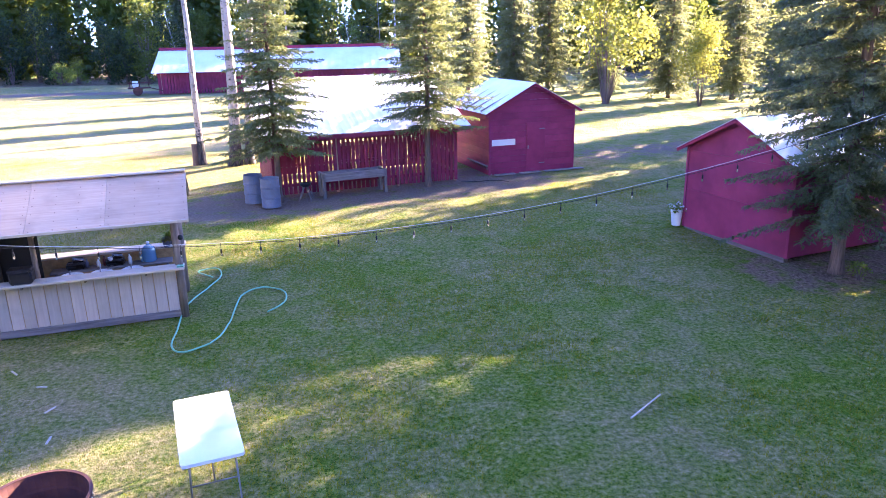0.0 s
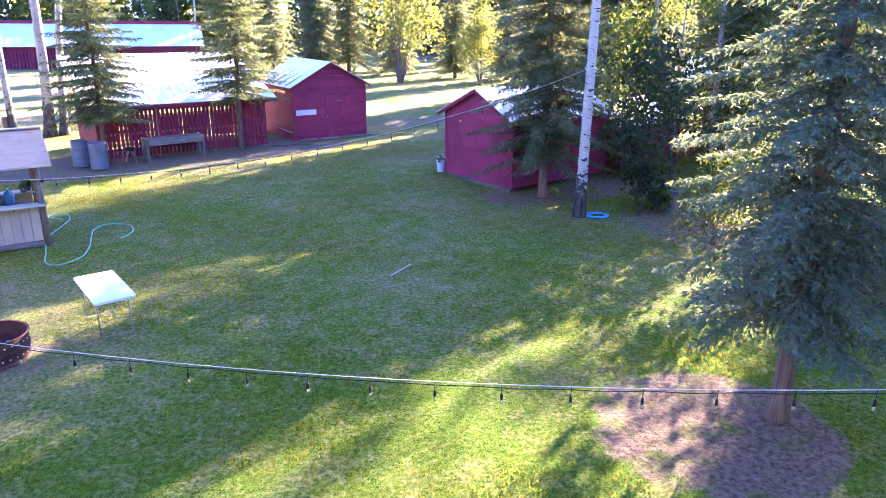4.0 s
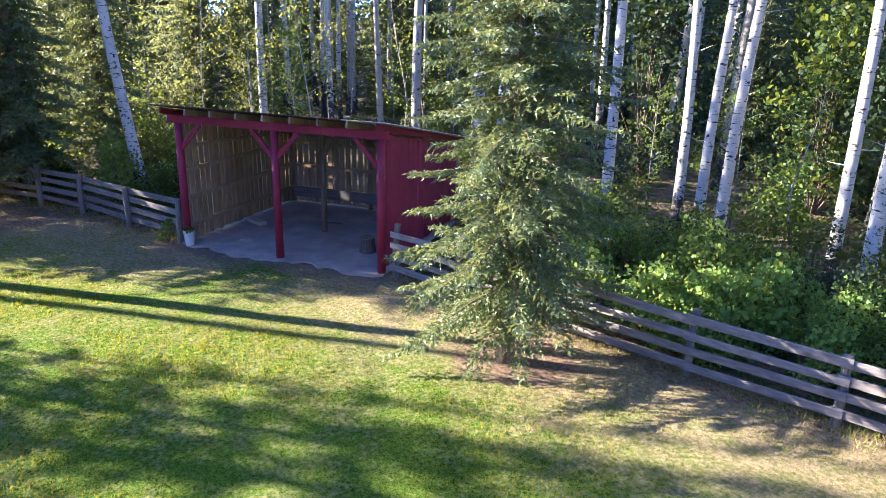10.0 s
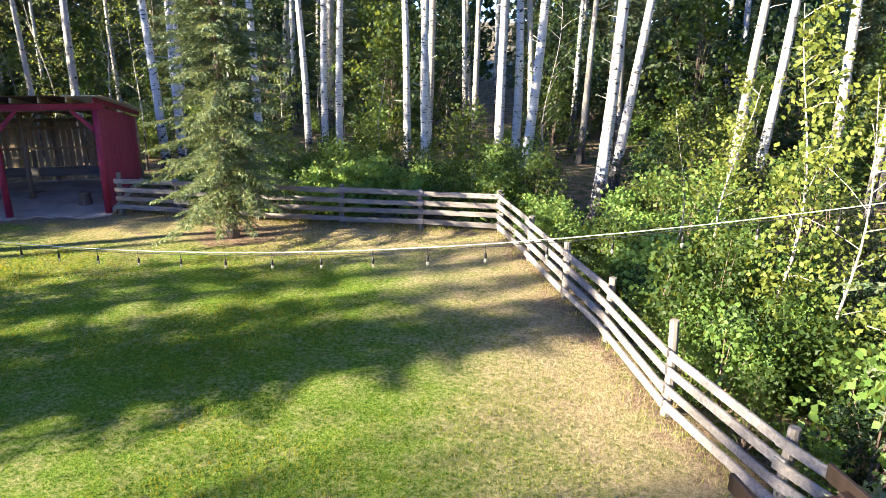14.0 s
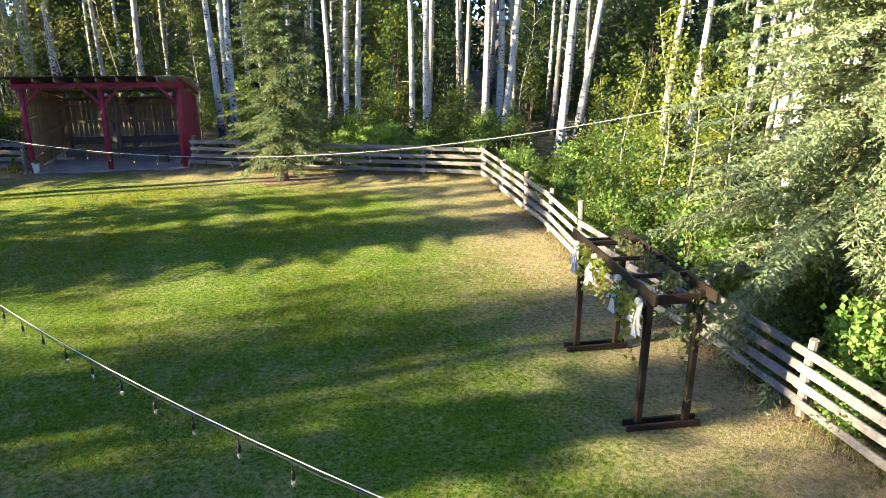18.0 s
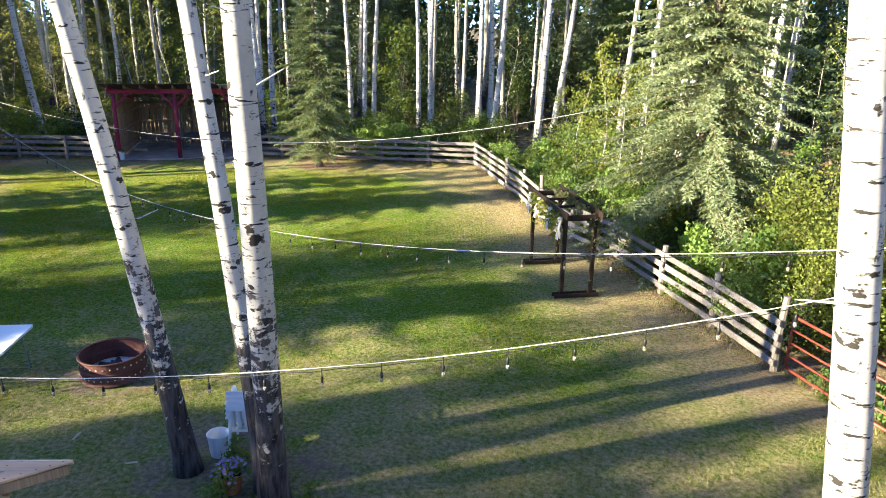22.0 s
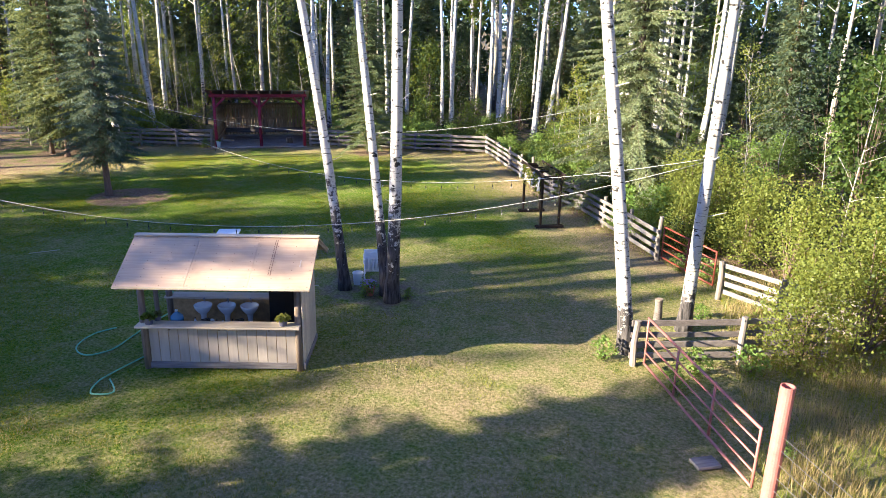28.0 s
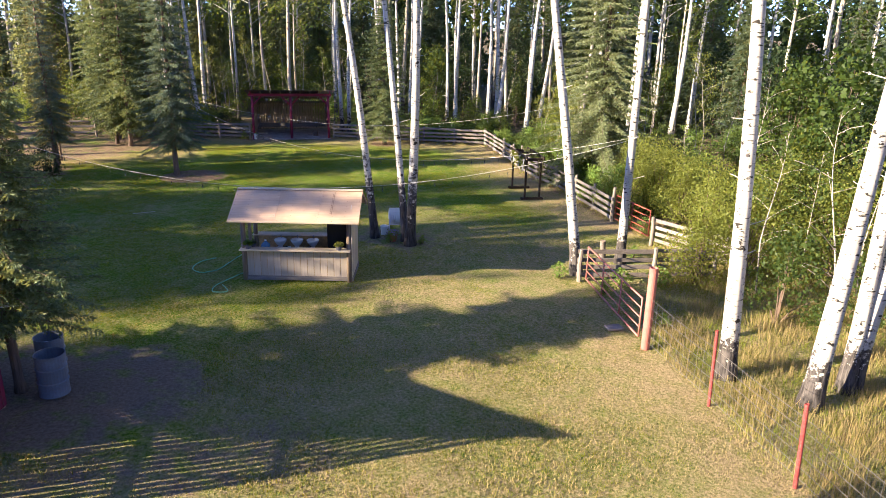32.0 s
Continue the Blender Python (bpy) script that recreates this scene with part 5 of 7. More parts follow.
# ---------------------------------------------------------------- rail fences
def rail_fence(line, label, heights=(0.18, 0.43, 0.68, 0.93), post_h=1.05, tall=(), seed=1, side=1, mat=None, category="fence", start_post=True):
    x0, y0 = line[0]
    th = thing("rail_fence", pose(0, 0, 0), label, category, "rail fences")
    rng = random.Random(seed)
    for i, (x, y) in enumerate(line):
        if i == 0 and not start_post:
            continue
        h = post_h + rng.uniform(-0.05, 0.08) + (0.28 if i in tall else 0)
        part("post", Build().tube([(x, y, -0.1), (x + rng.uniform(-0.02, 0.02), y, h * 0.5), (x + rng.uniform(-0.03, 0.03), y + rng.uniform(-0.03, 0.03), h)], [0.075, 0.07, 0.064], 9, True, 0.05, rng), GREY_POST, th, smooth=False)
    for i, ((xa, ya), (xb, yb)) in enumerate(zip(line, line[1:])):
        d = Vector((xb - xa, yb - ya, 0)).normalized()
        n = Vector((-d.y, d.x, 0)) * 0.085 * side
        for h in heights:
            a = Vector((xa, ya, h + rng.uniform(-0.025, 0.025))) + n - d * 0.08
            b = Vector((xb, yb, h + rng.uniform(-0.025, 0.025))) + n + d * 0.08
            lift = n.normalized() * 0.024 * (i % 2)
            part("rail", Build().beam(a + lift, b + lift, 0.038, 0.125 + rng.uniform(-0.01, 0.015), 0.006), mat or GREY_WOOD, th)
    return th


rail_fence(FENCE_BACK, "weathered grey four-rail board fence along the woods", seed=2, side=-1)
rail_fence(FENCE_SIDE, "weathered grey four-rail board fence along the side of the lawn", seed=3, side=-1, tall=(4, 9), start_post=False)
rail_fence(FENCE_LEFT, "weathered grey four-rail board fence beside the shelter", seed=4, side=-1)
rail_fence(FENCE_FAR[:4], "grey rail fence running on under the spruces", (0.3, 0.65, 1.0), 1.15, seed=5, side=-1, start_post=False)
rail_fence(FENCE_FAR[3:], "old pole fence at the edge of the meadow", (0.35, 0.7, 1.05), 1.2, seed=6, side=-1, start_post=False, mat=GREY_POST)
rail_fence([(-15.71, 6.75), (-17.06, 7.8), (-18.6, 8.75)], "weathered grey board fence panel beside the pipe gate", seed=7, side=1)
rail_fence([(-13.75, 11.62), (-15.94, 10.78), (-17.7, 10.1)], "dark weathered board fence panel joining the aspen", seed=8, side=1, mat=DARK_RAIL)


# ---------------------------------------------------------------- pipe gates and wire fence
def pipe_gate(a, b, h0, h1, bars, mat, label, uprights=2):
    a, b = Vector((*a, 0)), Vector((*b, 0))
    d = (b - a)
    L = d.length
    m = Matrix.Translation(a) @ Matrix.Rotation(math.atan2(d.y, d.x), 4, "Z")
    th = thing("pipe_gate", m, label, "gate", "pipe gates")
    for k in range(bars):
        z = h0 + (h1 - h0) * k / (bars - 1)
        r = 0.026 if k in (0, bars - 1) else 0.018
        part("bar", Build().tube([(0.05, 0, z), (L * 0.5, 0, z - 0.015), (L - 0.05, 0, z)], r, 8), mat, th, smooth=True)
    for k in range(uprights + 2):
        x = 0.05 + (L - 0.1) * k / (uprights + 1)
        part("upright", Build().tube([(x, 0.01, h0 - 0.02), (x, 0.01, h1 + 0.02)], 0.024, 8), mat, th, smooth=True)
    return th


pipe_gate((-14.15, 4.05), (-15.6, 6.3), 0.18, 1.14, 5, ORANGE_PIPE, "orange-red steel pipe gate between the board fences", 1)
pipe_gate((-13.95, 11.75), (-15.75, 15.65), 0.16, 1.18, 5, PINK_PIPE, "sun-bleached red steel pipe gate", 2)


def pipe_post(x, y, r, h, mat, label, lean=0.0):
    th = thing("pipe_post", turned(x, y, 0), label, "post", "fence posts of pipe")
    part("pipe", Build().lathe([(r, -0.1), (r, h), (r * 0.82, h + 0.002), (r * 0.82, h - 0.5), (0.001, h - 0.5)], 18, Matrix.Rotation(lean, 4, "Y")), mat, th, smooth=False)
    return th


pipe_post(-15.93, 15.9, 0.105, 2.08, PINK_PIPE, "thick sun-bleached red steel pipe post")
pipe_post(-17.33, 18.33, 0.035, 1.7, RED_PIPE, "thin red steel fence rod", 0.03)
pipe_post(-18.65, 20.75, 0.04, 1.6, RED_PIPE, "thin red steel fence rod", 0.04)
pipe_post(-20.2, 23.6, 0.04, 1.6, RED_PIPE, "thin red steel fence rod", 0.02)


def wire_fence(pts, label):
    th = thing("wire_fence", pose(0, 0, 0), label, "fence")
    rng = random.Random(9)
    for (xa, ya), (xb, yb) in zip(pts, pts[1:]):
        for z in (0.2, 0.4, 0.62, 0.85, 1.08, 1.3):
            part("strand", Build().tube([(xa, ya, z), ((xa + xb) / 2, (ya + yb) / 2, z - 0.03), (xb, yb, z)], 0.005, 4, False), WIRE, th)
        n = int(math.hypot(xb - xa, yb - ya) / 0.25)
        for k in range(1, n):
            x, y = xa + (xb - xa) * k / n, ya + (yb - ya) * k / n
            part("stay_wire", Build().tube([(x, y, 0.18), (x + rng.uniform(-0.02, 0.02), y, 1.3)], 0.004, 3, False), WIRE, th)


wire_fence([(-15.97, 15.98), (-17.25, 18.25), (-18.65, 20.75), (-20.2, 23.6)], "sagging woven wire fence between steel rods")


# ---------------------------------------------------------------- pergola arch
def wedding_arch():
    th = thing("pergola_arch", pose(-9.72, 0.32, 0, 0, 0, 116.5), "dark-stained timber arch hung with white cloth and greenery", "arch")
    S, W, H = 1.18, 0.34, 1.92
    for s in (-1, 1):
        for w in (-1, 1):
            part("post", Build().beam((s * S, w * W, 0.05), (s * S, w * W, H), 0.085, 0.085, 0.006, (1, 0, 0)), DARK_STAIN, th)
            part("foot_rail", Build().beam((s * S + w * 0.075, -0.52, 0.045), (s * S + w * 0.075, 0.52, 0.045), 0.04, 0.09), DARK_STAIN, th)
        part("cross_beam", Build().beam((s * (S + 0.02), -W - 0.08, H - 0.09), (s * (S + 0.02), W + 0.08, H - 0.09), 0.04, 0.13), DARK_STAIN, th)
        for w in (-1, 1):
            part("brace", Build().beam((s * S, w * W * 0.98, H - 0.42), (s * (S - 0.36), w * (W + 0.045), H - 0.05), 0.035, 0.07), DARK_STAIN, th)
    for w in (-1, 1):
        part("top_beam", Build().beam((-S - 0.28, w * (W + 0.062), H + 0.0), (S + 0.28, w * (W + 0.062), H + 0.0), 0.04, 0.145), DARK_STAIN, th)
    for x in (-0.75, 0.0, 0.7):
        part("cross_beam", Build().beam((x, -W - 0.05, H + 0.045), (x, W + 0.05, H + 0.045), 0.04, 0.06), DARK_STAIN, th)
    return th


wedding_arch()
ARCH = pose(-9.72, 0.32, 0, 0, 0, 116.5)


def cloth_bow(x, y, z, seed, label):
    """A bunch of hanging gauze strips."""
    rng = random.Random(seed)
    th = thing("cloth_bow", ARCH @ pose(x, y, z), label, "decoration", "cloth bows on the arch")
    for k in range(6):
        n, w = 7, 0.035 + 0.02 * rng.random()
        a = rng.uniform(0, 6.28)
        ln = rng.uniform(0.28, 0.5)
        dx, dy = math.cos(a) * 0.09, math.sin(a) * 0.05
        vs, fs = [], []
        for i in range(n):
            f = i / (n - 1)
            cx, cy, cz = dx * f * 1.6 + 0.02 * math.sin(6 * f + k), dy * f - 0.05 * f, 0.06 * math.sin(3.14 * min(1, f * 2.2)) - ln * f
            ww = w * (0.5 + 1.1 * f)
            vs += [(cx - ww, cy, cz), (cx + ww, cy + 0.02 * math.sin(8 * f), cz), (cx + ww, cy + 0.006 + 0.02 * math.sin(8 * f), cz), (cx - ww, cy + 0.006, cz)]
        for i in range(n - 1):
            for j in range(4):
                fs.append((4 * i + j, 4 * i + (j + 1) % 4, 4 * i + 4 + (j + 1) % 4, 4 * i + 4 + j))
        fs += [(0, 1, 2, 3), tuple(4 * n - 4 + j for j in (3, 2, 1, 0))]
        part("strip", Build().add(vs, fs), CLOTH, th, smooth=True)
    part("knot", Build().lathe([(0.002, 0.05), (0.05, 0.03), (0.06, 0), (0.045, -0.04), (0.002, -0.05)], 10), CLOTH, th, smooth=True)


cloth_bow(-1.12, -0.45, 1.84, 1, "white gauze bow tied to the dark arch beam")
cloth_bow(1.12, -0.45, 1.80, 2, "white gauze bow with long tails on the dark arch beam")
cloth_bow(-0.38, -0.46, 1.88, 3, "small white gauze bow among the greenery")
cloth_bow(0.45, -0.46, 1.86, 4, "small white gauze bow on the dark arch beam")


def garland(x0, x1, y, z, n, mat, seed, label, drop=0.4):
    rng = np.random.default_rng(seed)
    th = thing("garland", ARCH @ pose(0, y, z), label, "decoration", "garlands on the arch")
    t = rng.uniform(0, 1, n)
    P = np.stack([x0 + (x1 - x0) * t, rng.normal(0, 0.06, n), -np.abs(rng.normal(0, drop * 0.45, n)) * (0.5 + np.abs(np.sin(t * 9))) + 0.06], 1)
    V, F = leaf_faces(P, 0.085, rng, 0.0)
    part("leaves", array_mesh("leaves", V, F, mat), None, th)
    part("stem", Build().tube([(x0 + (x1 - x0) * k / 8, 0.02 * math.sin(k * 2), 0.03 * math.sin(k * 1.3)) for k in range(9)], 0.012, 5), SPRUCE_BARK, th)


garland(-0.95, 0.0, -0.45, 1.86, 260, YELLOW_LEAVES, 5, "pale green hanging leaf garland", 0.5)
garland(0.35, 1.15, -0.45, 1.82, 280, YELLOW_LEAVES, 6, "pale green leaf garland trailing down the post", 0.62)
garland(-0.9, 1.0, 0.1, 1.97, 420, NEEDLES_SPARSE, 7, "brown-green spruce boughs laid over the arch", 0.15)
garland(0.9, 1.25, 0.36, 1.8, 240, NEEDLES_SPARSE, 8, "spruce boughs hanging from the back beam", 0.8)


# ---------------------------------------------------------------- plywood bar hut
def bar_hut():
    at = pose(-5.44, 13.97, 0, 0, 0, 18.3)
    th = thing("bar_hut", at, "plywood-roofed garden bar with beige panel walls and log posts", "hut")
    X, Y, E, R = 1.57, 0.73, 1.96, 2.61
    rng = random.Random(12)
    for x in (-X, X):
        for y in (-Y, Y):
            top = E + 0.12
            part("post", Build().tube([(x, y, -0.05), (x + 0.01, y, 1.0), (x, y, top)], [0.078, 0.072, 0.066], 11, True, 0.04, rng), LOG_WOOD, th, smooth=True)
    part("post", Build().tube([(-0.8, -Y + 0.18, 0.0), (-0.8, -Y + 0.18, 2.1)], [0.05, 0.045], 9), LOG_WOOD, th, smooth=True)
    for x in (-X, X):
        part("ridge_post", Build().beam((x, 0, 0.0), (x, 0, R - 0.06), 0.05, 0.09, 0.004, (1, 0, 0)), LOG_WOOD, th)
    for y in (-Y, Y):
        part("plate_beam", Build().beam((-X - 0.15, y, E + 0.16), (X + 0.15, y, E + 0.16), 0.09, 0.09), LOG_WOOD, th)
    part("ridge_beam", Build().beam((-X - 0.3, 0, R - 0.06), (X + 0.3, 0, R - 0.06), 0.09, 0.09), PALE_TRIM, th, "pale ridge log sticking out of the gable")
    # front and rear panels
    for s in (-1, 1):
        n = 15
        w = (2 * X - 0.14) / n
        for k in range(n):
            part("panel_board", Build().box((w - 0.012, 0.018, 0.86), None, 0.003), BEIGE, th, at=pose(-X + 0.07 + w * (k + 0.5), s * (Y - 0.005), 0.54))
        part("backing", Build().box((2 * X - 0.16, 0.012, 0.84), None, 0.002), OSB, th, "bare strand board inside", at=pose(0, s * (Y - 0.025), 0.55))
        part("sill_board", Build().beam((-X - 0.02, s * (Y + 0.02), 0.07), (X + 0.02, s * (Y + 0.02), 0.07), 0.045, 0.13), GREY_WOOD, th)
        part("counter_board", Build().beam((-X - 0.05, s * (Y + 0.09), 1.0), (X + 0.1, s * (Y + 0.09), 1.0), 0.34, 0.04), PALE_TRIM, th, "pale wooden bar counter")
        for x in (-1.0, 0.0, 1.0):
            part("bracket", Build().beam((x, s * (Y + 0.02), 0.95), (x, s * (Y + 0.2), 0.95), 0.03, 0.06), LOG_WOOD, th)
    # closed end wall with gable
    n = 8
    w = 2 * (Y + 0.05) / n
    for k in range(n):
        y0 = -Y - 0.05 + w * k
        f = lambda y: E + 0.10 + (R - E - 0.12) * (1 - abs(y) / 1.28)
        b = Build().slab([(y0 + 0.005, 0.08), (y0 + w - 0.005, 0.08), (y0 + w - 0.005, f(y0 + w)), (y0 + 0.005, f(y0))], -0.01, 0.01)
        part("end_board", b, BEIGE, th, at=Matrix(((0, 0, 1, -X - 0.085), (1, 0, 0, 0), (0, 1, 0, 0), (0, 0, 0, 1))))
    part("sill_board", Build().beam((-X - 0.1, -Y - 0.05, 0.07), (-X - 0.1, Y + 0.05, 0.07), 0.04, 0.13), GREY_WOOD, th)
    part("black_panel", Build().box((0.66, 0.02, 1.95), None, 0.004), BLACK, th, "matt black chalk board panel", at=pose(-1.12, -0.12, 1.06))
    part("black_panel", Build().box((0.02, 2 * Y - 0.2, 1.85), None, 0.004), BLACK, th, at=pose(-X + 0.06, 0, 1.05))
    part("floor", Build().box((2 * X, 2 * Y, 0.05), None), GREY_WOOD, th, at=pose(0, 0, 0.03))
    # roof: two plywood slopes with rows of nail heads and a faded print
    for s in (-1, 1):
        ang = math.atan2(R - E, 1.30)
        ln = math.hypot(R - E, 1.30)
        for k, (xa, xb) in enumerate(((-1.93, -0.72), (-0.716, 0.5), (0.504, 1.86))):
            sheet = part("roof_sheet", Build().box((xb - xa, ln, 0.018), None, 0.003), PLY, th, "tan plywood roof sheet", at=Matrix.Translation(((xa + xb) / 2, s * 0.65, (R + E) / 2 + 0.02)) @ Matrix.Rotation(-s * ang, 4, "X"))
            nails = Build()
            for i in range(4):
                for j in range(7):
                    nails.lathe([(0.010, 0), (0.008, 0.004), (0.001, 0.005)], 6, pose(-(xb - xa) / 2 + 0.06 + i * ((xb - xa) - 0.12) / 3, -ln / 2 + 0.05 + j * (ln - 0.1) / 6, 0.0095))
            tagged(part("nail_head", nails, INK, sheet), kind="stuff")
            if s > 0 and k == 0:
                bars = Build()
                for j in range(12):
                    bars.box((0.018, 0.05 + 0.02 * (j % 3), 0.002), pose(0.22, -ln * 0.42 + j * 0.085, 0.011), 0.0005)
                    bars.box((0.018, 0.04 + 0.03 * (j % 2), 0.002), pose(0.26, -ln * 0.42 + j * 0.085, 0.011), 0.0005)
                part("faded_print", bars, INK, sheet, "faded brown printed bars")
        part("eave_trim", Build().beam((-1.93, s * 1.31, E + 0.012), (1.86, s * 1.31, E + 0.012), 0.022, 0.05), PALE_TRIM, th)
        for x in (-1.9, -0.6, 0.6, 1.82):
            part("rafter", Build().beam((x, s * 0.03, R - 0.05), (x, s * 1.26, E - 0.03), 0.04, 0.08), LOG_WOOD, th)
    part("ridge_cap", Build().beam((-1.93, -0.02, R + 0.045), (1.86, -0.02, R + 0.045), 0.16, 0.03), PALE_TRIM, th, "pale ridge board")
    # inner shelf board
    part("shelf", Build().box((2.2, 0.34, 0.03), None), GREY_WOOD, th, "grey inner shelf", at=pose(0.3, Y - 0.24, 0.78))
    part("shelf", Build().box((0.03, 0.3, 0.74), None), GREY_WOOD, th, at=pose(1.3, Y - 0.24, 0.41))
    part("shelf", Build().box((0.03, 0.3, 0.74), None), GREY_WOOD, th, at=pose(-0.7, Y - 0.24, 0.41))
    return at


HUT = bar_hut()


def wash_basin(x, y, label):
    th = thing("pedestal_basin", HUT @ pose(x, y, 0.056) @ Matrix.Diagonal((0.8, 0.8, 1.06, 1)), label, "basin", "pedestal basins in the bar")
    part("pedestal", Build().lathe([(0.13, 0), (0.115, 0.03), (0.075, 0.12), (0.065, 0.35), (0.075, 0.58), (0.10, 0.66)], 16), CERAMIC, th, smooth=True)
    part("bowl", Build().lathe([(0.09, 0.64), (0.16, 0.69), (0.235, 0.78), (0.25, 0.83), (0.235, 0.84), (0.20, 0.80), (0.12, 0.73), (0.001, 0.71)], 20), CERAMIC, th, smooth=True)
    part("tap", Build().tube([(0, -0.19, 0.83), (0, -0.19, 0.93), (0, -0.10, 0.94), (0, -0.08, 0.91)], 0.012, 8), GREY_STEEL, th, "chrome tap", True)


for x in (-0.28, 0.22, 0.74):
    wash_basin(x, -0.42, "white ceramic pedestal wash basin against strand board")


def potted_plant(m, pot_mat, leaf_mat, r, h, leaves, size, label, seed, category="potted plant", spread=1.0, flower=None):
    th = thing("potted_plant", m, label, category, "potted plants")
    part("pot", Build().lathe([(r * 0.72, 0), (r * 0.98, h * 0.86), (r * 1.06, h * 0.86), (r * 1.06, h), (r * 0.92, h), (r * 0.9, h * 0.85)], 18), pot_mat, th, smooth=False)
    part("soil", Build().lathe([(r * 0.93, h * 0.84), (0.001, h * 0.9)], 14), SOIL, th)
    rng = np.random.default_rng(seed)
    P = unit(rng.normal(0, 1, (leaves, 3))) * (rng.uniform(0.1, 1, leaves) ** 0.5)[:, None] * np.array([r * 1.5, r * 1.5, r * 1.1]) * spread
    P[:, 2] = np.abs(P[:, 2]) + h * 0.9
    V, F = leaf_faces(P, size, rng)
    part("foliage", array_mesh("foliage", V, F, leaf_mat), None, th)
    if flower:
        P2 = P[: leaves // 2] * np.array([1.05, 1.05, 1.0]) + np.array([0, 0, 0.04])
        V, F = leaf_faces(P2, size * 0.9, rng, 1.5)
        part("blossom", array_mesh("blossom", V, F, flower), None, th)
    st = Build()
    for k in range(7):
        st.tube([(0, 0, h * 0.8), tuple(P[k])], [0.008, 0.004], 4, False)
    part("stem", st, SPRUCE_BARK, th)


potted_plant(HUT @ pose(1.42, 0.84, 1.022), GREY_POT, BUSH_LEAVES, 0.10, 0.15, 260, 0.06, "dark green plant in a grey pot on the bar counter", 1)
potted_plant(HUT @ pose(-1.28, 0.84, 1.022), GREY_POT, YELLOW_LEAVES, 0.10, 0.15, 260, 0.06, "yellow-green plant in a blue-grey pot on the bar counter", 2)
potted_plant(HUT @ pose(1.32, 0.64, 1.022), GREY_POT, NEEDLES_SPARSE, 0.085, 0.13, 200, 0.05, "half-dry plant in a small pot on the bar counter", 3, spread=0.9)
potted_plant(turned(-6.82, 9.78, 0), TERRACOTTA, BUSH_LEAVES, 0.15, 0.26, 180, 0.07, "purple flowers in a terracotta pot between the aspens", 4, spread=1.1, flower=PURPLE)
potted_plant(turned(7.36, 19.2, 0), WHITE_PLASTIC, BUSH_LEAVES, 0.15, 0.42, 120, 0.07, "white flowers on a birch-log planter by the red shed", 5, spread=1.3, flower=PETAL)
potted_plant(turned(10.55, -8.72, 0), CERAMIC, BUSH_LEAVES, 0.13, 0.36, 120, 0.07, "small plant on a birch-log planter by the shelter post", 6, spread=0.8)


def simple(name, m, build, mat, label, category, smooth=True, group=""):
    ob = new(name, build.mesh(name, mat, smooth))
    ob.matrix_basis = m
    return tagged(ob, label, category, group)


def water_jug(m):
    th = thing("water_jug", m, "translucent blue water cooler bottle on the shelf", "bottle")
    part("body", Build().lathe([(0.001, 0), (0.12, 0.005), (0.135, 0.03), (0.128, 0.10), (0.135, 0.12), (0.128, 0.19), (0.135, 0.21), (0.125, 0.27), (0.06, 0.33), (0.028, 0.35), (0.028, 0.39)], 20), BLUE_JUG, th, smooth=True)
    part("cap", Build().lathe([(0.032, 0.37), (0.032, 0.40), (0.001, 0.402)], 14), WHITE_PLASTIC, th, smooth=True)


water_jug(HUT @ pose(0.98, 0.5, 0.798))


def cooler_box(m):
    th = thing("cool_box", m, "black plastic cool box on the bar counter", "box")
    part("body", Build().box((0.36, 0.24, 0.22), pose(0, 0, 0.11), 0.03), BLACK, th)
    part("lid", Build().box((0.37, 0.25, 0.05), pose(0, 0, 0.245), 0.02), BLACK, th)
    part("handle", Build().tube([(-0.15, -0.13, 0.15), (-0.15, -0.15, 0.23), (0.15, -0.15, 0.23), (0.15, -0.13, 0.15)], 0.010, 6), BLACK, th)


cooler_box(HUT @ pose(-0.98, -0.83, 1.022))


def bottle(m, mat, h, r, label):
    th = thing("bottle", m, label, "bottle", "bottles in the bar")
    part("body", Build().lathe([(0.001, 0), (r, 0.004), (r, h * 0.62), (r * 0.42, h * 0.78), (r * 0.36, h * 0.95)], 12), mat, th, smooth=True)
    part("cap", Build().lathe([(r * 0.42, h * 0.93), (r * 0.42, h), (0.001, h)], 10), BLACK, th)


for i, (x, mat) in enumerate(((0.05, WHITE_PLASTIC), (0.16, RED_PIPE), (0.62, WHITE_PLASTIC), (0.85, BLUE_JUG), (-0.15, GREY_POT))):
    bottle(HUT @ pose(x, 0.46 + 0.05 * (i % 2), 0.798), mat, 0.17 + 0.02 * (i % 3), 0.035, "small %s bottle on the grey shelf" % ("white plastic", "red", "white plastic", "blue", "dark")[i])
for x, lab in ((-0.35, "black cloth bag slumped on the grey shelf"), (0.35, "dark folded cloth on the grey shelf")):
    b = Build().box((0.34, 0.22, 0.13), pose(0, 0, 0.065), 0.05)
    b.box((0.2, 0.16, 0.1), pose(0.05, 0.01, 0.15, 8, 10, 15), 0.04)
    simple("cloth_bag", HUT @ pose(x, 0.5, 0.798), b, BLACK, lab, "bag")
simple("white_jug", HUT @ pose(0.28, 0.46, 0.798), Build().lathe([(0.001, 0), (0.06, 0.005), (0.065, 0.1), (0.05, 0.15), (0.055, 0.17)], 14), WHITE_PLASTIC, "white plastic jug on the grey shelf", "jug")
b = Build().lathe([(0.04, 0), (0.045, 0.03), (0.045, 0.10), (0.001, 0.11)], 12, pose(0, 0, 0, 90, 0, 0))
simple("wall_lamp", HUT @ pose(1.66, -0.73, 1.55), b, BLACK, "black spot lamp fixed to the bar's log post", "lamp")
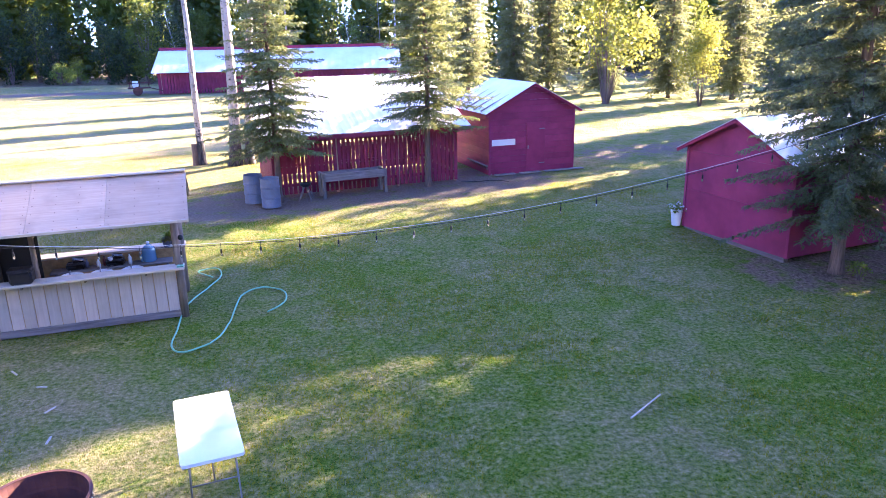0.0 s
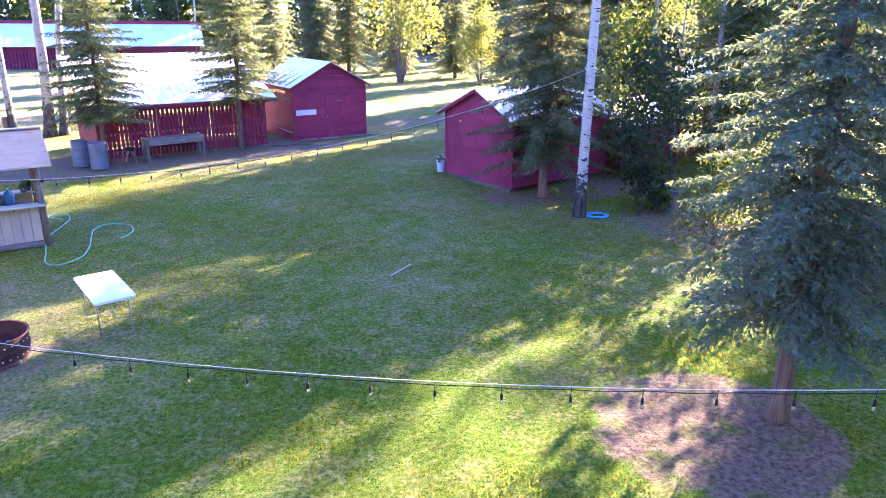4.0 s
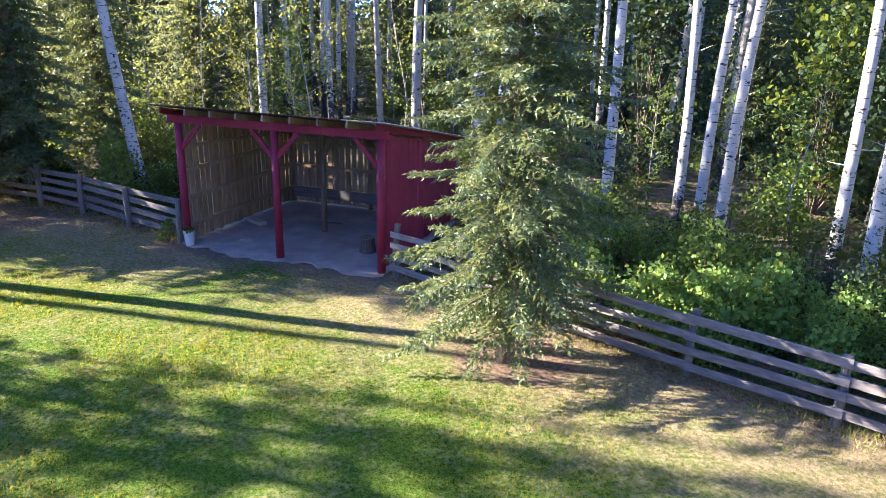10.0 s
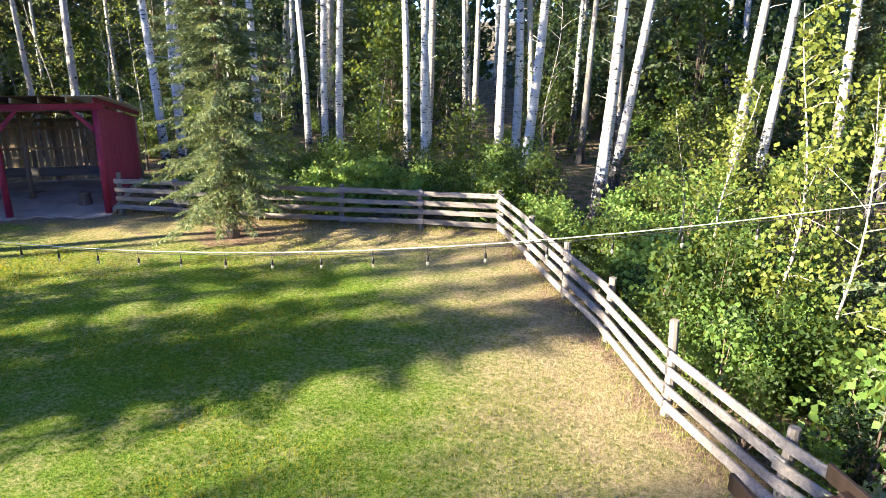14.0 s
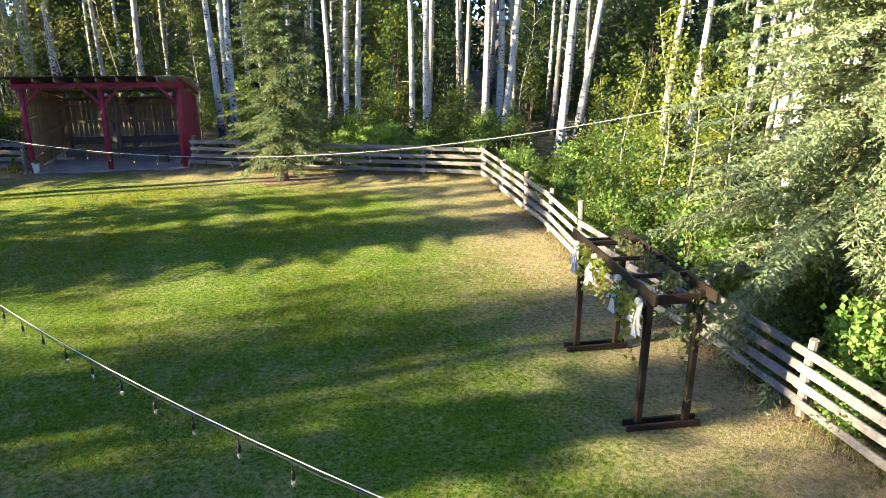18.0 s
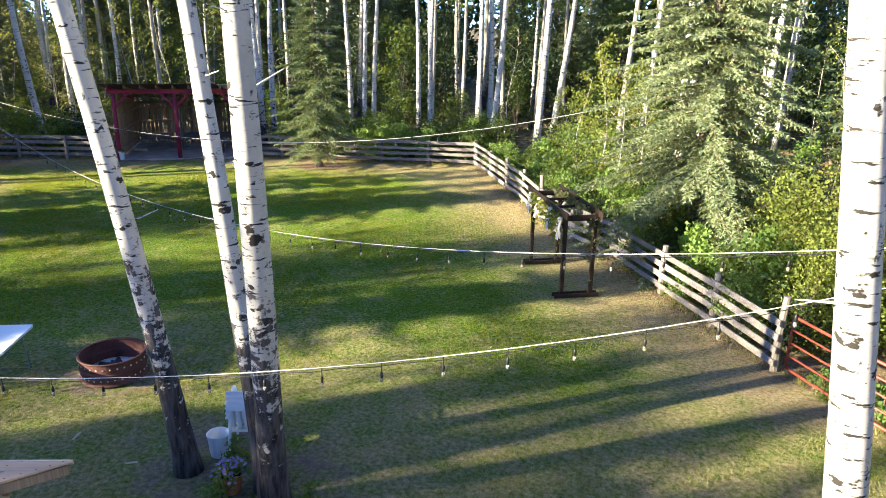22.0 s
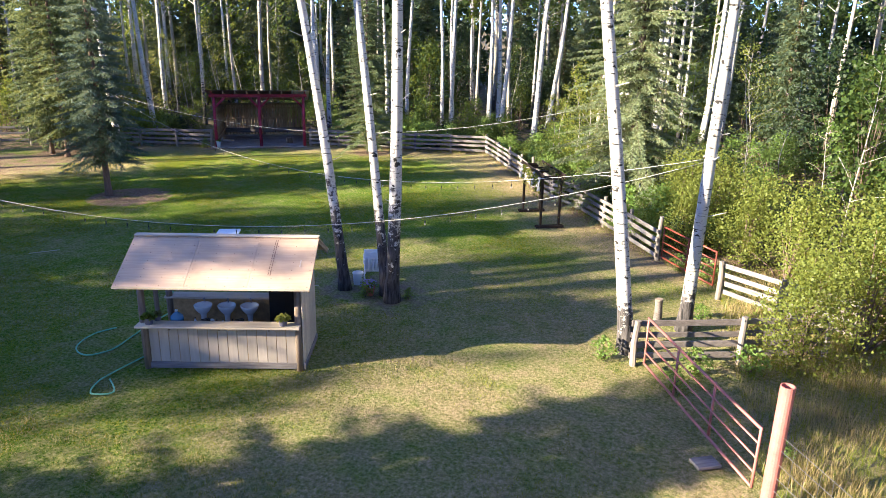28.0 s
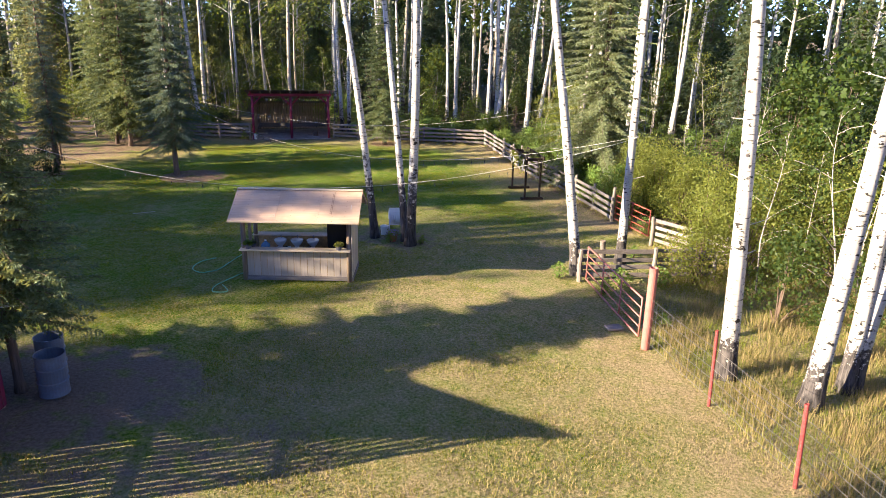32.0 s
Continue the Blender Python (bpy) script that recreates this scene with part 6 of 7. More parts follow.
simple("sponge", HUT @ pose(1.60, -0.9, 1.03), Build().box((0.12, 0.1, 0.05), None, 0.01), HOSE, "pale green sponge on the counter end", "sponge")


# ---------------------------------------------------------------- things on the lawn
def folding_table():
    cx, cy = (-2.19 - 0.99 - 1.59 - 1.54) / 4, (9.12 + 7.93 + 9.32 + 7.66) / 4
    th = thing("folding_table", pose(cx, cy, 0, 0, 0, 112.5), "white plastic folding table with grey steel legs", "table")
    L, W, r = 1.53, 0.66, 0.05
    out = []
    for sx, sy, a0 in ((1, 1, 0), (-1, 1, 90), (-1, -1, 180), (1, -1, 270)):
        for k in range(5):
            a = radians(a0 + 22.5 * k)
            out.append((sx * (L / 2 - r) + r * math.cos(a), sy * (W / 2 - r) + r * math.sin(a)))
    part("tabletop", Build().slab(out, 0.69, 0.728), WHITE_PLASTIC, th, "smooth white plastic top")
    for s in (-1, 1):
        x = s * 0.5
        part("leg_frame", Build().tube([(x, -0.24, 0.69), (x + s * 0.04, -0.26, 0.02), (x + s * 0.04, 0.26, 0.02), (x, 0.24, 0.69)], 0.013, 8), GREY_STEEL, th, smooth=True)
        part("leg_brace", Build().tube([(x, 0, 0.30), (x * 0.3, 0, 0.68)], 0.009, 6), GREY_STEEL, th, smooth=True)
        part("cross_bar", Build().tube([(x + s * 0.02, -0.25, 0.30), (x + s * 0.02, 0.25, 0.30)], 0.009, 6), GREY_STEEL, th, smooth=True)


folding_table()


def fire_ring():
    th = thing("fire_ring", turned(-3.12, 7.6, 0), "rusty perforated steel wheel rim used as a fire pit", "fire pit")
    R, H = 0.53, 0.42
    part("rim", Build().lathe([(R, 0), (R + 0.02, 0.01), (R, 0.04), (R, 0.2), (R + 0.012, 0.21), (R, 0.23), (R, H - 0.04), (R + 0.025, H - 0.01), (R + 0.02, H), (R - 0.012, H - 0.005), (R - 0.014, 0.23), (R - 0.02, 0.2), (R - 0.014, 0.02)], 48), RUST, th, smooth=False)
    for row, z in enumerate((0.11, 0.31)):
        for k in range(30):
            a = 2 * math.pi * (k + 0.5 * row) / 30
            hole = Build().lathe([(0.017, -0.004), (0.014, 0.004), (0.001, 0.006)], 8)
            part("bolt", hole, PALE_TRIM if k % 3 else ASH, th, at=Matrix.Translation((math.cos(a) * (R + 0.001), math.sin(a) * (R + 0.001), z)) @ Matrix.Rotation(a, 4, "Z") @ Matrix.Rotation(radians(90), 4, "Y"))
    pr = random.Random(6)
    ash = Build().lathe([(R - 0.02, 0.06), (0.4, 0.09), (0.25, 0.13), (0.1, 0.12), (0.001, 0.14)], 24)
    ash.v = [(x, y, z + pr.uniform(-0.015, 0.015)) for x, y, z in ash.v]
    part("ash_bed", ash, ASH, th, "grey-white wood ash", True)
    for k in range(5):
        a = k * 1.3
        part("charred_log", Build().tube([(math.cos(a) * 0.3, math.sin(a) * 0.3, 0.13), (-math.cos(a) * 0.12, -math.sin(a) * 0.15, 0.17)], [0.04, 0.03], 7, True, 0.1, pr), BLACK, th)


fire_ring()


def chair_stack(x, y, turn):
    """Moulded garden chairs, one nested on another."""
    first = thing("garden_chair", turned(x, y, turn), "white plastic garden chair, stacked beneath others", "chair", "stacked garden chairs")
    b = Build()
    part("seat", Build().box((0.46, 0.44, 0.03), pose(0, 0, 0.42, 4, 0, 0), 0.014), WHITE_PLASTIC, first)
    for k in range(5):
        part("back_slat", Build().beam((-0.17 + 0.085 * k, -0.21, 0.44), (-0.17 + 0.085 * k, -0.30, 0.80), 0.014, 0.05, 0.005, (1, 0, 0)), WHITE_PLASTIC, first)
    part("back_rail", Build().beam((-0.23, -0.305, 0.82), (0.23, -0.305, 0.82), 0.025, 0.08, 0.01), WHITE_PLASTIC, first)
    for s in (-1, 1):
        part("leg", Build().beam((s * 0.25, 0.22, 0.0), (s * 0.22, 0.18, 0.64), 0.03, 0.05, 0.01, (0, 1, 0)), WHITE_PLASTIC, first)
        part("leg", Build().beam((s * 0.25, -0.30, 0.0), (s * 0.21, -0.2, 0.64), 0.03, 0.05, 0.01, (0, 1, 0)), WHITE_PLASTIC, first)
        part("armrest", Build().beam((s * 0.245, -0.27, 0.64), (s * 0.245, 0.22, 0.65), 0.05, 0.025, 0.01), WHITE_PLASTIC, first)
    for k in range(1, 4):
        copy_thing(first, turned(x, y, turn) @ pose(0, 0.015 * k, 0.065 * k, 0, 0, 0))


chair_stack(-6.55, 8.85, 200)


def bucket(x, y, label):
    th = thing("bucket", turned(x, y, 0), label, "bucket")
    part("pail", Build().lathe([(0.12, 0), (0.15, 0.32), (0.158, 0.32), (0.158, 0.34), (0.143, 0.34), (0.115, 0.02), (0.001, 0.02)], 20), WHITE_PLASTIC, th)
    part("handle", Build().tube([(0.155 * math.cos(a), 0.155 * math.sin(a) * 0.5, 0.31 - 0.1 * math.sin(a)) for a in [math.pi * k / 8 for k in range(9)]], 0.004, 5, False), GREY_STEEL, th)


bucket(-6.2, 9.12, "white plastic pail at the foot of the aspens")


def hose(name, pts, r, mat, label, closed=False):
    """A garden hose lying on the ground along smoothed points."""
    out = []
    n = len(pts)
    for i in range(n - 1):
        p0, p1, p2, p3 = (Vector((*pts[max(0, min(n - 1, j))], 0)) for j in (i - 1, i, i + 1, i + 2))
        for k in range(6):
            t = k / 6
            q = 0.5 * ((2 * p1) + (p2 - p0) * t + (2 * p0 - 5 * p1 + 4 * p2 - p3) * t * t + (3 * p1 - p0 - 3 * p2 + p3) * t**3)
            out.append((q.x, q.y, gz(q.x, q.y) + r + 0.012 + 0.004 * math.sin(i * 3 + k)))
    ob = new(name, Build().tube(out, r, 7).mesh(name, mat, True))
    tagged(ob, label, "hose")


hose("garden_hose", [(-3.85, 15.9), (-4.3, 16.3), (-3.95, 16.5), (-3.7, 16.0), (-3.75, 15.2), (-3.85, 14.2), (-3.6, 13.0), (-3.45, 12.3), (-3.15, 12.05), (-2.78, 12.5), (-2.75, 13.3), (-2.85, 14.1), (-2.9, 14.8), (-2.6, 15.2), (-2.1, 14.95), (-1.95, 14.3), (-2.2, 13.75)], 0.016, HOSE, "mint green garden hose lying in loops on the grass")
hose("coiled_hose", [(10.15 + (0.27 + 0.07 * math.sin(k * 0.37)) * math.cos(k * 0.5) + 0.04 * math.sin(k * 0.11), 13.0 + (0.22 + 0.06 * math.cos(k * 0.29)) * math.sin(k * 0.5)) for k in range(88)], 0.013, BLUE_HOSE, "blue hose coiled at the foot of an aspen")
hose("black_hose", [(1.9, 25.3), (2.4, 25.2), (3.0, 25.35), (3.6, 25.1)], 0.012, BLACK, "thin black hose on the bare soil")


# ---------------------------------------------------------------- strings of lights
def light_string(a, b, sag, label, n_bulbs, skip=0.04):
    a, b = Vector(a), Vector(b)
    th = thing("light_string", pose(0, 0, 0), label, "string lights", "strings of lights")
    def at(t):
        p = a.lerp(b, t)
        return p - Vector((0, 0, 4 * sag * t * (1 - t)))
    part("rope", Build().tube([at(k / 40) for k in range(41)], 0.004, 6), ROPE, th, "white support rope", True)
    part("cable", Build().tube([at(k / 80) - Vector((0, 0, 0.022 + 0.018 * abs(math.sin(k * 1.7)))) for k in range(81)], 0.0045, 5), CABLE, th, "black lamp cable")
    cap = Build().lathe([(0.004, 0.0), (0.013, -0.012), (0.015, -0.03), (0.014, -0.065), (0.010, -0.07)], 10).mesh("socket", CABLE, True)
    drop = Build().tube([(0, 0, 0.03), (0, 0, -0.07)], 0.004, 5).mesh("lead", CABLE)
    glass = Build().lathe([(0.009, -0.062), (0.015, -0.08), (0.017, -0.095), (0.012, -0.113), (0.001, -0.12)], 10).mesh("bulb", GLASS, True)
    for k in range(n_bulbs):
        t = skip + (1 - 2 * skip) * (k + 0.5) / n_bulbs
        p = at(t) - Vector((0, 0, 0.03))
        lead = part("lead", drop, None, th, at=Matrix.Translation(p))
        part("socket", cap, None, lead, at=Matrix.Translation((0, 0, -0.06)))
        part("bulb", glass, None, lead, at=Matrix.Translation((0, 0, -0.06)))
    return th


P_A, P_D, P_L, P_M = (12.55, -2.92, 3.51), (9.72, 13.2, 3.96), (-14.95, 10.07, 4.32), (-12.83, -2.71, 4.49)
light_string(P_A, P_L, 2.07, "rope with drop bulbs slung from aspen to aspen across the lawn", 44)
light_string(P_D, (-14.75, 10.1, 4.21), 2.08, "rope with drop bulbs slung over the garden bar", 38)
light_string((12.45, -3.09, 3.40), P_M, 1.70, "rope with drop bulbs slung across the far end of the lawn", 36)
# loose ends of the ropes tied round the trunks
for (x, y, z), r in ((P_A, 0.19), (P_D, 0.15), (P_L, 0.15)):
    ob = new("rope_loop", Build().tube([(r * 1.05 * math.cos(a), r * 1.05 * math.sin(a), 0.03 * math.sin(3 * a)) for a in [6.283 * k / 20 for k in range(21)]], 0.012, 6).mesh("rope_loop", ROPE, True))
    cx = {0.19: (12.6, -2.97), 0.15: (9.71, 13.11)}.get(r) if (x, y, z) != P_L else (-14.87, 10.1)
    ob.matrix_basis = Matrix.Translation((*cx, z))
    tagged(ob, "white rope tied round an aspen trunk", "rope", "rope loops")


# ---------------------------------------------------------------- slat barn
def gable_or_shed_roof(parent, corners, thick, ribs, mat, name="roof_sheet", label=""):
    """A ribbed metal slope between four corners: two at the eave, two at the top."""
    a, b, c, d = (Vector(v) for v in corners)
    nrm = (b - a).cross(d - a).normalized()
    if nrm.z < 0:
        nrm = -nrm
    vs, fs = [], []
    n = ribs * 3
    for i in range(n + 1):
        f = i / n
        lift = nrm * (0.009 if i % 3 == 1 else 0.0)
        for p in (a.lerp(b, f), d.lerp(c, f)):
            vs += [tuple(p + lift), tuple(p + lift - nrm * thick)]
    for i in range(n):
        k = 4 * i
        fs += [(k, k + 4, k + 6, k + 2), (k + 1, k + 3, k + 7, k + 5), (k, k + 1, k + 5, k + 4), (k + 2, k + 6, k + 7, k + 3)]
    fs += [(0, 2, 3, 1), (4 * n, 4 * n + 1, 4 * n + 3, 4 * n + 2)]
    return part(name, Build().add(vs, fs), mat, parent, label)


def slat_barn():
    at = pose(-4.15, 23.42, 0.15, 0, 0, 20.0)
    th = thing("slat_barn", at, "red slatted barn with a pale metal roof", "barn")
    L, D, E, T = 6.3, 3.85, 1.95, 3.25
    for x in (0.06, L * 0.33, L * 0.66, L - 0.06):
        part("post", Build().beam((x, 0.06, 0), (x, 0.06, E), 0.09, 0.09, 0.004, (1, 0, 0)), RAW_WOOD, th)
        part("post", Build().beam((x, D - 0.06, 0), (x, D - 0.06, T - 0.1), 0.09, 0.09, 0.004, (1, 0, 0)), RAW_WOOD, th)
    for z in (0.35, 1.0, 1.75):
        part("girt", Build().beam((0, 0.05, z), (L, 0.05, z), 0.04, 0.09), RED_BOARD, th)
        part("girt", Build().beam((0, D - 0.05, z), (L, D - 0.05, z), 0.04, 0.09), RAW_WOOD, th)
        part("girt", Build().beam((0.05, 0, z), (0.05, D, z), 0.04, 0.09), RAW_WOOD, th)
        part("girt", Build().beam((L - 0.05, 0, z), (L - 0.05, D, z), 0.04, 0.09), RAW_WOOD, th)
    part("girt", Build().beam((0, D - 0.05, 2.5), (L, D - 0.05, 2.5), 0.04, 0.09), RAW_WOOD, th)
    rng = random.Random(31)
    n = 42
    w = L / n
    for i in range(n):
        bw = w - rng.uniform(0.018, 0.06)
        notch = rng.uniform(0.0, 0.05)
        part("slat", Build().box((bw, 0.022, E - 0.08 - notch), None, 0.004), RED_BOARD, th, at=pose(w * (i + 0.5), -0.0, (E - notch) / 2 + 0.03, 0, rng.uniform(-0.7, 0.7), 0))
    for i in range(n):
        bw = w - rng.uniform(0.01, 0.03)
        part("slat", Build().box((bw, 0.022, 1.05), None, 0.004), RED_BOARD, th, at=pose(w * (i + 0.5), D, 0.56, 0, rng.uniform(-0.6, 0.6), 0))
    m = 25
    wd = D / m
    for x in (0.0, L):
        for i in range(m):
            h = E + (T - E) * (i + 0.5) / m - 0.05
            bw = wd - rng.uniform(0.012, 0.04)
            part("slat", Build().box((0.022, bw, h - 0.05), None, 0.004), RED_BOARD, th, at=pose(x, wd * (i + 0.5), h / 2 + 0.03, rng.uniform(-0.6, 0.6), 0, 0))
    part("front_plate", Build().beam((-0.1, 0.04, E + 0.02), (L + 0.1, 0.04, E + 0.02), 0.06, 0.12), RED_BOARD, th)
    k = (T - E) / D
    for i in range(8):
        x = -0.05 + (L + 0.1) * i / 7
        part("rafter", Build().beam((x, -0.35, E + 0.07 - 0.35 * k), (x, D + 0.3, T + 0.07 + 0.3 * k), 0.05, 0.12), RAW_WOOD, th)
    gable_or_shed_roof(th, ((-0.35, -0.42, E + 0.16 - 0.42 * k), (L + 0.35, -0.42, E + 0.16 - 0.42 * k), (L + 0.35, D + 0.35, T + 0.16 + 0.35 * k), (-0.35, D + 0.35, T + 0.16 + 0.35 * k)), 0.012, 22, ROOF_METAL, label="pale galvanised roofing sheet")
    part("fascia", Build().beam((-0.35, -0.41, E + 0.07 - 0.42 * k), (L + 0.35, -0.41, E + 0.07 - 0.42 * k), 0.025, 0.12), RED_BOARD, th)


slat_barn()


def drum(x, y, label, lid):
    th = thing("steel_drum", turned(x, y, 30), label, "drum", "steel drums")
    prof = [(0.27, 0.0), (0.29, 0.01), (0.285, 0.03), (0.28, 0.28), (0.293, 0.29), (0.293, 0.31), (0.28, 0.32), (0.28, 0.58), (0.293, 0.59), (0.293, 0.61), (0.28, 0.62), (0.283, 0.86), (0.292, 0.87), (0.292, 0.885), (0.278, 0.885)]
    prof += [(0.272, 0.86), (0.001, 0.855)] if lid else [(0.274, 0.86), (0.272, 0.05), (0.001, 0.045)]
    part("barrel", Build().lathe(prof, 28), DRUM_PAINT, th, smooth=False)
    for z in (0.30, 0.60):
        part("hoop", Build().lathe([(0.287, z - 0.012), (0.298, z - 0.006), (0.298, z + 0.006), (0.287, z + 0.012)], 28), DRUM_PAINT, th)


drum(-4.62, 22.72, "blue-grey open steel drum at the barn corner", False)
drum(-3.95, 22.1, "blue-grey open steel drum in front of the young spruce", False)


def trough():
    th = thing("feed_trough", pose(-1.65, 23.7, 0.16, 0, 0, 24.0), "long weathered grey feed trough on posts", "trough")
    for x in (-1.02, 1.02):
        for y in (-0.24, 0.24):
            part("leg", Build().beam((x, y, 0), (x, y, 0.80), 0.10, 0.10, 0.01, (1, 0, 0)), GREY_POST, th)
    for y in (-0.27, 0.27):
        part("side_board", Build().beam((-1.06, y, 0.66), (1.06, y, 0.66), 0.04, 0.24), GREY_WOOD, th)
    part("floor_board", Build().box((2.0, 0.5, 0.04), pose(0, 0, 0.58)), GREY_WOOD, th)
    for x in (-1.0, 1.0):
        part("end_board", Build().box((0.04, 0.5, 0.2), pose(x, 0, 0.68)), GREY_WOOD, th)


trough()


def kettle_grill():
    th = thing("small_grill", turned(-3.05, 22.95, 0), "small black grill on crossed wooden legs", "grill")
    part("bowl", Build().lathe([(0.10, 0.42), (0.17, 0.47), (0.18, 0.54), (0.165, 0.54), (0.12, 0.47), (0.001, 0.46)], 18), BLACK, th, smooth=True)
    for k in range(4):
        a = radians(45 + 90 * k)
        part("leg", Build().beam((math.cos(a) * 0.28, math.sin(a) * 0.28, 0.0), (math.cos(a) * 0.05, math.sin(a) * 0.05, 0.45), 0.035, 0.035), GREY_POST, th)


kettle_grill()


# ---------------------------------------------------------------- closed sheds
def closed_shed(at, L, D, E, R, label, boards, door, roof_mat, overhang=0.22, seed=1, siding=0.22):
    """Gabled shed: local x along the gable front, local y to the back."""
    th = thing("garden_shed", at, label, "shed", "red sheds")
    rng = random.Random(seed)
    # floor frame
    for y in (0.05, D - 0.05):
        part("skid", Build().beam((0.05, y, 0.05), (L - 0.05, y, 0.05), 0.14, 0.14), DARK_RAIL, th)
    part("floor_board", Build().box((L - 0.04, D - 0.04, 0.05), pose(L / 2, D / 2, 0.15)), GREY_WOOD, th)
    # walls: courses of siding, trimmed to the gable
    base = 0.12
    def width_at(z):
        if z <= E:
            return 0.0
        return (z - E) / (R - E) * L / 2
    for y, s in ((0.0, -1), (D, 1)):
        z = base
        while z < R - 0.02:
            z1 = min(z + siding, R - 0.01)
            a, c = width_at(z), width_at(z1)
            o = [(a, z), (L - a, z), (L - c, z1 - 0.006), (c, z1 - 0.006)]
            if z < E < z1:
                o = [(0, z), (L, z), (L, E), (L - c, z1 - 0.006), (c, z1 - 0.006), (0, E)]
            b = Build().slab(o, -0.012 - rng.uniform(0, 0.003), 0.012, Matrix(((1, 0, 0, 0), (0, 0, -1, y), (0, 1, 0, 0), (0, 0, 0, 1))))
            part("siding_board", b, RED_SIDING, th)
            z = z1
    for x in (0.0, L):
        z = base
        while z < E - 0.02:
            z1 = min(z + siding, E)
            part("siding_board", Build().box((0.024 + rng.uniform(0, 0.003), D, z1 - z - 0.006), pose(x, D / 2, (z + z1) / 2), 0.003), RED_SIDING, th)
            z = z1
    for x, y in ((0, 0), (L, 0), (0, D), (L, D)):
        part("corner_board", Build().box((0.07, 0.07, E - base), pose(x, y, (E + base) / 2), 0.004), RED_SIDING, th)
    o = overhang
    k = (R - E) / (L / 2)
    for s in (0, 1):
        xe = -o if s == 0 else L + o
        ze = E - o * k + 0.05
        gable_or_shed_roof(th, ((xe, -o, ze), (xe, D + o, ze), (L / 2, D + o, R + 0.05), (L / 2, -o, R + 0.05)), 0.012, 10, roof_mat, label="pale metal roofing slope")
        for y in (-o + 0.02, D + o - 0.02):
            part("barge_board", Build().beam((xe, y, ze - 0.06), (L / 2, y, R - 0.015), 0.03, 0.09), RED_BEAM, th)
        for j in range(5):
            y = D * (j + 0.5) / 5
            part("rafter", Build().beam((xe * 0.8 if s == 0 else L + o * 0.8, y, E - 0.02), (L / 2, y, R - 0.03), 0.04, 0.08), RAW_WOOD, th)
    if door:
        x0, x1, h = door
        d = part("door", Build().box((x1 - x0, 0.03, h - 0.16), pose((x0 + x1) / 2, -0.028, (h + 0.16) / 2), 0.006), RED_SIDING, th, "red plank door")
        for z in (0.45, h - 0.25):
            part("hinge", Build().box((0.22, 0.012, 0.035), pose(x1 - 0.12, -0.05, z), 0.003), GREY_STEEL, d)
        part("latch", Build().box((0.05, 0.03, 0.12), pose(x0 + 0.07, -0.055, 1.05), 0.005), GREY_STEEL, d)
    return th


SHED = pose(2.95, 26.5, 0.03, 0, 0, 18.9)
shed = closed_shed(SHED, 3.39, 3.6, 2.40, 3.30, "red board shed with a pale metal gable roof and plank door", True, (1.45, 2.2, 1.95), ROOF_METAL, seed=41)
part("sign_board", Build().box((0.92, 0.02, 0.22), pose(0.55, -0.03, 1.28), 0.004), WHITE_PLASTIC, shed, "blank white sign board")
for x in (0.5, 1.5, 2.5, 3.3):
    loose_plank(*(SHED @ Vector((x, -0.25, 0))).to_2d(), 20, (0.8, 0.18, 0.04), GREY_WOOD, "grey plank lying at the shed door", 0.0)

RSHED = pose(7.52, 19.1, 0.0, 0, 0, -67.0)
closed_shed(RSHED, 3.27, 4.4, 2.22, 3.02, "dark red windowless plywood shed with a pale metal roof", False, None, ROOF_METAL, seed=42, siding=1.0)
closed_shed(RSHED @ pose(0.5, 4.9, -0.05), 2.9, 3.6, 1.75, 2.4, "low red shed with a pale roof behind the first one", False, None, ROOF_METAL, seed=43, siding=1.0)


def ladder(m):
    th = thing("ladder", m, "grey wooden ladder leaning low against the shed", "ladder")
    for s in (-1, 1):
        part("rail", Build().beam((0, s * 0.18, 0), (2.0, s * 0.18, 0), 0.03, 0.07), GREY_WOOD, th)
    for k in range(7):
        part("rung", Build().tube([(0.2 + 0.27 * k, -0.18, 0), (0.2 + 0.27 * k, 0.18, 0)], 0.016, 6), GREY_WOOD, th)


ladder(pose(2.95, 26.45, 0.33, 62, 0, 108))


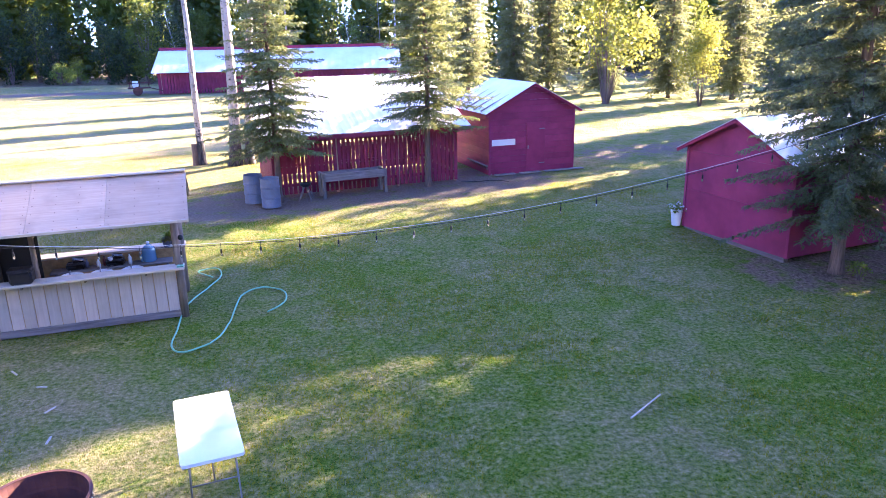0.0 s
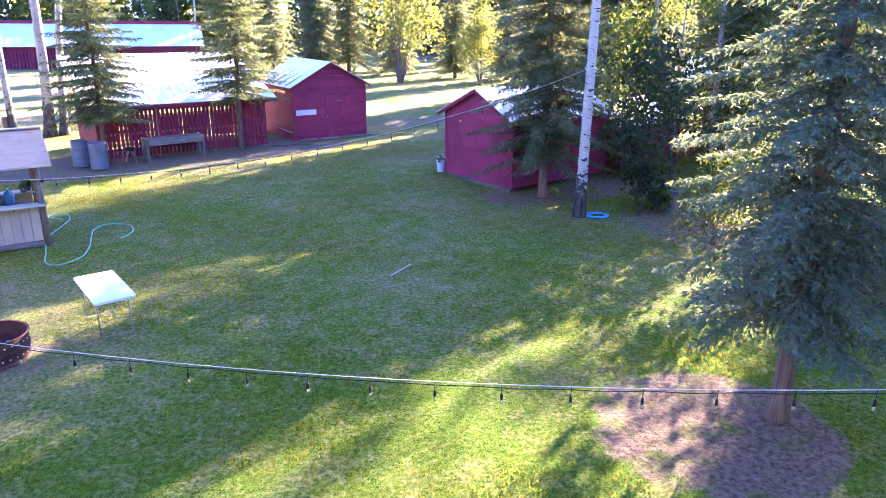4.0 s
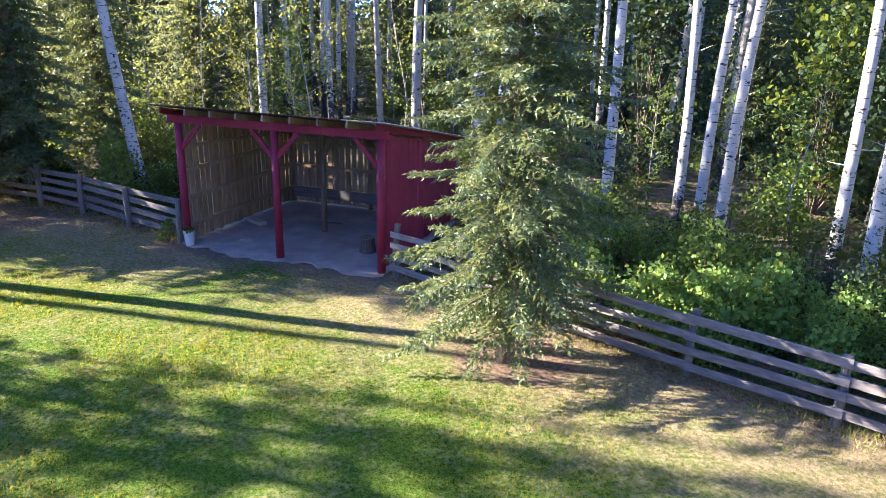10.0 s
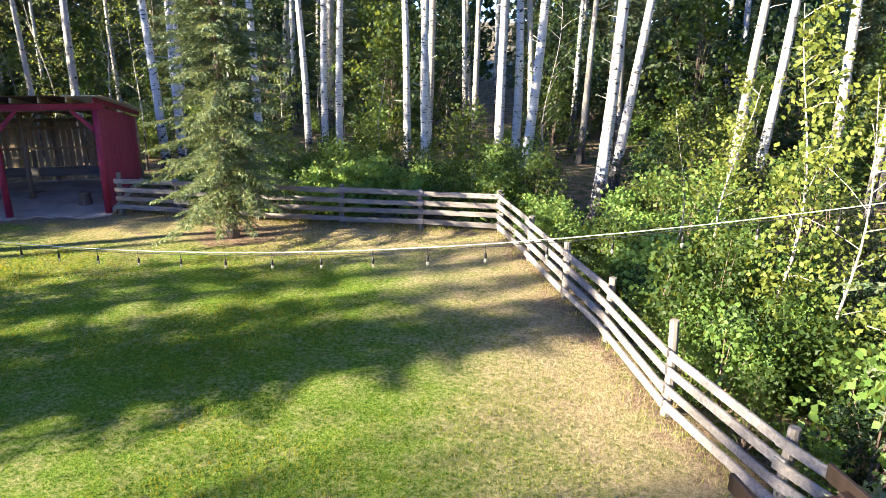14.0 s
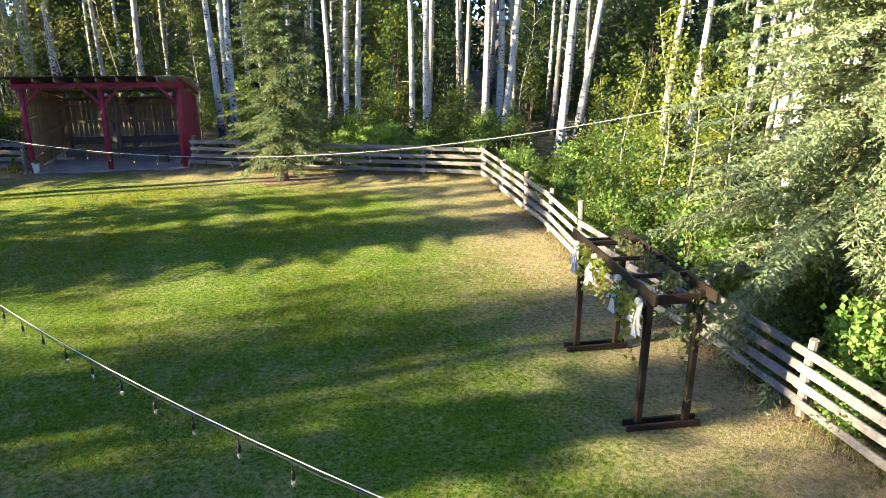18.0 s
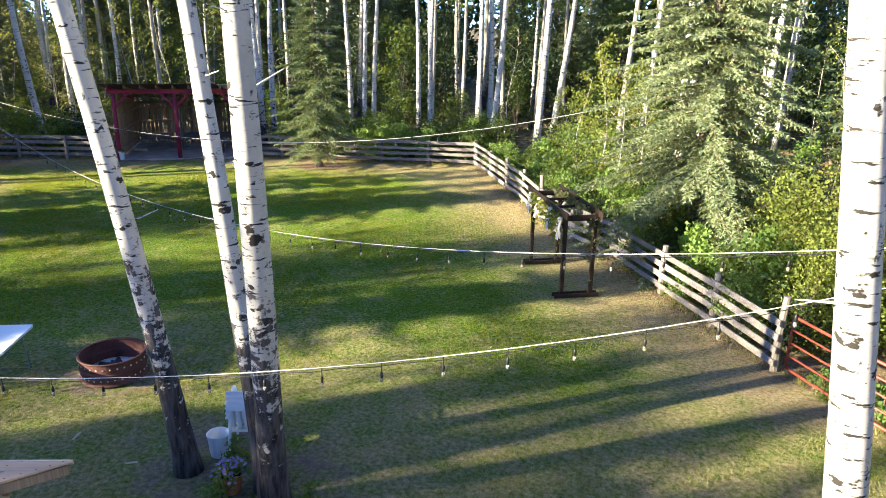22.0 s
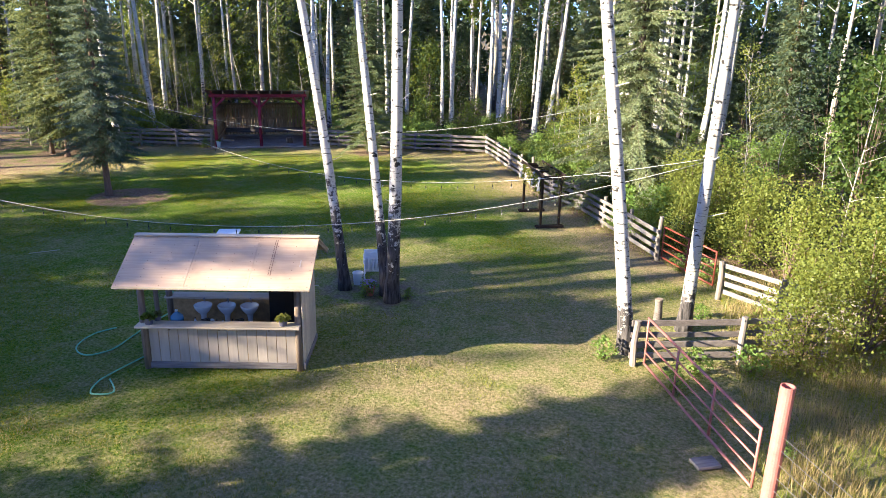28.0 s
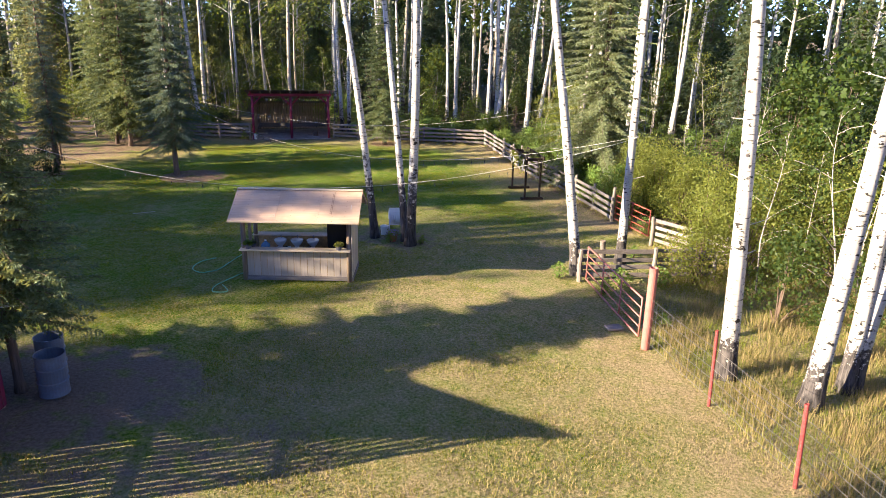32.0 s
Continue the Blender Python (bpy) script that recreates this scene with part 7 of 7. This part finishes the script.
def long_shed():
    th = thing("long_shed", pose(-27.6, 75.5, 0.0, 0, 0, 6.0), "long low red shed with a pale metal roof", "shed")
    L, D, E, R = 24.5, 7.0, 2.3, 4.2
    rng = random.Random(51)
    for i in range(80):
        w = L / 80
        part("slat", Build().box((w - rng.uniform(0.02, 0.10), 0.03, E - 0.1), pose(w * (i + 0.5), 0, E / 2), 0.004), RED_BOARD, th)
    part("back_wall", Build().box((L, 0.06, E), pose(L / 2, D, E / 2)), RED_BOARD, th)
    for x in (0, L):
        b = Build().slab([(0, 0), (D, 0), (D, E), (D / 2, R), (0, E)], -0.03, 0.03, Matrix(((0, 0, 1, x), (1, 0, 0, 0), (0, 1, 0, 0), (0, 0, 0, 1))))
        part("end_wall", b, RED_BOARD, th)
    for k in range(5):
        part("post", Build().beam((0.3 + (L - 0.6) * k / 4, 0.1, 0), (0.3 + (L - 0.6) * k / 4, 0.1, E), 0.12, 0.12, 0.005, (1, 0, 0)), RAW_WOOD, th)
    gable_or_shed_roof(th, ((-0.5, -0.5, E - 0.15), (L + 0.5, -0.5, E - 0.15), (L + 0.5, D / 2, R + 0.08), (-0.5, D / 2, R + 0.08)), 0.02, 30, ROOF_METAL)
    gable_or_shed_roof(th, ((-0.5, D + 0.5, E - 0.15), (L + 0.5, D + 0.5, E - 0.15), (L + 0.5, D / 2, R + 0.08), (-0.5, D / 2, R + 0.08)), 0.02, 30, DARK_ROOF)
    part("ridge_board", Build().beam((-0.5, D / 2 + 0.1, R + 0.22), (L + 0.5, D / 2 + 0.1, R + 0.22), 0.06, 0.35), RED_BEAM, th)


long_shed()


def old_implement(x, y):
    th = thing("farm_cart", turned(x, y, 20), "rusty two-wheeled farm cart parked beside the long shed", "cart")
    part("bed", Build().box((2.2, 1.1, 0.12), pose(0, 0, 0.75)), RUST, th)
    for s in (-1, 1):
        part("wheel", Build().lathe([(0.42, -0.05), (0.45, 0), (0.42, 0.05), (0.36, 0.03), (0.1, 0.04), (0.001, 0.05)], 18, pose(-0.2, s * 0.65, 0.45, 90, 0, 0)), RUST, th)
        part("side_rail", Build().beam((-1.0, s * 0.5, 1.25), (1.0, s * 0.5, 1.25), 0.05, 0.08), RUST, th)
        for x2 in (-0.9, 0, 0.9):
            part("stake", Build().beam((x2, s * 0.5, 0.8), (x2, s * 0.5, 1.3), 0.05, 0.05, 0.004, (1, 0, 0)), RUST, th)
    part("drawbar", Build().beam((1.1, 0, 0.7), (2.3, 0, 0.35), 0.08, 0.08), RUST, th)
    simple("barrel", turned(x - 0.4, y, 0) @ pose(0, 0, 0.81), Build().lathe([(0.25, 0), (0.3, 0.3), (0.25, 0.6), (0.001, 0.6)], 16), WHITE_PLASTIC, "white plastic barrel on the cart", "barrel")


old_implement(-29.3, 74.8)


def farmhouse(x, y, turn, label, E=2.0, R=2.9):
    th = thing("house", turned(x, y, turn), label, "house")
    L, D = 7.0, 5.5
    part("wall", Build().box((L, 0.2, E), pose(L / 2, 0, E / 2), 0.01), HOUSE_WALL, th)
    part("wall", Build().box((L, 0.2, E), pose(L / 2, D, E / 2), 0.01), HOUSE_WALL, th)
    for xx in (0, L):
        part("wall", Build().slab([(0, 0), (D, 0), (D, E), (D / 2, R), (0, E)], -0.1, 0.1, Matrix(((0, 0, 1, xx), (1, 0, 0, 0), (0, 1, 0, 0), (0, 0, 0, 1)))), HOUSE_WALL, th)
    for s, y0 in ((0, -0.5), (1, D + 0.5)):
        gable_or_shed_roof(th, ((-0.5, y0, E - 0.1), (L + 0.5, y0, E - 0.1), (L + 0.5, D / 2, R + 0.1), (-0.5, D / 2, R + 0.1)), 0.03, 16, ROOF_METAL)
    for xx in (1.4, 3.5, 5.6):
        wdw = part("window", Build().box((1.1, 0.08, 1.0), pose(xx, -0.1, 1.2), 0.01), WHITE_PLASTIC, th, "white framed window")
        part("pane", Build().box((0.92, 0.03, 0.82), pose(xx, -0.145, 1.2), 0.004), WINDOW_DARK, wdw)


farmhouse(24.0, 33.5, -55, "low grey house with a pale roof behind the trees")
farmhouse(37.5, 19.5, -70, "pale-roofed outbuilding half hidden by trees", 1.5, 2.2)
